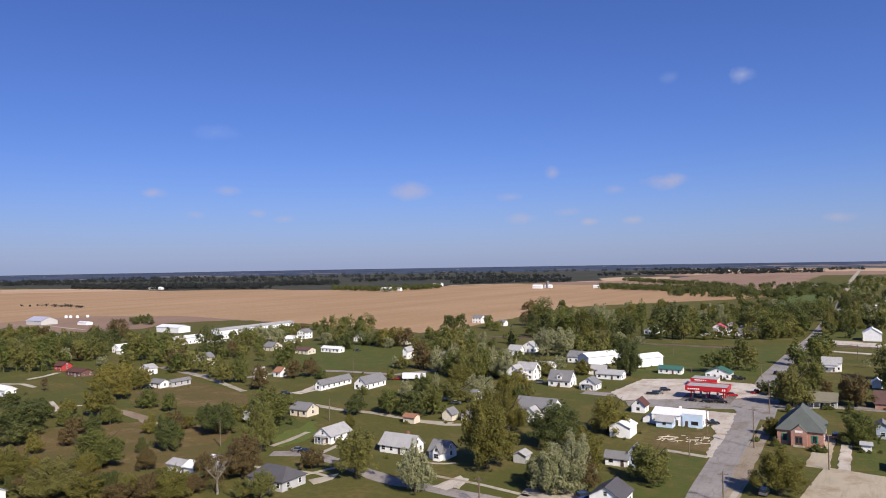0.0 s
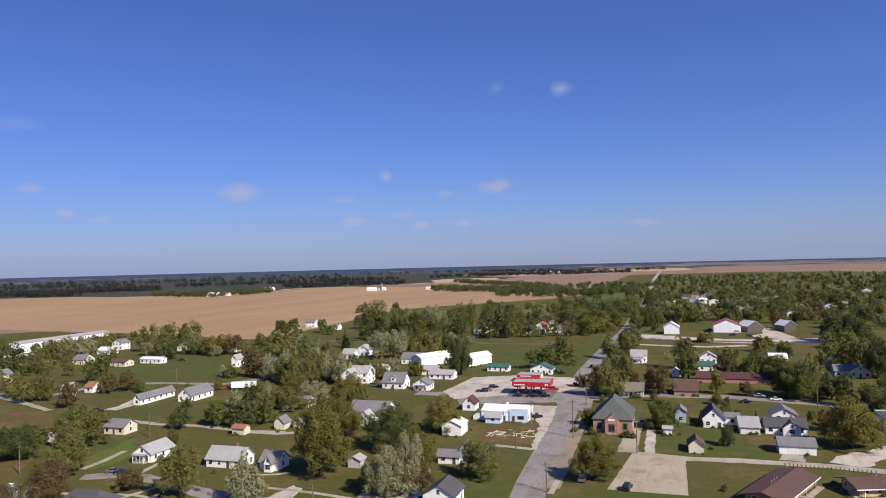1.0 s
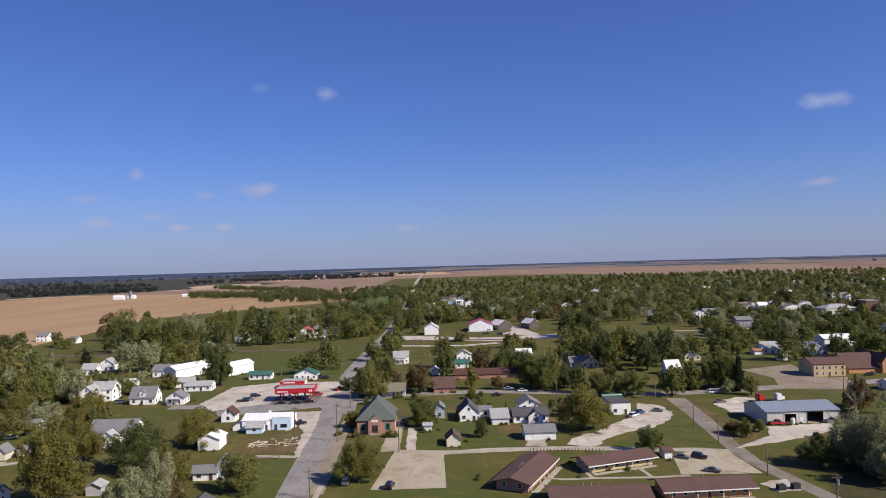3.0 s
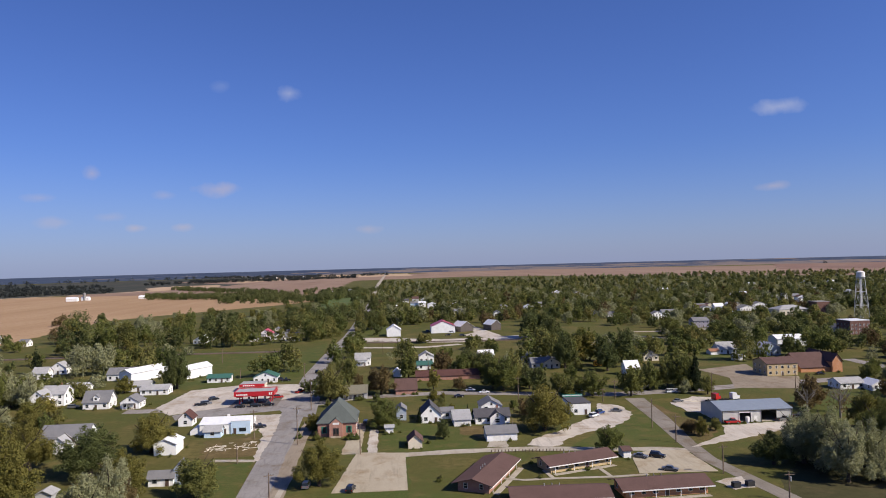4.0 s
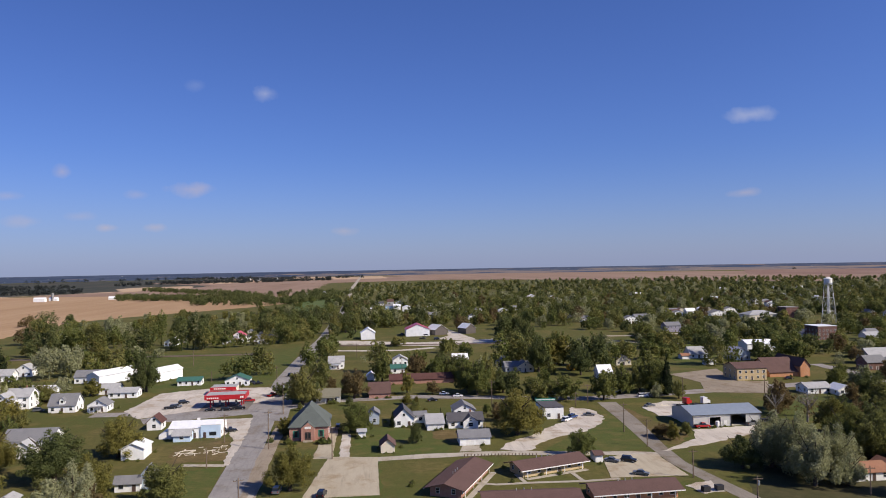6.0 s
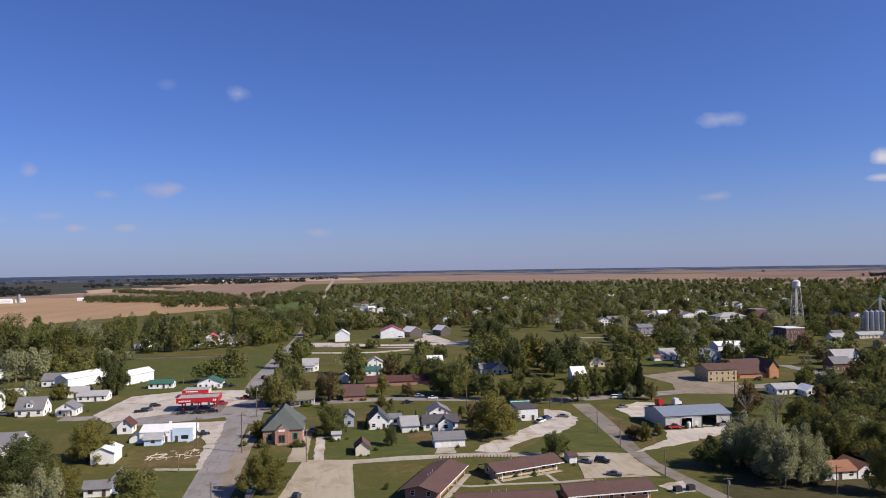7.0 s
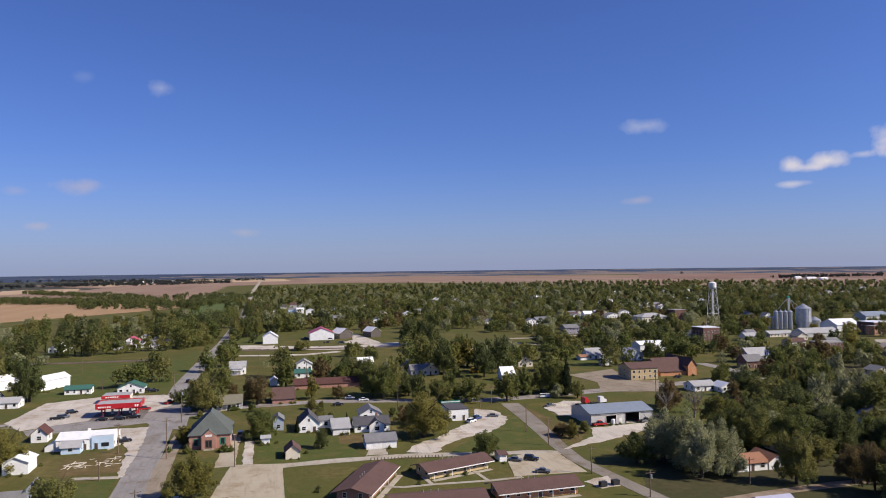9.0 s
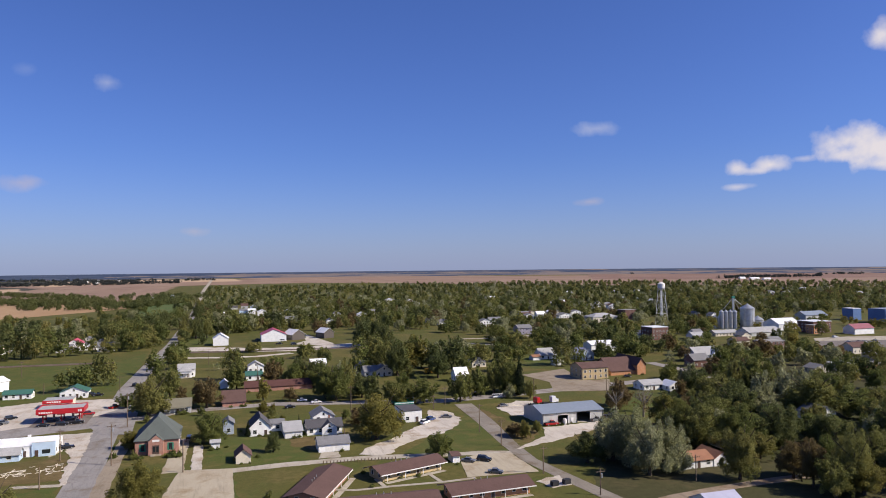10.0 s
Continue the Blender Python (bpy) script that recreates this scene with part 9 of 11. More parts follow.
far_tree('maple', 309.1, 970.0, 15.0, 15.7)
far_tree('dark', 530.1, 1005.4, 10.1, 9.0)
far_tree('oak', 273.5, 630.5, 15.0, 15.0)
far_tree('silver', 164.9, 664.6, 10.6, 11.4)
far_tree('maple', 223.0, 448.3, 11.8, 12.3)
far_tree('oak', 309.3, 637.4, 12.8, 12.8)
far_tree('dark', 303.1, 602.9, 13.0, 13.3)
far_tree('dark', 259.8, 425.3, 13.4, 13.7)
far_tree('silver', 294.6, 568.2, 13.1, 12.1)
far_tree('dark', 232.7, 401.8, 11.6, 11.1)
far_tree('maple', 253.1, 415.3, 13.7, 13.3)
far_tree('maple', 232.4, 435.7, 10.9, 8.9)
far_tree('silver', 307.1, 556.5, 10.5, 9.9)
far_tree('maple', 286.4, 458.8, 11.0, 10.2)
far_tree('silver', 349.3, 593.7, 10.3, 9.8)
far_tree('dark', 247.7, 517.8, 13.0, 13.7)
far_tree('dark', 226.7, 464.4, 11.2, 10.5)
far_tree('oak', 262.9, 467.2, 8.8, 6.8)
far_tree('oak', 360.5, 573.7, 10.3, 9.7)
far_tree('maple', 260.9, 407.8, 11.6, 10.6)
far_tree('oak', 380.4, 586.9, 9.5, 7.7)
far_tree('dark', 298.5, 470.5, 12.9, 9.2)
far_tree('silver', 251.9, 490.8, 13.6, 12.3)
far_tree('maple', 286.3, 582.1, 12.5, 10.7)
tree('maple', 228.5, 325.9, 10.6, 11.4, 1)
far_tree('brown', 321.3, 394.4, 7.4, 6.5)
far_tree('maple', 268.3, 325.2, 7.8, 7.2)
far_tree('brown', 302.3, 432.0, 12.4, 10.7)
far_tree('brown', 257.4, 328.3, 9.0, 9.4)
far_tree('maple', 329.2, 424.6, 9.5, 7.5)
far_tree('maple', 349.6, 452.0, 11.5, 8.5)
far_tree('oak', 313.1, 443.5, 9.3, 9.0)
far_tree('brown', 277.5, 380.9, 9.5, 9.0)
far_tree('oak', 314.0, 450.4, 10.9, 10.1)
far_tree('maple', 304.5, 366.7, 12.4, 8.8)
far_tree('brown', 338.0, 396.5, 8.7, 6.7)
tree('dark', 226.7, 275.5, 7.6, 8.3, 1)
far_tree('dark', 288.8, 421.4, 9.8, 7.5)
tree('maple', 226.2, 287.4, 8.6, 8.6, 1)
tree('brown', 218.1, 284.7, 7.2, 6.9, 1)
far_tree('dark', 297.9, 388.8, 8.4, 6.3)
far_tree('oak', 276.6, 342.6, 9.3, 8.2)
far_tree('brown', 270.6, 318.9, 10.1, 7.2)
far_tree('oak', 338.2, 479.0, 10.5, 8.1)
far_tree('dark', 321.6, 389.7, 7.7, 6.6)
far_tree('oak', 309.1, 397.7, 12.3, 9.9)
far_tree('oak', 380.1, 332.5, 12.2, 9.3)
tree('maple', 147.2, 212.0, 11.8, 12.3, 2)
tree('maple', 246.7, 306.3, 12.9, 13.5, 1)
tree('maple', 232.4, 261.2, 8.2, 7.6, 1)
tree('dark', 207.2, 199.8, 8.1, 8.8, 1)
tree('oak', 194.2, 251.2, 11.4, 11.6, 1)
tree('dark', 179.6, 257.4, 8.6, 9.0, 1)
far_tree('maple', 295.3, 340.9, 12.1, 12.9)
tree('maple', 254.7, 301.2, 9.6, 9.9, 1)
tree('oak', 202.8, 197.4, 9.3, 7.1, 1)
tree('oak', 242.7, 267.6, 12.8, 13.7, 1)
tree('silver', 168.7, 212.0, 11.1, 11.7, 1)
tree('maple', 188.0, 211.5, 11.3, 11.0, 1)
tree('maple', 263.7, 246.1, 8.0, 8.6, 1)
tree('silver', 263.8, 276.0, 12.7, 12.9, 1)
tree('maple', 216.2, 311.5, 10.7, 9.7, 1)
tree('dark', 232.2, 209.8, 9.6, 7.9, 1)
tree('maple', 259.8, 255.6, 13.0, 13.5, 1)
tree('oak', 154.0, 223.2, 8.6, 8.3, 1)
tree('oak', 187.9, 254.3, 10.5, 8.0, 1)
tree('dark', 189.7, 191.3, 10.5, 9.9, 2)
tree('maple', 252.8, 256.2, 9.3, 7.0, 1)
far_tree('dark', 264.8, 312.5, 10.5, 11.6)
tree('oak', 201.8, 204.0, 12.1, 11.0, 1)
tree('oak', 174.3, 222.3, 8.7, 8.7, 1)
tree('oak', 242.9, 254.3, 10.3, 11.0, 1)
far_tree('dark', 325.8, 294.3, 11.7, 12.9)
tree('dark', 248.0, 249.6, 9.7, 10.3, 1)
tree('oak', 267.2, 254.8, 12.6, 10.8, 1)
far_tree('silver', 294.5, 322.0, 11.7, 9.7)
tree('oak', 185.2, 223.0, 10.5, 7.7, 1)
tree('maple', 241.6, 279.3, 13.2, 13.8, 1)
tree('oak', 159.3, 209.3, 13.2, 9.8, 2)
tree('oak', 281.1, 280.8, 11.2, 11.9, 1)
far_tree('oak', 321.1, 279.7, 9.4, 8.1)
tree('silver', 205.1, 229.5, 10.1, 10.4, 1)
tree('silver', 278.8, 267.6, 10.0, 10.9, 1)
tree('oak', 229.1, 202.8, 11.2, 11.5, 1)
tree('maple', 213.3, 213.9, 9.3, 7.4, 1)
tree('silver', 216.8, 190.2, 12.8, 13.2, 1)
tree('oak', 252.7, 224.2, 10.9, 11.0, 1)
tree('silver', 210.4, 241.1, 11.5, 11.5, 1)
far_tree('silver', 329.8, 338.9, 10.1, 9.5)
tree('oak', 198.3, 182.2, 8.0, 7.2, 2)
far_tree('maple', 311.7, 295.1, 13.3, 13.9)
tree('maple', 297.2, 262.0, 12.3, 11.7, 1)
tree('oak', 273.3, 289.8, 7.8, 7.1, 1)
far_tree('silver', 347.0, 334.6, 12.5, 12.7)
tree('oak', 242.1, 210.3, 11.3, 8.7, 1)
tree('dark', 174.0, 232.1, 11.5, 10.9, 1)
far_tree('silver', 298.9, 351.8, 12.1, 11.8)
far_tree('silver', 267.0, 380.5, 8.2, 6.1)
far_tree('oak', 330.4, 288.4, 10.2, 10.5)
tree('maple', 219.2, 198.5, 7.8, 7.0, 1)
tree('oak', 170.0, 204.9, 11.5, 9.3, 2)
tree('maple', 195.8, 199.9, 10.1, 9.7, 1)
far_tree('oak', 304.7, 284.3, 10.9, 10.4)
tree('silver', 225.8, 306.5, 13.0, 12.8, 1)
far_tree('dark', 589.6, 688.1, 11.2, 9.8)
far_tree('gold', 580.6, 531.9, 10.0, 7.9)
far_tree('gold', 660.9, 795.4, 9.3, 9.3)
far_tree('maple', 668.6, 941.8, 12.4, 8.8)
far_tree('gold', 590.7, 552.8, 8.6, 7.6)
far_tree('oak', 574.7, 496.0, 10.8, 9.4)
far_tree('gold', 617.6, 725.8, 12.6, 13.6)
far_tree('oak', 768.5, 801.4, 9.0, 9.8)
far_tree('dark', 794.5, 851.6, 9.4, 7.7)
far_tree('dark', 841.7, 934.5, 11.6, 12.0)
far_tree('oak', 686.4, 631.3, 14.5, 12.9)
far_tree('maple', 546.6, 608.3, 11.7, 8.3)
far_tree('oak', 481.7, 473.6, 14.3, 10.2)
far_tree('oak', 702.9, 705.1, 10.5, 9.5)
far_tree('oak', 841.2, 1052.7, 9.0, 6.7)
far_tree('oak', 961.2, 1099.6, 14.0, 13.9)
far_tree('gold', 573.8, 505.3, 9.4, 9.0)
far_tree('oak', 516.5, 644.1, 10.0, 8.0)
far_tree('dark', 755.3, 1013.8, 11.0, 7.8)
far_tree('maple', 710.1, 640.7, 10.1, 7.3)
far_tree('maple', 751.7, 846.3, 14.8, 12.6)
far_tree('maple', 471.2, 630.8, 10.3, 9.1)
far_tree('dark', 874.6, 803.9, 14.2, 14.9)
far_tree('maple', 669.5, 726.4, 10.8, 9.7)
far_tree('gold', 908.0, 826.7, 11.2, 7.9)
far_tree('gold', 444.8, 467.3, 14.0, 14.0)
far_tree('dark', 844.3, 814.9, 12.7, 9.9)
far_tree('oak', 615.0, 667.3, 8.9, 8.5)
far_tree('oak', 780.2, 758.1, 11.5, 11.7)
far_tree('gold', 596.1, 643.4, 9.1, 7.7)
far_tree('oak', 769.2, 882.5, 11.4, 11.3)
far_tree('oak', 604.1, 760.0, 12.5, 9.0)
far_tree('maple', 943.9, 1084.5, 12.8, 11.7)
far_tree('gold', 436.7, 555.2, 12.5, 11.5)
far_tree('maple', 557.4, 601.8, 13.7, 12.4)
far_tree('maple', 613.2, 675.9, 9.3, 8.2)
far_tree('oak', 897.2, 1200.0, 14.5, 14.4)
far_tree('oak', 735.4, 958.8, 12.4, 12.5)
far_tree('oak', 537.1, 524.2, 10.7, 9.9)
far_tree('maple', 839.1, 1077.0, 8.9, 6.4)
far_tree('oak', 446.5, 585.1, 9.4, 7.4)
far_tree('oak', 982.8, 940.8, 14.1, 12.2)
far_tree('dark', 687.2, 771.9, 13.9, 10.9)
far_tree('gold', 630.2, 610.9, 8.7, 9.5)
far_tree('dark', 730.5, 1029.1, 10.0, 8.3)
far_tree('dark', 853.2, 1176.5, 11.0, 11.5)
far_tree('maple', 1058.8, 1063.6, 14.3, 10.0)
far_tree('oak', 781.0, 780.4, 12.8, 12.0)
far_tree('maple', 379.5, 527.6, 11.8, 10.8)
far_tree('maple', 518.3, 620.9, 12.3, 10.1)
tree('maple', 175.6, 173.6, 10.0, 8.0, 2)
tree('oak', 179.7, 156.4, 9.7, 9.6, 2)
tree('oak', 193.3, 169.2, 11.0, 9.4, 2)
tree('oak', 168.7, 162.4, 9.0, 8.3, 2)
tree('oak', 184.6, 175.6, 8.0, 6.2, 2)
tree('gold', 184.9, 158.1, 7.6, 5.4, 2)
tree('gold', 174.0, 159.5, 8.9, 6.7, 2)
tree('oak', 186.4, 178.9, 7.0, 5.2, 2)
far_tree('silver', 235.2, 585.8, 10.6, 8.3)
far_tree('maple', 441.1, 804.9, 10.4, 10.9)
far_tree('silver', 445.1, 1010.4, 14.8, 11.7)
far_tree('oak', 303.4, 587.5, 11.9, 12.2)
far_tree('silver', 260.9, 519.8, 13.6, 10.6)
far_tree('silver', 324.4, 793.4, 14.0, 14.2)
far_tree('dark', 334.6, 894.0, 9.4, 6.9)
far_tree('dark', 414.8, 798.2, 14.4, 13.7)
far_tree('silver', 541.5, 804.6, 12.9, 13.6)
far_tree('silver', 323.4, 685.4, 10.9, 8.2)
far_tree('oak', 387.2, 685.3, 10.6, 10.5)
far_tree('silver', 405.9, 628.5, 13.0, 13.6)
far_tree('silver', 342.7, 874.4, 13.3, 12.8)
far_tree('silver', 216.1, 619.8, 10.1, 10.1)
far_tree('maple', 343.3, 634.5, 11.1, 11.7)
far_tree('oak', 214.7, 517.7, 9.6, 8.1)
far_tree('maple', 424.0, 817.7, 14.1, 10.7)
far_tree('maple', 403.1, 940.3, 13.9, 13.7)
far_tree('oak', 298.7, 772.5, 12.3, 8.9)
far_tree('silver', 299.1, 799.6, 10.7, 8.2)
far_tree('oak', 398.8, 647.3, 11.8, 11.6)
far_tree('silver', 353.2, 818.0, 9.5, 7.1)
far_tree('maple', 349.8, 584.7, 11.5, 10.7)
far_tree('silver', 192.2, 486.9, 9.0, 7.6)
far_tree('silver', 502.5, 767.1, 15.0, 10.6)
far_tree('maple', 261.4, 634.5, 13.1, 10.8)
far_tree('silver', 294.5, 524.4, 9.5, 8.2)
far_tree('oak', 310.8, 574.2, 11.5, 10.5)
tree('maple', -7.5, 313.4, 4.4, 3.6, 1)
tree('oak', 19.5, 295.2, 5.8, 5.1, 1)
tree('oak', 18.4, 289.1, 3.9, 3.8, 1)
tree('oak', -27.8, 306.6, 3.8, 3.7, 1)
tree('maple', 48.0, 286.5, 4.7, 3.9, 1)
tree('shrub', -12.9, 247.7, 3.7, 3.1, 2)
tree('shrub', -14.9, 248.0, 4.3, 3.5, 2)
tree('shrub', -24.7, 249.2, 2.0, 2.8, 2)
tree('shrub', -26.7, 249.6, 4.7, 3.6, 2)
tree('shrub', -14.9, 319.6, 3.6, 5.1, 1)
far_tree('oak', 24.8, 536.1, 6.1, 12.7)
tree('bare', -149.5, 131.0, 11.2, 9.4, 2)
tree('brown', -163.2, 139.0, 9.3, 8.5, 2)
tree('oak', -159.8, 129.5, 5.9, 8.2, 2)
far_tree('maple', -416.7, 292.6, 13.1, 12.6)
far_tree('oak', -412.8, 300.3, 13.7, 12.7)
far_tree('oak', -644.5, 349.5, 11.2, 12.2)
far_tree('maple', -646.6, 358.9, 11.3, 12.3)
far_tree('maple', -627.2, 356.4, 11.1, 12.0)
far_tree('maple', -507.6, 251.7, 16.8, 11.3)
far_tree('oak', -506.4, 258.3, 17.7, 11.3)
far_tree('oak', -492.5, 258.4, 16.8, 11.1)
far_tree('oak', -445.3, 280.4, 16.2, 16.7)
far_tree('maple', 409.6, 531.9, 13.7, 15.0)
far_tree('maple', 171.9, 422.1, 13.2, 13.5)
far_tree('silver', 394.2, 928.0, 12.6, 12.2)
far_tree('oak', 468.7, 646.0, 8.2, 6.5)
far_tree('maple', 404.8, 915.1, 13.2, 12.0)
far_tree('brown', 425.8, 724.1, 11.6, 10.5)
far_tree('dark', 385.2, 511.6, 8.1, 8.7)
far_tree('maple', 241.3, 494.5, 11.8, 11.5)
far_tree('oak', 341.8, 586.4, 9.1, 7.1)
far_tree('silver', 298.1, 399.9, 12.6, 10.4)
far_tree('maple', 380.7, 539.3, 9.6, 7.2)
far_tree('oak', 293.5, 664.7, 7.9, 7.3)
far_tree('maple', 373.5, 601.8, 10.4, 9.4)
far_tree('dark', 413.1, 573.0, 8.1, 8.7)
far_tree('silver', 252.5, 541.2, 10.6, 8.0)
far_tree('oak', 589.7, 774.1, 9.2, 7.5)
far_tree('silver', 328.4, 576.1, 8.3, 7.4)
far_tree('dark', 440.5, 725.5, 9.2, 8.2)
far_tree('maple', 273.0, 584.2, 8.3, 7.1)
far_tree('maple', 274.4, 456.1, 12.4, 12.3)
far_tree('maple', 192.1, 436.2, 9.6, 8.7)
far_tree('silver', 281.8, 616.5, 9.4, 9.3)
far_tree('brown', 577.5, 859.8, 10.1, 8.2)
far_tree('silver', 311.2, 704.0, 8.3, 8.3)
far_tree('dark', 298.9, 498.1, 11.5, 9.0)
far_tree('silver', 410.8, 599.7, 10.8, 9.0)
far_tree('dark', 365.8, 583.6, 8.9, 6.4)
far_tree('oak', 543.0, 876.6, 8.4, 7.9)
far_tree('silver', 250.3, 610.4, 13.5, 13.2)
far_tree('brown', 258.0, 554.1, 13.7, 9.7)
far_tree('dark', 218.8, 436.1, 10.1, 8.1)
far_tree('oak', 366.0, 572.7, 8.5, 7.9)
far_tree('silver', 572.3, 766.3, 11.5, 10.8)
far_tree('maple', 340.0, 533.6, 12.1, 9.3)
far_tree('brown', 375.6, 705.6, 9.2, 6.5)
far_tree('silver', 401.1, 926.8, 9.6, 9.1)
far_tree('maple', 281.7, 450.2, 11.4, 11.7)
far_tree('oak', 202.7, 449.3, 11.6, 11.3)
far_tree('maple', 384.9, 921.4, 10.9, 8.0)
far_tree('dark', 534.3, 691.3, 12.4, 10.0)
far_tree('oak', 295.3, 408.1, 8.8, 9.7)
far_tree('maple', 420.7, 728.4, 8.0, 6.3)
far_tree('maple', 309.0, 658.7, 12.0, 12.5)
far_tree('maple', 307.8, 529.9, 9.2, 10.0)
far_tree('brown', 309.1, 614.5, 10.7, 8.9)
far_tree('silver', 246.9, 603.6, 9.2, 8.2)
far_tree('maple', 228.3, 526.0, 10.2, 7.7)
far_tree('dark', 443.8, 686.3, 12.3, 11.2)
far_tree('maple', 376.0, 767.4, 10.3, 7.5)
far_tree('maple', 337.1, 609.3, 9.4, 7.9)
far_tree('brown', 312.1, 412.1, 8.4, 8.5)
far_tree('maple', 416.7, 579.3, 9.8, 10.5)
far_tree('silver', 337.0, 600.9, 11.1, 10.6)
far_tree('silver', 424.1, 651.4, 13.5, 14.1)
far_tree('dark', 226.7, 474.9, 9.6, 7.2)
far_tree('maple', 600.4, 838.8, 10.7, 9.6)
far_tree('oak', 204.6, 493.3, 8.9, 9.5)
far_tree('oak', 266.7, 409.4, 9.8, 9.2)
far_tree('brown', 527.7, 790.5, 9.0, 9.7)
far_tree('oak', 201.1, 465.5, 12.9, 11.6)
far_tree('dark', 427.7, 600.1, 11.6, 12.5)
far_tree('dark', 360.9, 686.8, 8.4, 6.1)
far_tree('silver', 493.9, 778.8, 10.9, 11.0)
far_tree('dark', 185.9, 443.7, 8.1, 6.7)
far_tree('brown', 465.4, 611.5, 11.1, 7.9)
far_tree('brown', 374.2, 556.9, 8.2, 8.3)
far_tree('maple', 539.7, 768.4, 11.8, 8.8)
far_tree('silver', 481.9, 769.4, 13.0, 12.1)
far_tree('dark', 386.6, 527.5, 10.3, 10.8)
far_tree('maple', 355.2, 664.9, 11.4, 9.5)
far_tree('dark', 281.6, 427.6, 12.8, 13.3)
far_tree('oak', 417.2, 765.0, 10.5, 10.3)
far_tree('maple', 269.4, 430.9, 9.3, 9.8)
far_tree('brown', 465.0, 727.6, 9.9, 7.2)
far_tree('brown', 575.9, 756.5, 7.7, 6.8)
far_tree('maple', 460.7, 635.1, 9.2, 8.9)
far_tree('brown', 687.7, 593.3, 7.3, 5.8)
far_tree('brown', 513.4, 544.6, 10.3, 7.7)
far_tree('maple', 481.4, 558.6, 9.2, 8.6)
far_tree('oak', 454.4, 563.7, 10.2, 9.4)
far_tree('maple', 528.7, 529.0, 11.4, 11.3)
far_tree('dark', 474.1, 557.2, 11.1, 8.2)
far_tree('dark', 486.7, 577.9, 7.2, 7.3)
far_tree('maple', 596.6, 584.4, 9.2, 9.8)
far_tree('oak', 443.1, 578.3, 8.8, 7.6)
far_tree('oak', 560.3, 584.0, 7.5, 8.2)
far_tree('maple', 588.4, 512.8, 7.9, 8.7)
far_tree('dark', 404.9, 440.8, 11.3, 9.2)
far_tree('oak', 337.9, 367.0, 10.3, 9.3)
far_tree('oak', 316.2, 385.0, 12.4, 10.4)
far_tree('maple', 332.1, 438.7, 9.5, 10.4)
far_tree('maple', 462.9, 575.4, 11.5, 9.4)
far_tree('gold', 399.6, 419.3, 9.8, 9.7)
far_tree('brown', 387.7, 437.7, 10.9, 9.7)
far_tree('maple', 307.7, 419.0, 11.0, 8.6)
far_tree('gold', 449.7, 512.1, 9.3, 9.2)
far_tree('oak', 431.8, 456.5, 10.9, 8.5)
far_tree('brown', 418.0, 560.1, 10.4, 9.3)
far_tree('oak', 453.8, 607.0, 11.4, 11.8)
far_tree('oak', 490.0, 598.6, 10.5, 10.6)
far_tree('brown', 378.6, 376.8, 7.1, 7.6)
far_tree('maple', 288.5, 339.7, 11.4, 8.2)
far_tree('dark', 374.3, 362.8, 9.4, 9.4)
far_tree('brown', 551.5, 648.5, 9.2, 8.5)
far_tree('oak', 327.4, 325.3, 10.6, 8.4)
far_tree('gold', 337.9, 380.2, 7.7, 8.4)
far_tree('maple', 531.3, 583.2, 10.2, 10.7)
far_tree('brown', 386.2, 501.7, 8.3, 6.9)
far_tree('brown', 364.4, 346.2, 10.3, 10.6)
far_tree('maple', 489.7, 567.8, 8.2, 6.6)
far_tree('dark', 373.7, 481.0, 7.9, 6.3)
far_tree('maple', 310.4, 405.2, 10.4, 10.8)
far_tree('gold', 390.7, 410.6, 11.2, 9.0)
far_tree('maple', 378.0, 387.4, 11.1, 10.7)
far_tree('maple', 362.1, 337.7, 7.8, 6.9)
far_tree('maple', -165.8, 1137.0, 9.5, 10.1)
far_tree('oak', -108.3, 723.8, 13.7, 12.2)
far_tree('oak', -109.7, 691.9, 8.5, 6.0)
far_tree('oak', -84.7, 965.7, 7.9, 7.2)
far_tree('dark', -120.6, 1180.1, 9.6, 10.3)
far_tree('dark', -48.1, 646.1, 9.5, 8.8)
far_tree('dark', -109.8, 917.3, 13.7, 11.9)
far_tree('dark', -44.8, 1393.5, 8.8, 6.7)
far_tree('dark', -24.9, 1171.3, 9.3, 8.5)
far_tree('oak', -110.3, 1134.0, 7.9, 5.6)
far_tree('dark', -16.2, 730.9, 10.9, 9.8)
far_tree('oak', -75.9, 774.6, 9.9, 10.3)
far_tree('oak', -100.2, 724.3, 9.8, 8.3)
far_tree('oak', -177.7, 1498.3, 7.9, 8.5)
far_tree('maple', -100.3, 1088.0, 10.1, 11.0)
far_tree('dark', -126.0, 955.1, 8.2, 8.1)
far_tree('dark', -12.9, 606.3, 8.0, 7.5)
far_tree('maple', -64.8, 595.5, 13.6, 10.8)
far_tree('maple', -51.6, 1203.6, 9.0, 8.8)
far_tree('oak', -49.4, 1275.4, 11.3, 12.4)
far_tree('dark', -78.1, 754.4, 7.8, 7.6)
far_tree('dark', -130.3, 841.2, 12.2, 9.4)
far_tree('oak', -112.8, 751.3, 13.1, 11.5)
far_tree('dark', -143.9, 1146.8, 8.2, 7.1)
far_tree('maple', -14.4, 712.9, 12.8, 10.1)
far_tree('maple', -89.5, 1221.2, 10.9, 11.0)
far_tree('dark', -50.2, 1049.8, 11.9, 9.1)
far_tree('dark', -23.8, 739.5, 11.1, 8.1)
far_tree('dark', -90.5, 816.4, 10.7, 9.5)
far_tree('oak', -28.1, 603.4, 8.6, 7.2)
far_tree('oak', -138.4, 977.1, 11.3, 11.5)
far_tree('dark', -120.3, 809.4, 7.8, 8.5)
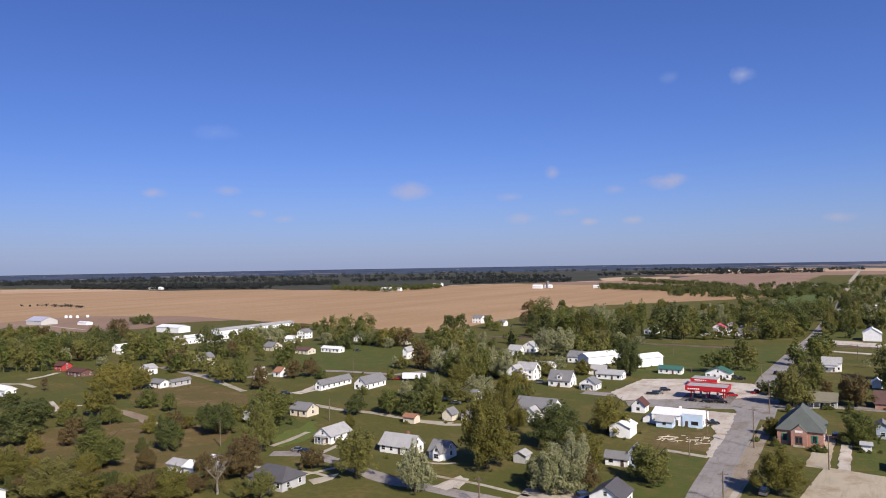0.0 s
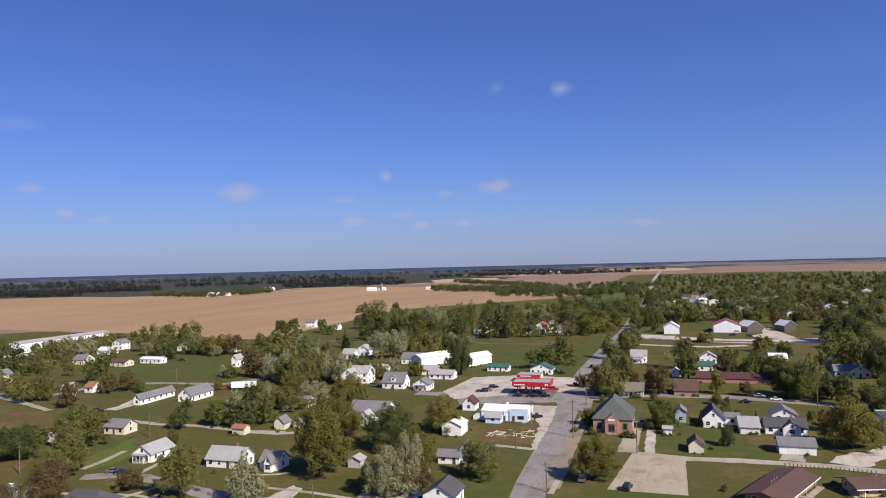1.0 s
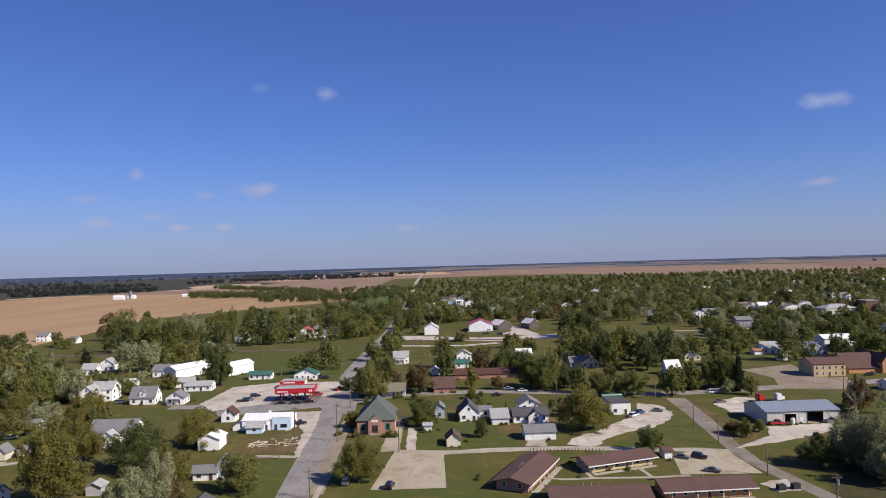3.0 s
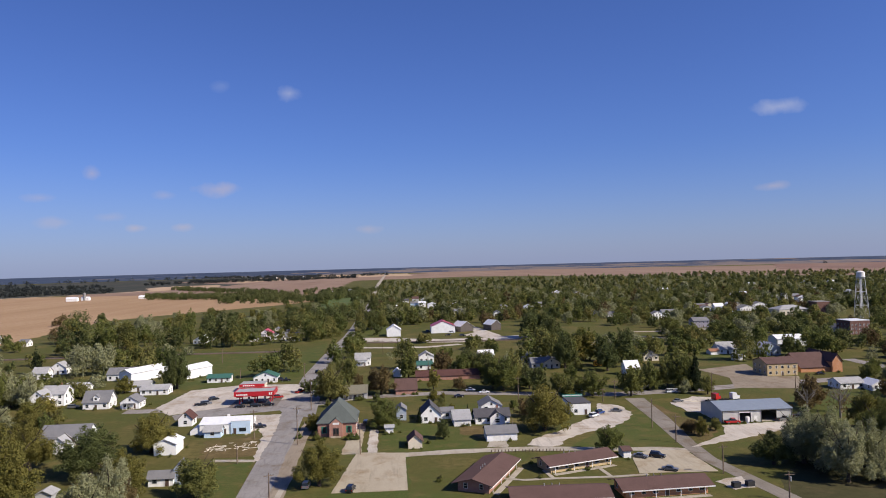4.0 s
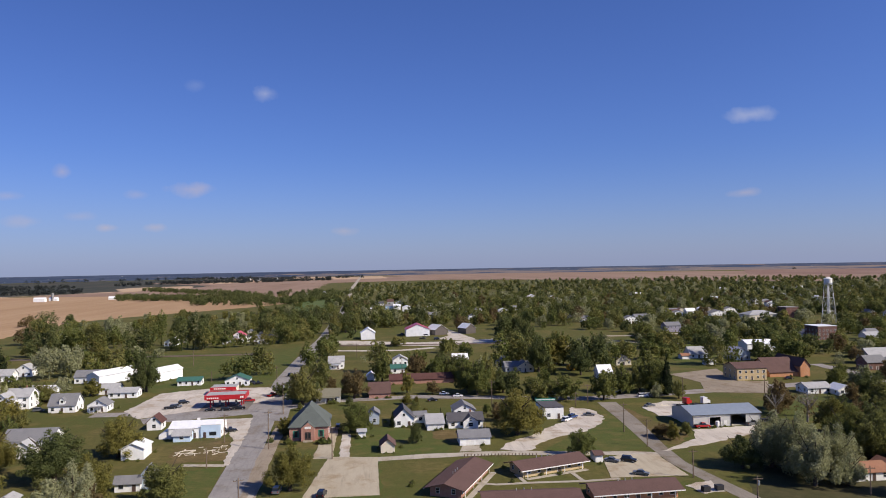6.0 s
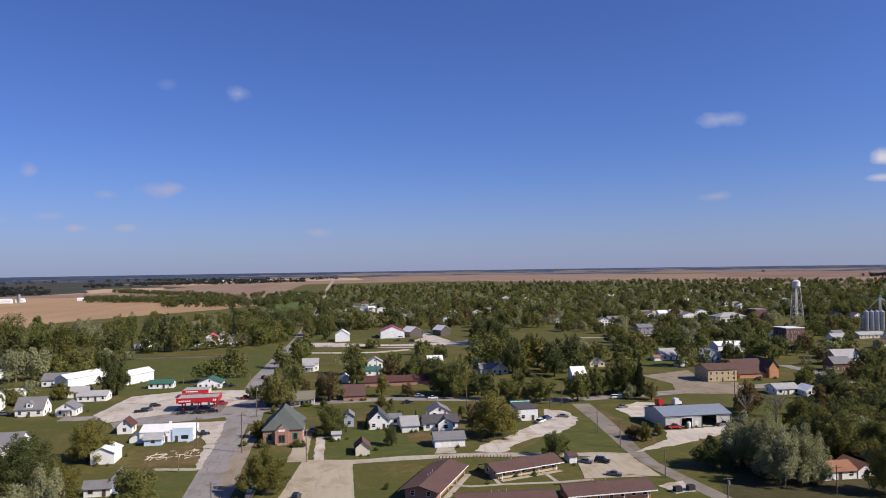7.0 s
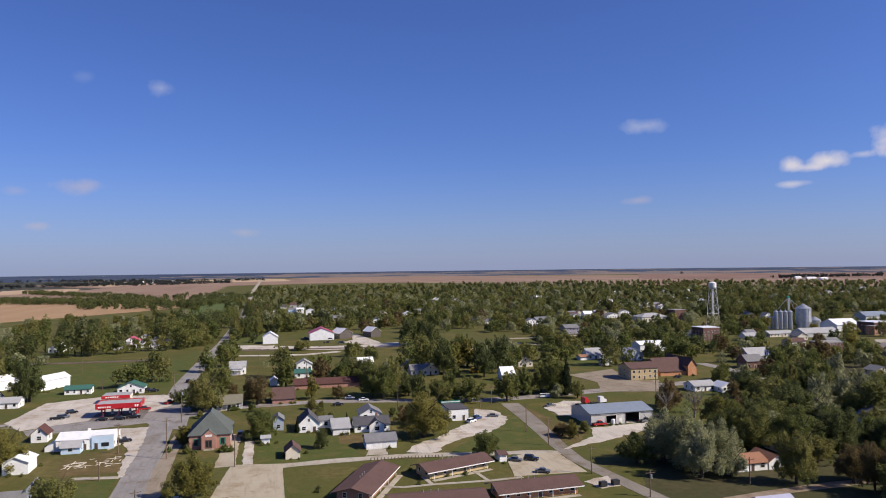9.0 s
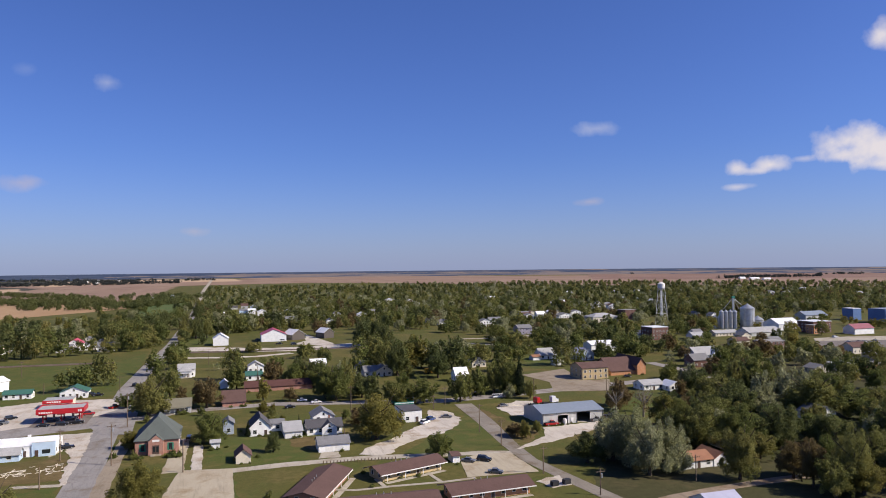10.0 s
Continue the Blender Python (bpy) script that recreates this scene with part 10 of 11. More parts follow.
far_tree('dark', -58.0, 1132.3, 11.5, 12.4)
far_tree('dark', -22.0, 784.5, 8.7, 8.8)
far_tree('dark', -28.3, 631.3, 11.1, 10.9)
far_tree('dark', -122.0, 884.9, 11.0, 12.1)
far_tree('dark', -136.0, 1205.6, 11.3, 11.8)
far_tree('dark', -91.1, 649.9, 12.1, 9.8)
far_tree('oak', -46.1, 605.3, 8.6, 7.7)
far_tree('oak', -106.8, 865.5, 11.8, 10.4)
far_tree('maple', -384.0, 378.0, 10.3, 8.4)
far_tree('maple', -449.9, 513.2, 8.1, 7.8)
far_tree('dark', -428.5, 419.6, 9.7, 10.2)
far_tree('dark', -538.7, 460.0, 7.9, 5.7)
far_tree('brown', -368.6, 336.3, 9.7, 8.3)
far_tree('brown', -397.5, 364.4, 7.5, 8.1)
far_tree('dark', -407.9, 428.4, 10.1, 8.3)
far_tree('dark', -371.0, 318.6, 10.8, 9.0)
far_tree('brown', -435.3, 482.0, 9.9, 8.3)
far_tree('oak', -369.4, 347.0, 10.9, 11.4)
far_tree('oak', -359.5, 390.0, 9.9, 7.8)
far_tree('oak', -434.6, 473.6, 9.3, 6.8)
far_tree('maple', -333.7, 328.7, 9.7, 6.8)
far_tree('oak', -356.5, 332.5, 10.3, 7.8)
far_tree('silver', -243.3, 582.3, 9.8, 8.5)
far_tree('silver', -255.6, 485.0, 9.2, 6.8)
far_tree('maple', -228.7, 483.2, 7.3, 6.4)
far_tree('maple', -286.9, 566.8, 8.2, 8.7)
far_tree('oak', -244.7, 561.0, 9.0, 7.5)
far_tree('silver', -194.5, 396.2, 7.7, 8.0)
far_tree('olive', -184.6, 377.9, 8.9, 9.7)
far_tree('silver', -228.6, 532.8, 5.9, 4.3)
far_tree('silver', -221.5, 417.1, 8.9, 7.4)
far_tree('silver', -201.1, 408.3, 6.3, 4.7)
far_tree('silver', -152.2, 380.7, 8.0, 8.1)
far_tree('maple', -175.2, 376.2, 9.0, 8.0)
far_tree('maple', -228.9, 576.8, 9.2, 10.1)
far_tree('olive', -239.6, 537.2, 9.2, 8.5)
tree('olive', 21.4, 311.8, 4.0, 2.9, 1)
tree('olive', 22.8, 284.4, 4.2, 4.0, 1)
tree('shrub', 214.1, 224.5, 1.1, 1.4, 1)
tree('shrub', 143.5, 180.8, 1.3, 2.1, 1)
tree('shrub', -119.6, 371.4, 1.8, 1.9, 1)
tree('shrub', 12.4, 200.2, 1.3, 1.9, 1)
tree('shrub', 39.8, 209.6, 1.7, 2.0, 1)
tree('shrub', 10.5, 327.1, 2.1, 2.2, 1)
tree('shrub', 9.0, 326.8, 2.3, 2.3, 1)
tree('shrub', -116.5, 408.3, 2.1, 2.4, 1)
tree('shrub', -194.3, 217.2, 1.2, 1.5, 1)
tree('shrub', -20.5, 398.3, 1.1, 1.3, 1)
tree('shrub', 5.3, 386.4, 2.2, 2.5, 1)
tree('shrub', 8.4, 231.7, 1.1, 1.4, 1)
tree('shrub', 208.7, 307.0, 2.2, 2.5, 1)
tree('shrub', -122.9, 325.8, 1.8, 1.9, 1)
tree('shrub', 203.3, 298.0, 1.5, 1.6, 1)
tree('shrub', 76.7, 275.2, 1.2, 1.8, 1)
tree('shrub', 256.9, 356.4, 1.3, 1.3, 1)
tree('shrub', -282.2, 289.0, 1.9, 2.5, 1)
tree('shrub', -398.9, 239.8, 1.7, 1.8, 1)
tree('shrub', 399.6, 347.3, 1.1, 1.3, 1)
tree('shrub', -62.8, 374.8, 2.3, 2.3, 1)
tree('shrub', -468.6, 392.0, 1.4, 1.8, 1)
tree('shrub', 214.4, 401.7, 1.8, 2.2, 1)
tree('shrub', 369.7, 408.0, 1.6, 2.1, 1)
tree('shrub', -210.9, 197.3, 1.2, 1.3, 1)
tree('shrub', -23.0, 330.0, 1.1, 1.4, 1)
tree('shrub', 94.2, 398.6, 1.9, 2.1, 1)
tree('shrub', -196.6, 97.0, 2.3, 2.6, 1)
tree('shrub', -278.5, 286.3, 1.8, 2.0, 1)
tree('shrub', -78.5, 243.4, 1.9, 2.5, 1)
tree('shrub', 198.2, 391.7, 1.2, 1.3, 1)
tree('shrub', 389.3, 331.2, 1.4, 1.7, 1)
tree('shrub', 49.0, 201.1, 1.4, 1.6, 1)
tree('shrub', -72.1, 271.0, 1.3, 1.8, 1)
tree('shrub', -133.7, 320.7, 0.9, 1.3, 1)
tree('shrub', 15.4, 267.0, 1.5, 1.9, 1)
tree('shrub', -195.8, 216.9, 1.9, 2.3, 1)
tree('shrub', -352.8, 191.9, 1.9, 2.4, 1)
tree('shrub', 24.4, 405.5, 2.1, 2.4, 1)
tree('shrub', 19.8, 269.3, 1.2, 1.7, 1)
tree('shrub', 115.6, 260.4, 0.9, 1.4, 1)
tree('shrub', 210.3, 307.4, 1.9, 2.1, 1)
tree('shrub', 226.8, 355.1, 1.1, 1.3, 1)
tree('shrub', -161.9, 334.5, 1.3, 1.4, 1)
tree('shrub', -172.1, 148.0, 1.9, 2.0, 1)
tree('shrub', 40.9, 270.6, 1.5, 2.2, 1)
tree('shrub', 143.7, 180.3, 1.0, 1.3, 1)
tree('shrub', 23.7, 363.1, 2.1, 2.1, 1)
tree('shrub', 128.1, 247.2, 1.4, 1.8, 1)
tree('shrub', -147.1, 277.5, 1.4, 1.9, 1)
tree('shrub', -131.4, 402.2, 1.5, 2.5, 1)
tree('shrub', 25.0, 260.4, 1.9, 2.0, 1)
tree('shrub', -135.4, 143.0, 1.7, 2.1, 1)
tree('shrub', 212.5, 405.3, 1.5, 2.3, 1)
tree('shrub', 118.2, 356.9, 1.6, 1.7, 1)
tree('shrub', -148.8, 401.5, 1.7, 1.8, 1)
tree('shrub', -187.7, 105.3, 1.8, 1.8, 1)
tree('shrub', 75.0, 269.5, 2.2, 2.3, 1)
tree('shrub', 126.1, 246.5, 1.0, 1.6, 1)
tree('shrub', -106.1, 404.1, 1.7, 2.1, 1)
tree('shrub', 11.7, 407.6, 1.4, 2.3, 1)
tree('shrub', -168.7, 137.8, 1.1, 1.8, 1)
tree('shrub', -87.3, 381.4, 1.3, 1.5, 1)
tree('shrub', -152.8, 355.8, 1.3, 2.1, 1)
tree('shrub', -278.9, 286.4, 1.6, 1.8, 1)
tree('shrub', -128.9, 320.4, 2.1, 2.3, 1)
tree('shrub', 216.6, 400.7, 1.6, 1.8, 1)
tree('shrub', 20.2, 267.8, 1.1, 1.8, 1)
tree('shrub', 122.4, 354.7, 1.6, 2.0, 1)
tree('shrub', -276.2, 266.3, 1.2, 1.8, 1)
tree('shrub', -3.0, 253.3, 2.3, 2.3, 1)
tree('shrub', -141.2, 187.9, 1.2, 1.2, 1)
tree('shrub', -228.4, 313.6, 1.2, 1.3, 1)
tree('shrub', -162.0, 333.6, 1.2, 1.3, 1)
tree('shrub', 68.9, 209.1, 1.2, 1.6, 1)
tree('shrub', -214.6, 202.0, 1.7, 1.7, 1)
tree('shrub', 295.4, 370.5, 1.6, 2.2, 1)
tree('shrub', -155.5, 189.0, 2.0, 2.2, 1)
tree('shrub', -119.2, 184.7, 1.3, 2.0, 1)
tree('shrub', -146.9, 343.5, 1.9, 2.5, 1)
tree('shrub', 328.8, 303.9, 1.8, 1.9, 1)
tree('shrub', -118.6, 185.6, 1.4, 1.7, 1)
tree('shrub', -420.9, 302.7, 1.9, 2.4, 1)
tree('shrub', -57.0, 207.7, 2.3, 2.6, 1)
tree('shrub', -165.0, 272.1, 1.3, 1.7, 1)
tree('shrub', -336.4, 364.9, 1.8, 2.2, 1)
tree('shrub', -57.9, 263.6, 0.9, 1.2, 1)
tree('shrub', 374.5, 408.2, 2.2, 2.5, 1)
tree('shrub', 20.9, 400.1, 1.2, 1.9, 1)
tree('shrub', 120.8, 143.6, 2.1, 2.2, 1)
tree('shrub', -485.5, 392.5, 1.0, 1.3, 1)
tree('shrub', 13.3, 267.5, 1.6, 1.9, 1)
tree('shrub', -209.4, 197.2, 1.3, 1.4, 1)
tree('shrub', -231.6, 375.7, 1.4, 2.0, 1)
tree('shrub', -122.1, 325.2, 1.2, 1.9, 1)
tree('shrub', 126.7, 187.4, 1.3, 1.9, 1)
tree('shrub', -13.2, 320.7, 1.4, 1.7, 1)
tree('shrub', 42.1, 245.4, 1.3, 1.3, 1)
tree('shrub', 260.9, 353.1, 1.1, 1.2, 1)
tree('shrub', -350.1, 261.4, 1.7, 1.7, 1)
tree('shrub', 4.7, 237.2, 1.1, 1.7, 1)
tree('shrub', -353.7, 384.9, 2.5, 2.6, 1)
tree('shrub', 76.2, 274.9, 2.1, 2.6, 1)
tree('shrub', 124.0, 355.5, 1.4, 2.2, 1)
tree('shrub', 52.4, 176.8, 1.2, 1.7, 1)
tree('shrub', 221.8, 341.5, 1.6, 1.8, 1)
tree('shrub', -164.2, 143.5, 2.0, 2.1, 1)
tree('shrub', 357.4, 310.2, 1.5, 1.8, 1)
tree('shrub', -239.0, 357.4, 1.3, 1.9, 1)
tree('shrub', -154.4, 355.2, 0.9, 1.3, 1)
tree('shrub', 78.7, 389.5, 1.7, 2.5, 1)
tree('shrub', -374.6, 234.5, 2.0, 2.1, 1)
tree('shrub', 323.4, 311.3, 1.9, 2.6, 1)
tree('shrub', 211.3, 292.2, 1.9, 2.0, 1)
tree('shrub', -114.0, 319.0, 2.0, 2.1, 1)
tree('shrub', 11.2, 238.2, 1.9, 2.3, 1)
tree('shrub', 34.7, 270.5, 1.2, 1.8, 1)
tree('shrub', -198.3, 102.8, 1.2, 1.6, 1)
tree('shrub', -71.6, 236.3, 1.4, 1.7, 1)
tree('shrub', 217.9, 400.7, 1.9, 2.5, 1)
tree('shrub', -152.6, 221.8, 1.2, 1.3, 1)
tree('shrub', 155.0, 409.6, 1.8, 2.5, 1)
tree('shrub', 67.8, 270.6, 2.5, 2.6, 1)
tree('shrub', -24.1, 390.8, 1.4, 2.0, 1)
tree('shrub', -391.5, 244.1, 1.6, 2.3, 1)
tree('shrub', -122.0, 358.2, 1.0, 1.4, 1)
tree('shrub', -212.5, 198.0, 1.8, 2.2, 1)
tree('shrub', -419.9, 307.1, 1.8, 2.1, 1)
tree('shrub', 6.0, 232.0, 1.0, 1.5, 1)
tree('shrub', -460.7, 316.1, 1.5, 1.6, 1)
tree('olive', 102.0, 232.5, 7.1, 5.2, 2)
tree('oak', 109.7, 239.1, 5.5, 4.6, 2)
tree('maple', 157.5, 195.3, 15.0, 14.8, 2)
tree('oak', 159.6, 183.7, 9.3, 13.4, 2)
tree('brown', 153.6, 163.9, 12.2, 10.6, 2)
tree('brown', 158.8, 164.1, 13.3, 9.0, 2)
tree('dark', 188.1, 184.3, 14.0, 16.6, 2)
tree('oak', 173.3, 223.5, 14.0, 15.6, 1)
tree('dark', 184.0, 201.7, 13.1, 17.2, 2)
tree('olive', 160.0, 146.8, 11.3, 15.4, 2)
tree('oak', 151.4, 147.4, 11.8, 11.7, 2)
tree('silver', -71.5, 172.0, 14.1, 13.2, 2)
tree('brown', -65.9, 178.3, 12.2, 9.0, 2)
tree('olive', -125.7, 252.0, 10.7, 11.2, 1)
tree('dark', -182.6, 283.6, 8.9, 10.7, 1)
far_tree('maple', -34.7, 442.6, 12.8, 12.0)
tree('dark', -253.8, 134.9, 9.4, 13.7, 1)
tree('oak', -215.8, 111.5, 11.0, 11.5, 2)
tree('brown', -237.0, 142.9, 7.4, 8.8, 1)
tree('olive', -169.6, 119.2, 5.7, 9.9, 2)
tree('brown', -193.1, 107.0, 7.2, 12.2, 2)
tree('olive', -220.8, 179.1, 5.1, 9.0, 1)
tree('maple', -192.7, 327.4, 16.2, 11.9, 1)
tree('oak', -185.5, 328.8, 17.2, 11.8, 1)
tree('oak', -175.3, 324.7, 16.1, 11.5, 1)
tree('silver', -177.9, 332.7, 17.4, 11.8, 1)
tree('silver', -170.5, 334.1, 18.6, 11.7, 1)
tree('silver', -160.3, 329.9, 17.3, 11.5, 1)
tree('oak', -160.0, 340.6, 13.2, 13.0, 1)
tree('maple', -151.4, 342.0, 13.9, 12.9, 1)
tree('oak', -147.6, 350.1, 10.5, 15.0, 1)
tree('oak', -156.0, 269.2, 10.0, 21.9, 1)
tree('olive', -133.5, 278.4, 9.3, 14.6, 1)
tree('olive', -131.5, 362.2, 9.5, 12.2, 1)
far_tree('olive', -177.4, 617.2, 9.3, 7.6)
far_tree('dark', -175.3, 817.7, 11.6, 12.2)
far_tree('silver', -125.0, 739.3, 10.9, 9.0)
far_tree('oak', -143.5, 687.5, 16.1, 13.9)
far_tree('dark', -341.8, 866.7, 11.3, 11.7)
far_tree('silver', -136.3, 792.9, 13.3, 11.9)
far_tree('oak', -308.3, 724.0, 13.5, 12.6)
far_tree('dark', -220.3, 775.4, 10.5, 8.3)
far_tree('maple', -88.6, 735.1, 12.9, 12.0)
far_tree('maple', -89.2, 691.4, 14.8, 11.5)
far_tree('maple', -276.8, 811.5, 9.8, 10.0)
far_tree('maple', -146.5, 832.7, 10.4, 10.7)
far_tree('silver', -256.3, 685.8, 16.2, 13.4)
far_tree('oak', -234.8, 649.9, 14.5, 15.7)
far_tree('oak', -101.7, 645.2, 10.3, 10.3)
far_tree('silver', -260.3, 761.4, 13.9, 12.1)
far_tree('silver', -132.4, 681.6, 15.6, 14.2)
far_tree('maple', -189.6, 673.3, 15.8, 11.2)
far_tree('oak', -208.1, 862.7, 11.7, 11.6)
far_tree('oak', -325.8, 748.0, 15.7, 17.3)
far_tree('oak', -217.1, 875.3, 14.3, 14.4)
far_tree('oak', -89.4, 699.0, 9.4, 9.3)
far_tree('dark', -237.0, 666.4, 10.8, 10.1)
far_tree('silver', -214.4, 666.9, 15.7, 13.8)
far_tree('olive', -102.4, 584.3, 9.2, 8.7)
far_tree('silver', -230.4, 700.6, 11.7, 9.1)
far_tree('silver', -78.5, 614.1, 10.3, 8.8)
far_tree('maple', -279.7, 711.8, 9.3, 8.2)
far_tree('olive', -213.1, 746.1, 16.1, 12.0)
far_tree('dark', -197.6, 718.8, 12.5, 11.8)
far_tree('oak', -219.4, 760.2, 14.8, 13.8)
far_tree('dark', -166.5, 757.0, 15.1, 12.0)
far_tree('oak', -288.1, 745.7, 12.6, 12.7)
far_tree('maple', -120.2, 586.4, 12.0, 11.2)
far_tree('oak', -252.8, 628.7, 12.2, 12.8)
far_tree('olive', -303.9, 709.1, 14.6, 11.0)
far_tree('dark', -75.4, 583.8, 10.0, 9.9)
far_tree('maple', -189.8, 758.1, 12.6, 13.3)
far_tree('oak', -215.7, 657.9, 10.4, 10.9)
far_tree('silver', -242.5, 824.6, 13.3, 10.1)
far_tree('oak', -74.1, 765.5, 13.3, 9.5)
far_tree('oak', -113.4, 776.9, 13.7, 10.5)
far_tree('oak', -154.2, 638.9, 12.2, 11.3)
far_tree('oak', -134.5, 814.2, 15.7, 12.5)
far_tree('dark', -595.8, 325.9, 8.7, 9.3)
far_tree('oak', -546.5, 308.5, 12.1, 11.3)
far_tree('maple', -441.8, 264.0, 9.0, 8.9)
far_tree('oak', -507.7, 265.0, 8.4, 9.0)
far_tree('oak', -592.1, 305.0, 11.5, 10.8)
far_tree('dark', -469.3, 259.2, 8.0, 6.9)
far_tree('maple', -659.0, 361.4, 8.5, 7.5)
far_tree('dark', -555.5, 319.4, 8.5, 6.2)
far_tree('oak', -475.8, 276.8, 12.9, 13.3)
far_tree('maple', -520.5, 312.7, 12.0, 8.8)
far_tree('dark', -539.5, 294.1, 12.1, 12.3)
far_tree('dark', -548.5, 333.9, 9.0, 8.8)
tree('dark', -268.4, 144.7, 14.3, 21.7, 1)
tree('dark', -286.4, 162.2, 9.4, 10.5, 1)
tree('olive', -208.1, 109.1, 10.2, 14.9, 2)
tree('oak', -188.7, 109.0, 11.1, 17.2, 2)
tree('olive', -178.3, 112.0, 6.8, 13.3, 2)
tree('brown', -169.2, 115.6, 5.3, 11.3, 2)
tree('brown', -162.1, 119.2, 8.4, 9.6, 2)
tree('olive', -157.3, 122.0, 9.8, 11.0, 2)
tree('brown', -155.8, 128.4, 6.3, 8.0, 2)
tree('oak', -172.1, 169.1, 19.5, 12.6, 2)
tree('brown', -162.8, 150.8, 8.1, 10.5, 2)
tree('brown', -251.3, 153.7, 7.0, 9.4, 1)
tree('gold', -333.5, 217.4, 10.6, 11.9, 1)
tree('gold', -328.5, 223.4, 11.0, 11.8, 1)
far_tree('gold', -366.4, 244.8, 7.9, 10.9)
far_tree('gold', -362.6, 251.0, 8.0, 11.0)
tree('gold', -226.6, 176.1, 7.1, 9.1, 1)
tree('dark', -225.8, 192.6, 7.1, 9.4, 1)
tree('maple', -215.2, 193.1, 9.5, 13.7, 1)
tree('oak', -213.8, 202.0, 6.5, 9.3, 1)
far_tree('oak', 2.2, 497.1, 5.3, 3.8)
far_tree('brown', 13.6, 439.4, 5.5, 5.0)
tree('dark', -9.6, 343.6, 5.3, 5.0, 1)
far_tree('silver', -2.1, 447.8, 5.9, 4.2)
far_tree('dark', 64.3, 454.2, 6.8, 7.4)
tree('brown', -17.0, 353.9, 7.1, 6.7, 1)
tree('oak', 141.6, 205.6, 9.9, 10.8, 2)
tree('oak', 160.7, 218.6, 9.0, 8.0, 1)
tree('brown', 175.8, 242.2, 10.9, 8.3, 1)
tree('dark', 155.3, 215.6, 11.5, 9.7, 2)
tree('dark', 216.8, 264.2, 7.0, 6.9, 1)
tree('maple', 182.5, 228.0, 11.7, 9.5, 1)
tree('oak', 182.0, 247.9, 7.6, 5.9, 1)
tree('maple', 204.0, 246.6, 11.9, 12.8, 1)
tree('brown', 200.8, 279.2, 8.8, 7.2, 1)
tree('dark', 219.2, 278.1, 10.4, 9.5, 1)
tree('maple', 211.1, 261.6, 9.0, 7.3, 1)
tree('shrub', 365.9, 324.6, 1.2, 1.6, 1)
tree('shrub', 41.8, 271.3, 2.1, 2.1, 1)
tree('shrub', -371.3, 190.5, 1.1, 1.4, 1)
tree('shrub', -141.5, 234.4, 1.2, 1.4, 1)
tree('shrub', -240.0, 357.8, 1.6, 2.2, 1)
tree('shrub', -135.7, 239.1, 1.4, 1.5, 1)
tree('shrub', -240.2, 311.3, 1.3, 1.6, 1)
tree('shrub', -231.4, 372.9, 1.2, 1.2, 1)
tree('shrub', -296.3, 241.8, 1.3, 1.5, 1)
tree('shrub', -270.3, 288.7, 1.1, 1.5, 1)
tree('shrub', -133.5, 321.2, 0.9, 1.2, 1)
tree('shrub', 115.5, 317.7, 1.7, 2.4, 1)
tree('shrub', 66.0, 272.0, 1.7, 1.8, 1)
tree('shrub', -354.5, 375.5, 1.2, 1.3, 1)
tree('shrub', -186.3, 101.8, 1.2, 1.7, 1)
tree('shrub', -63.8, 261.7, 1.2, 1.9, 1)
tree('shrub', 214.6, 344.0, 1.9, 2.1, 1)
tree('shrub', -173.0, 139.4, 1.7, 2.1, 1)
tree('shrub', 140.6, 187.8, 1.6, 1.8, 1)
tree('shrub', -107.9, 328.0, 1.5, 2.4, 1)
tree('shrub', -50.2, 272.8, 1.3, 1.9, 1)
tree('shrub', 336.1, 305.0, 1.6, 2.1, 1)
tree('shrub', 301.4, 381.8, 2.2, 2.3, 1)
tree('shrub', -130.3, 235.0, 1.5, 1.9, 1)
tree('shrub', 76.3, 412.1, 0.9, 1.4, 1)
tree('shrub', 4.0, 237.4, 1.5, 2.0, 1)
tree('shrub', -406.4, 245.2, 1.9, 2.5, 1)
tree('shrub', -109.5, 395.3, 2.0, 2.5, 1)
tree('shrub', 149.3, 185.1, 1.1, 1.4, 1)
tree('shrub', 167.1, 198.9, 2.1, 2.4, 1)
tree('shrub', 74.1, 413.7, 2.4, 2.5, 1)
tree('shrub', 300.6, 376.0, 1.1, 1.7, 1)
tree('shrub', 221.6, 342.1, 1.6, 1.8, 1)
tree('shrub', -73.9, 212.3, 2.1, 2.5, 1)
tree('shrub', 42.9, 245.0, 1.8, 2.0, 1)
tree('shrub', 399.9, 338.1, 1.3, 1.9, 1)
tree('shrub', -1.1, 253.6, 1.7, 1.8, 1)
tree('shrub', 290.2, 373.4, 2.1, 2.6, 1)
tree('shrub', -150.8, 332.4, 1.1, 1.4, 1)
tree('shrub', 38.2, 236.8, 1.7, 1.7, 1)
tree('shrub', 39.6, 195.9, 1.7, 1.8, 1)
tree('shrub', 80.0, 390.2, 1.3, 1.6, 1)
tree('shrub', -371.3, 383.3, 1.3, 1.4, 1)
tree('shrub', 10.5, 369.9, 1.8, 2.3, 1)
tree('shrub', 273.6, 355.1, 1.4, 2.2, 1)
tree('shrub', -346.8, 268.1, 2.1, 2.5, 1)
tree('shrub', -119.4, 372.7, 1.4, 2.1, 1)
tree('shrub', 114.2, 141.6, 1.9, 2.0, 1)
tree('shrub', -362.2, 374.1, 1.6, 2.0, 1)
tree('shrub', -94.6, 195.7, 2.0, 2.1, 1)
tree('shrub', -133.9, 392.5, 1.3, 1.4, 1)
tree('shrub', -157.8, 270.1, 1.5, 1.5, 1)
tree('shrub', -73.3, 212.3, 1.0, 1.6, 1)
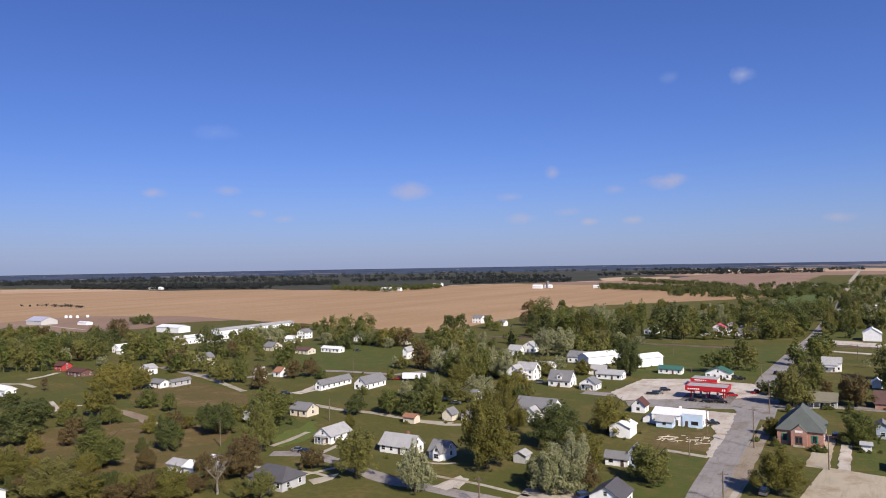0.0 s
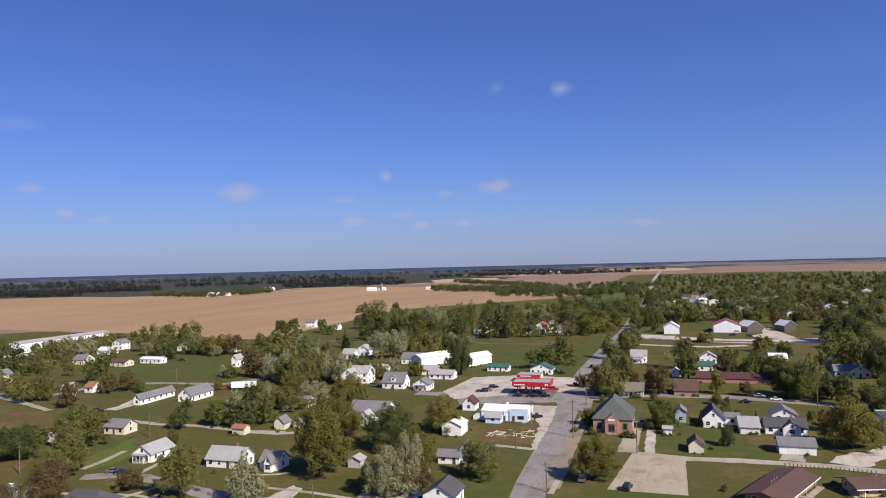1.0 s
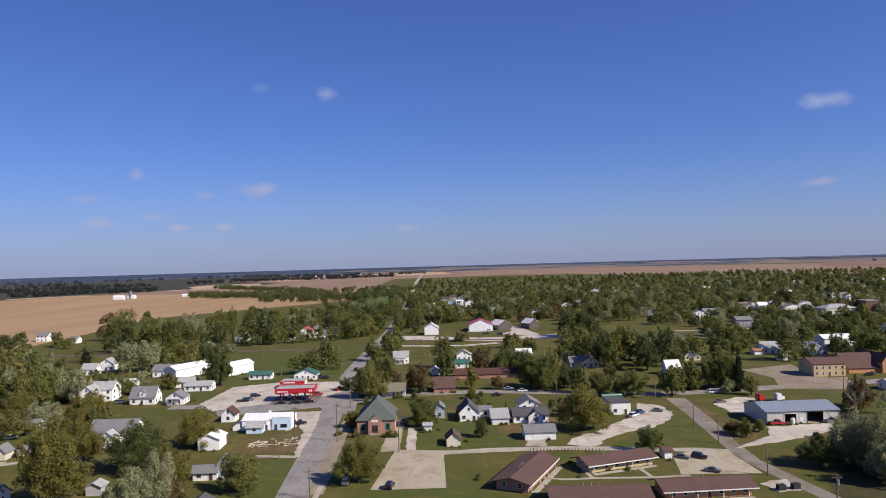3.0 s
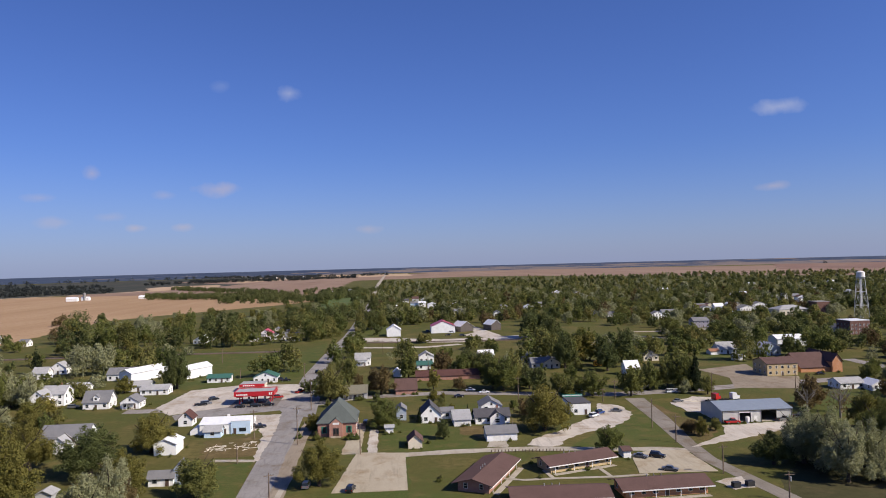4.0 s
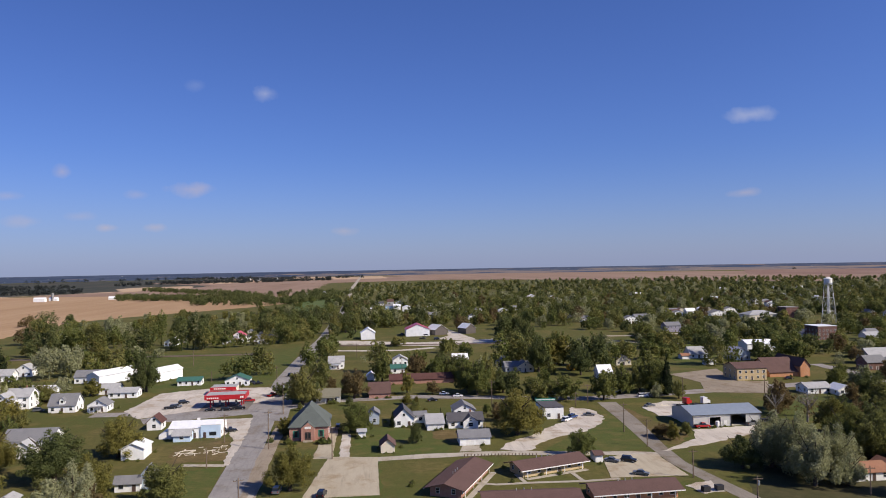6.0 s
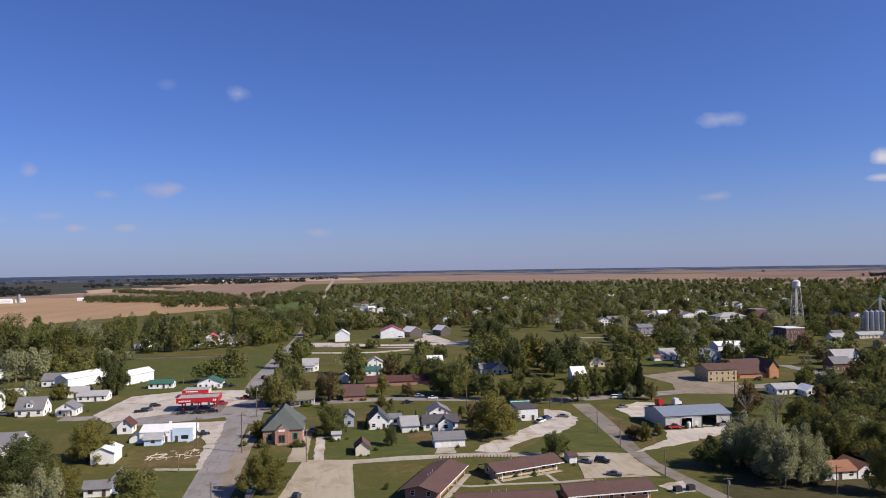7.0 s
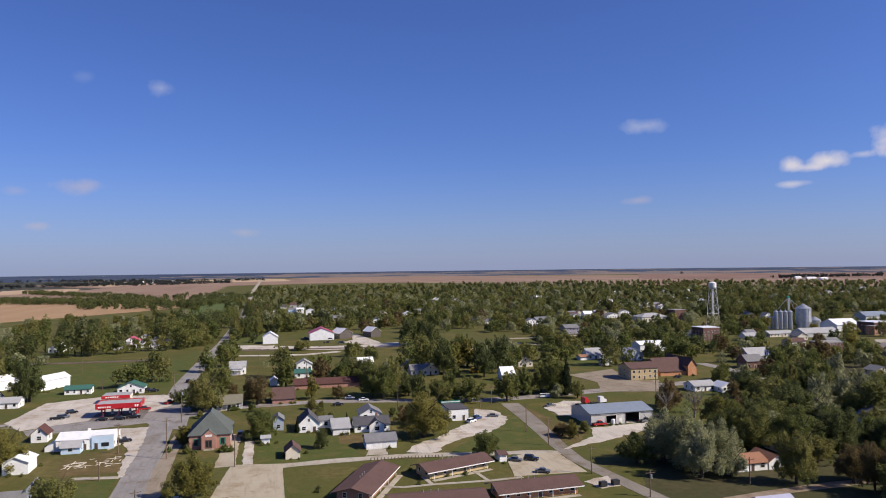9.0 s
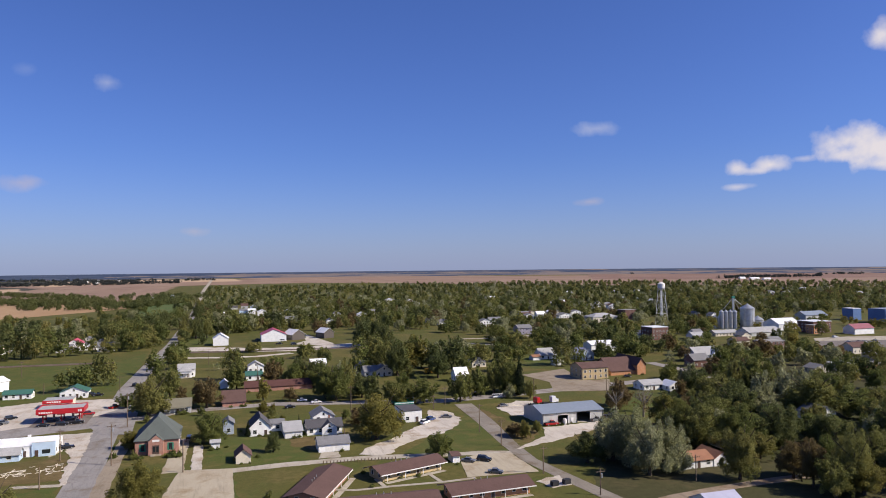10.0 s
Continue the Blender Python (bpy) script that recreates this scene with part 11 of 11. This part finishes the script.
tree('shrub', -105.8, 416.4, 1.3, 2.1, 1)
tree('shrub', -162.9, 360.5, 1.4, 2.1, 1)
tree('shrub', -0.1, 278.1, 2.2, 2.3, 1)
tree('shrub', 358.4, 308.4, 1.6, 1.9, 1)
tree('shrub', -370.0, 189.2, 1.5, 2.1, 1)
tree('shrub', -55.6, 166.1, 1.4, 1.5, 1)
tree('shrub', -371.5, 384.2, 1.4, 1.6, 1)
tree('shrub', -25.3, 391.6, 1.8, 2.2, 1)
tree('shrub', 7.0, 277.8, 1.5, 2.1, 1)
tree('shrub', -211.0, 197.3, 1.8, 2.2, 1)
tree('shrub', -289.7, 167.6, 1.3, 1.7, 1)
tree('shrub', -311.5, 241.8, 1.7, 1.9, 1)
tree('shrub', 46.3, 375.6, 1.2, 1.8, 1)
tree('shrub', 74.0, 418.4, 1.6, 2.4, 1)
tree('shrub', 114.7, 317.9, 1.9, 2.3, 1)
tree('shrub', -58.5, 379.5, 0.9, 1.4, 1)
tree('shrub', -181.7, 140.8, 1.4, 1.8, 1)
tree('shrub', 44.3, 277.7, 1.3, 1.4, 1)
tree('shrub', 144.9, 181.4, 1.4, 2.3, 1)
tree('shrub', 54.3, 201.0, 1.8, 2.1, 1)
tree('shrub', 206.1, 291.6, 2.3, 2.6, 1)
tree('shrub', 140.2, 183.2, 1.3, 1.6, 1)
tree('shrub', -145.7, 339.3, 2.2, 2.2, 1)
tree('shrub', -149.6, 222.6, 1.1, 1.2, 1)
tree('shrub', -26.8, 390.8, 1.9, 2.1, 1)
tree('shrub', -123.9, 182.6, 1.3, 1.8, 1)
tree('shrub', -50.1, 269.4, 1.0, 1.3, 1)
tree('shrub', 19.3, 269.8, 1.5, 1.8, 1)
tree('shrub', -196.3, 96.3, 1.8, 1.9, 1)
tree('shrub', -282.3, 288.9, 1.6, 1.8, 1)
tree('shrub', -118.2, 372.9, 2.5, 2.6, 1)
tree('shrub', 353.5, 305.4, 1.9, 2.0, 1)
tree('shrub', -345.2, 302.5, 1.4, 1.6, 1)
tree('shrub', -1.2, 279.9, 1.8, 2.5, 1)
tree('shrub', 115.6, 251.5, 1.5, 1.7, 1)
tree('shrub', -145.9, 358.7, 1.8, 2.4, 1)
tree('shrub', -16.0, 320.4, 1.5, 2.2, 1)
tree('maple', -201.5, 262.3, 5.5, 5.7, 1)
tree('silver', -167.1, 246.2, 6.9, 5.8, 1)
tree('oak', -214.8, 303.2, 7.6, 5.3, 1)
tree('maple', -250.9, 291.0, 6.7, 6.9, 1)
tree('oak', -174.3, 349.6, 4.9, 3.6, 1)
tree('olive', -165.5, 207.3, 6.7, 4.7, 2)
tree('olive', -121.4, 238.8, 8.7, 7.3, 2)
far_tree('olive', -230.5, 337.7, 7.8, 7.5)
far_tree('silver', -238.2, 343.1, 7.2, 6.7)
tree('oak', -181.7, 234.0, 7.2, 5.6, 1)
tree('shrub', 111.1, 325.6, 1.2, 1.9, 1)
tree('shrub', 29.4, 264.7, 1.6, 1.9, 1)
tree('shrub', 332.8, 304.9, 1.5, 2.5, 1)
tree('shrub', -289.5, 167.1, 1.6, 1.8, 1)
tree('shrub', -122.4, 331.3, 1.2, 1.6, 1)
tree('shrub', 2.0, 255.1, 1.5, 1.5, 1)
tree('shrub', -116.8, 412.4, 1.3, 1.4, 1)
tree('shrub', 336.2, 304.4, 2.2, 2.3, 1)
tree('shrub', 10.6, 273.2, 1.1, 1.5, 1)
tree('shrub', -154.6, 355.6, 1.6, 2.5, 1)
tree('shrub', 13.4, 363.2, 1.6, 2.0, 1)
tree('shrub', 1.5, 255.1, 1.1, 1.4, 1)
tree('shrub', -308.4, 232.9, 1.1, 1.6, 1)
tree('shrub', 77.0, 281.7, 1.6, 2.6, 1)
tree('shrub', -129.9, 180.6, 1.6, 2.2, 1)
tree('shrub', 360.8, 316.5, 1.5, 1.6, 1)
tree('shrub', -65.2, 206.3, 1.7, 2.4, 1)
tree('shrub', 4.6, 327.3, 1.8, 2.3, 1)
tree('shrub', -196.8, 96.1, 1.6, 1.9, 1)
tree('shrub', 357.8, 315.0, 0.9, 1.4, 1)
tree('shrub', 117.8, 364.7, 1.6, 1.9, 1)
tree('shrub', -98.5, 385.4, 1.3, 2.0, 1)
tree('shrub', 357.2, 310.9, 1.7, 2.2, 1)
tree('shrub', -360.1, 187.5, 1.6, 1.8, 1)
tree('shrub', 280.6, 382.4, 1.6, 2.1, 1)
tree('shrub', -241.3, 299.3, 1.5, 1.6, 1)
tree('shrub', 13.0, 336.5, 1.3, 1.6, 1)
tree('shrub', -216.3, 284.5, 1.5, 1.6, 1)
tree('shrub', 339.4, 304.4, 1.7, 2.3, 1)
tree('shrub', -196.7, 96.5, 1.0, 1.4, 1)
tree('shrub', -371.5, 189.6, 2.4, 2.5, 1)
tree('shrub', -191.6, 225.0, 1.0, 1.5, 1)
tree('shrub', -159.6, 340.6, 1.6, 2.4, 1)
tree('shrub', 124.1, 247.1, 1.7, 1.7, 1)
tree('shrub', -240.7, 313.4, 2.1, 2.1, 1)
tree('shrub', -97.7, 310.0, 1.3, 1.4, 1)
tree('shrub', 289.0, 372.0, 1.4, 1.8, 1)
tree('shrub', -298.6, 239.0, 0.9, 1.3, 1)
tree('shrub', -151.1, 222.9, 2.1, 2.6, 1)
tree('shrub', -343.1, 369.4, 2.0, 2.3, 1)
tree('shrub', -181.2, 144.1, 1.0, 1.4, 1)
tree('shrub', 23.8, 406.6, 0.9, 1.3, 1)
tree('shrub', 218.2, 400.7, 0.9, 1.3, 1)
tree('shrub', -159.5, 335.4, 1.0, 1.3, 1)
tree('shrub', 301.5, 376.3, 2.0, 2.5, 1)
tree('shrub', -419.4, 305.9, 1.0, 1.3, 1)
tree('shrub', 37.8, 170.6, 1.1, 1.7, 1)
tree('shrub', 1.1, 273.0, 1.8, 2.5, 1)
tree('shrub', 341.8, 306.5, 1.6, 1.7, 1)
tree('shrub', -354.6, 381.3, 1.5, 2.3, 1)
tree('shrub', -60.5, 175.0, 1.2, 1.6, 1)
tree('shrub', -275.4, 266.5, 1.9, 1.9, 1)
tree('shrub', 30.7, 171.7, 1.1, 1.5, 1)
tree('shrub', 391.7, 330.7, 1.0, 1.3, 1)
tree('shrub', -141.7, 182.8, 1.4, 1.5, 1)
tree('shrub', 293.3, 371.1, 1.2, 2.0, 1)
tree('shrub', -1.2, 385.8, 2.2, 2.4, 1)
tree('shrub', -224.6, 369.0, 2.1, 2.2, 1)
tree('shrub', 24.3, 407.1, 1.2, 1.9, 1)
tree('shrub', 44.3, 286.5, 1.5, 1.6, 1)
tree('shrub', -239.6, 353.8, 2.1, 2.2, 1)
tree('shrub', -75.1, 237.0, 1.5, 2.3, 1)
tree('shrub', 122.2, 355.7, 1.6, 2.2, 1)
tree('shrub', 11.8, 196.8, 2.0, 2.1, 1)
tree('shrub', 218.5, 216.2, 1.3, 2.0, 1)
tree('shrub', -108.1, 323.7, 1.0, 1.4, 1)
tree('shrub', -418.5, 312.5, 1.3, 1.4, 1)
tree('shrub', -614.4, 358.5, 2.3, 2.5, 1)
tree('shrub', 300.8, 377.6, 1.6, 1.8, 1)
tree('shrub', -240.9, 305.0, 1.0, 1.5, 1)
tree('shrub', -211.5, 197.3, 1.7, 2.4, 1)
tree('shrub', -311.7, 240.5, 1.0, 1.4, 1)
tree('shrub', -166.1, 143.4, 1.8, 2.4, 1)
tree('shrub', -164.7, 364.0, 1.5, 1.6, 1)
tree('shrub', -59.2, 379.1, 2.1, 2.5, 1)
tree('shrub', 5.6, 385.2, 1.4, 2.4, 1)
tree('shrub', 143.4, 403.8, 1.3, 1.8, 1)
tree('shrub', 256.8, 364.8, 1.4, 2.0, 1)
tree('shrub', -69.4, 246.9, 1.6, 1.7, 1)
tree('shrub', -371.4, 196.1, 1.6, 2.0, 1)
tree('shrub', 144.4, 255.3, 1.2, 1.5, 1)
tree('shrub', -359.9, 187.0, 1.4, 1.7, 1)
tree('shrub', 32.6, 286.8, 1.3, 1.5, 1)
tree('shrub', -107.5, 394.7, 1.2, 2.0, 1)
tree('shrub', -58.1, 383.4, 1.5, 1.5, 1)
tree('shrub', 133.1, 181.7, 1.2, 1.4, 1)
tree('shrub', -153.4, 355.4, 1.3, 1.3, 1)
tree('shrub', 280.2, 376.7, 1.2, 1.6, 1)
tree('shrub', 37.5, 271.9, 1.2, 1.4, 1)
tree('shrub', -143.4, 395.6, 1.8, 1.8, 1)
tree('shrub', -356.4, 374.4, 1.4, 1.7, 1)
tree('shrub', -609.9, 355.1, 1.4, 1.6, 1)
tree('shrub', 365.0, 326.6, 1.5, 1.6, 1)
tree('shrub', -117.4, 318.6, 1.0, 1.7, 1)
tree('shrub', -150.0, 329.6, 1.7, 2.1, 1)
tree('shrub', 296.3, 371.1, 1.9, 2.1, 1)
tree('shrub', 339.1, 304.6, 1.7, 1.8, 1)
tree('shrub', -425.8, 302.5, 1.4, 2.0, 1)
tree('shrub', 83.4, 389.1, 1.7, 2.3, 1)
tree('shrub', -311.4, 236.0, 1.7, 2.3, 1)
tree('shrub', -111.9, 395.4, 1.8, 2.6, 1)
tree('shrub', -196.4, 96.8, 1.0, 1.4, 1)
tree('shrub', -461.9, 404.8, 1.1, 1.7, 1)
tree('shrub', 155.6, 407.1, 1.3, 1.9, 1)
tree('shrub', -230.5, 355.8, 1.0, 1.4, 1)
tree('shrub', -73.7, 211.4, 2.0, 2.1, 1)
tree('shrub', -473.0, 323.9, 1.3, 1.5, 1)
tree('shrub', 162.0, 193.0, 1.4, 2.2, 1)
tree('shrub', 74.9, 269.8, 1.1, 1.5, 1)
tree('shrub', -163.6, 365.9, 1.4, 2.1, 1)
tree('shrub', -343.5, 371.4, 1.2, 1.5, 1)
tree('shrub', 344.7, 312.1, 0.9, 1.5, 1)
tree('shrub', -300.2, 165.6, 1.6, 2.3, 1)
tree('shrub', -470.3, 392.6, 1.1, 1.4, 1)
tree('shrub', 213.5, 217.7, 0.9, 1.4, 1)
tree('shrub', 18.9, 400.0, 0.9, 1.4, 1)
tree('shrub', 118.4, 140.9, 2.0, 2.4, 1)
tree('shrub', -152.3, 270.0, 1.5, 2.0, 1)
tree('shrub', 26.8, 261.4, 2.2, 2.6, 1)
tree('shrub', -137.9, 230.3, 1.9, 1.9, 1)

OPEN_HOUSES += [(o.location.x, o.location.y) for o in scene.objects if o.parent is None and o.get("category") in ("house", "school", "warehouse", "building", "barn") and 560 < o.location.y < 1300]

# ---- far woods ----
belt([(-4069.1, 1143.9), (-3029.3, 1545.8), (-2621.4, 1629.3)], 200, 200, 12, 18, 11)
belt([(-2114.0, 1295.5), (-1717.8, 1338.8), (-1393.6, 1413.3)], 330, 350, 12, 18, 12)
belt([(-1598.0, 1620.7), (-1417.2, 1730.2)], 100, 250, 12, 18, 13)
belt([(-1111.6, 1335.5), (-932.0, 1295.9), (-906.3, 1498.5)], 200, 160, 9, 14, 14, 110, 1.7, "belt of dark green woods beyond the town", 1.5, DARK)
belt([(-1044.0, 1790.3), (-937.0, 1947.3), (-757.5, 1997.6)], 120, 200, 10, 16, 15)
belt([(-495.1, 1472.5), (-330.9, 1380.7), (-175.0, 1332.7)], 220, 160, 9, 14, 16, 110, 1.7, "belt of dark green woods beyond the town", 1.5, DARK)
belt([(-294.1, 1226.5), (-158.2, 1143.7), (-46.7, 1353.6)], 220, 200, 8, 13, 17, 110, 1.7, "belt of dark green woods beyond the town", 1.5, DARK)
belt([(-5387.6, 1514.5), (-3248.1, 1908.4), (-2441.6, 1903.2), (-1772.2, 2031.8)], 420, 500, 13, 20, 18)
belt([(-7774.8, 2558.3), (-3170.6, 2471.6), (-1898.1, 2730.9), (-1425.0, 2962.8)], 420, 500, 14, 22, 19)
belt([(-13201.3, 4343.8), (-4221.2, 3290.7), (-1820.4, 3785.6), (-653.9, 4323.9)], 420, 400, 14, 24, 29)
belt([(-1607.2, 2026.2), (-1394.2, 2225.2), (-1170.9, 2433.9), (-999.3, 2576.0)], 150, 200, 12, 18, 30)
belt([(-946.3, 2748.4), (-694.4, 3101.1), (-351.4, 3616.8)], 150, 300, 12, 18, 31)
belt([(-632.6, 2112.5), (-243.7, 1544.6), (-23.2, 1539.1)], 200, 180, 8, 13, 20, 110, 1.7, "belt of dark green woods beyond the town", 1.5, DARK)
belt([(-812.6, 3033.3), (-478.1, 3037.3), (-153.4, 3309.2)], 160, 250, 10, 16, 32)
belt([(9.8, 6064.3), (959.8, 4957.7), (1970.1, 4520.2), (2563.1, 3956.9)], 200, 400, 12, 18, 21)
belt([(1924.5, 2396.6), (2181.8, 2466.6), (2532.6, 2453.2)], 110, 160, 10, 18, 22)
belt([(79.6, 7517.8), (897.8, 6821.1)], 40, 300, 8, 12, 23)
belt([(1760.0, 5933.0), (2780.2, 5366.8)], 60, 300, 8, 12, 33)
belt([(-1145.2, 4469.9), (-498.5, 3871.0), (-15.9, 3925.4)], 140, 300, 10, 18, 24)
belt([(3013.3, 2954.4), (3267.8, 2907.2)], 30, 200, 8, 13, 25)
belt([(-1212.7, 636.4), (-1183.2, 675.7), (-1057.2, 666.2)], 26, 30, 3, 6, 26, 30, 1.2, 'scattered scrub along the field edge')


def gap(x, y):
    """True where the town's trees leave an open plot."""
    return noise.noise((x * 0.013, y * 0.007, 3.0)) > 0.31


def town_spot(y0, y1):
    """Spots in the wooded part of the town, between two distances."""
    def where(rng):
        y = y0 + (y1 - y0) * rng.random()
        x = rng.uniform(-25, 1.3 * y)
        if gap(x, y) or math.hypot(x, y) > 2500:
            return None
        return (x, y)
    return where


rng = random.Random(31)
plots = 0
while plots < 70:
    y = 700 + 700 * rng.random() ** 1.4
    x = rng.uniform(0, 1.2 * y)
    if gap(x, y) and gap(x, y - 22):
        plots += 1
        house(round(x, 1), round(y, 1), rng.uniform(9, 15), rng.uniform(8, 10), rng.choice((3.0, 3.2, 5.2)), rng.uniform(2.0, 3.2), rng.choice("xy"),
              rng.choice((WHITE, WHITE, CREAM, PALEBLUE, GREYWALL)), rng.choice((R_GREY, R_LIGHT, R_WHITE, R_BROWN, R_DARK)), "far town house in a gap between trees", 0, win=False)

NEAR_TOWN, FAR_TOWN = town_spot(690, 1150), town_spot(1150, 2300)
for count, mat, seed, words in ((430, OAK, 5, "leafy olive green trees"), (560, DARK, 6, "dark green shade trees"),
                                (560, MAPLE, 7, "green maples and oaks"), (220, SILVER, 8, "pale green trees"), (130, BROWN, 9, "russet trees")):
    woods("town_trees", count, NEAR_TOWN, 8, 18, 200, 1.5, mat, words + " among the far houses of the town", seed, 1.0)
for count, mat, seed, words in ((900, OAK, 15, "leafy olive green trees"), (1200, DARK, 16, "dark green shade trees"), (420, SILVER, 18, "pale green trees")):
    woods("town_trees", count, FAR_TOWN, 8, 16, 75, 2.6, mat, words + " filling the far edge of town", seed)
joined_trees()
backdrop()
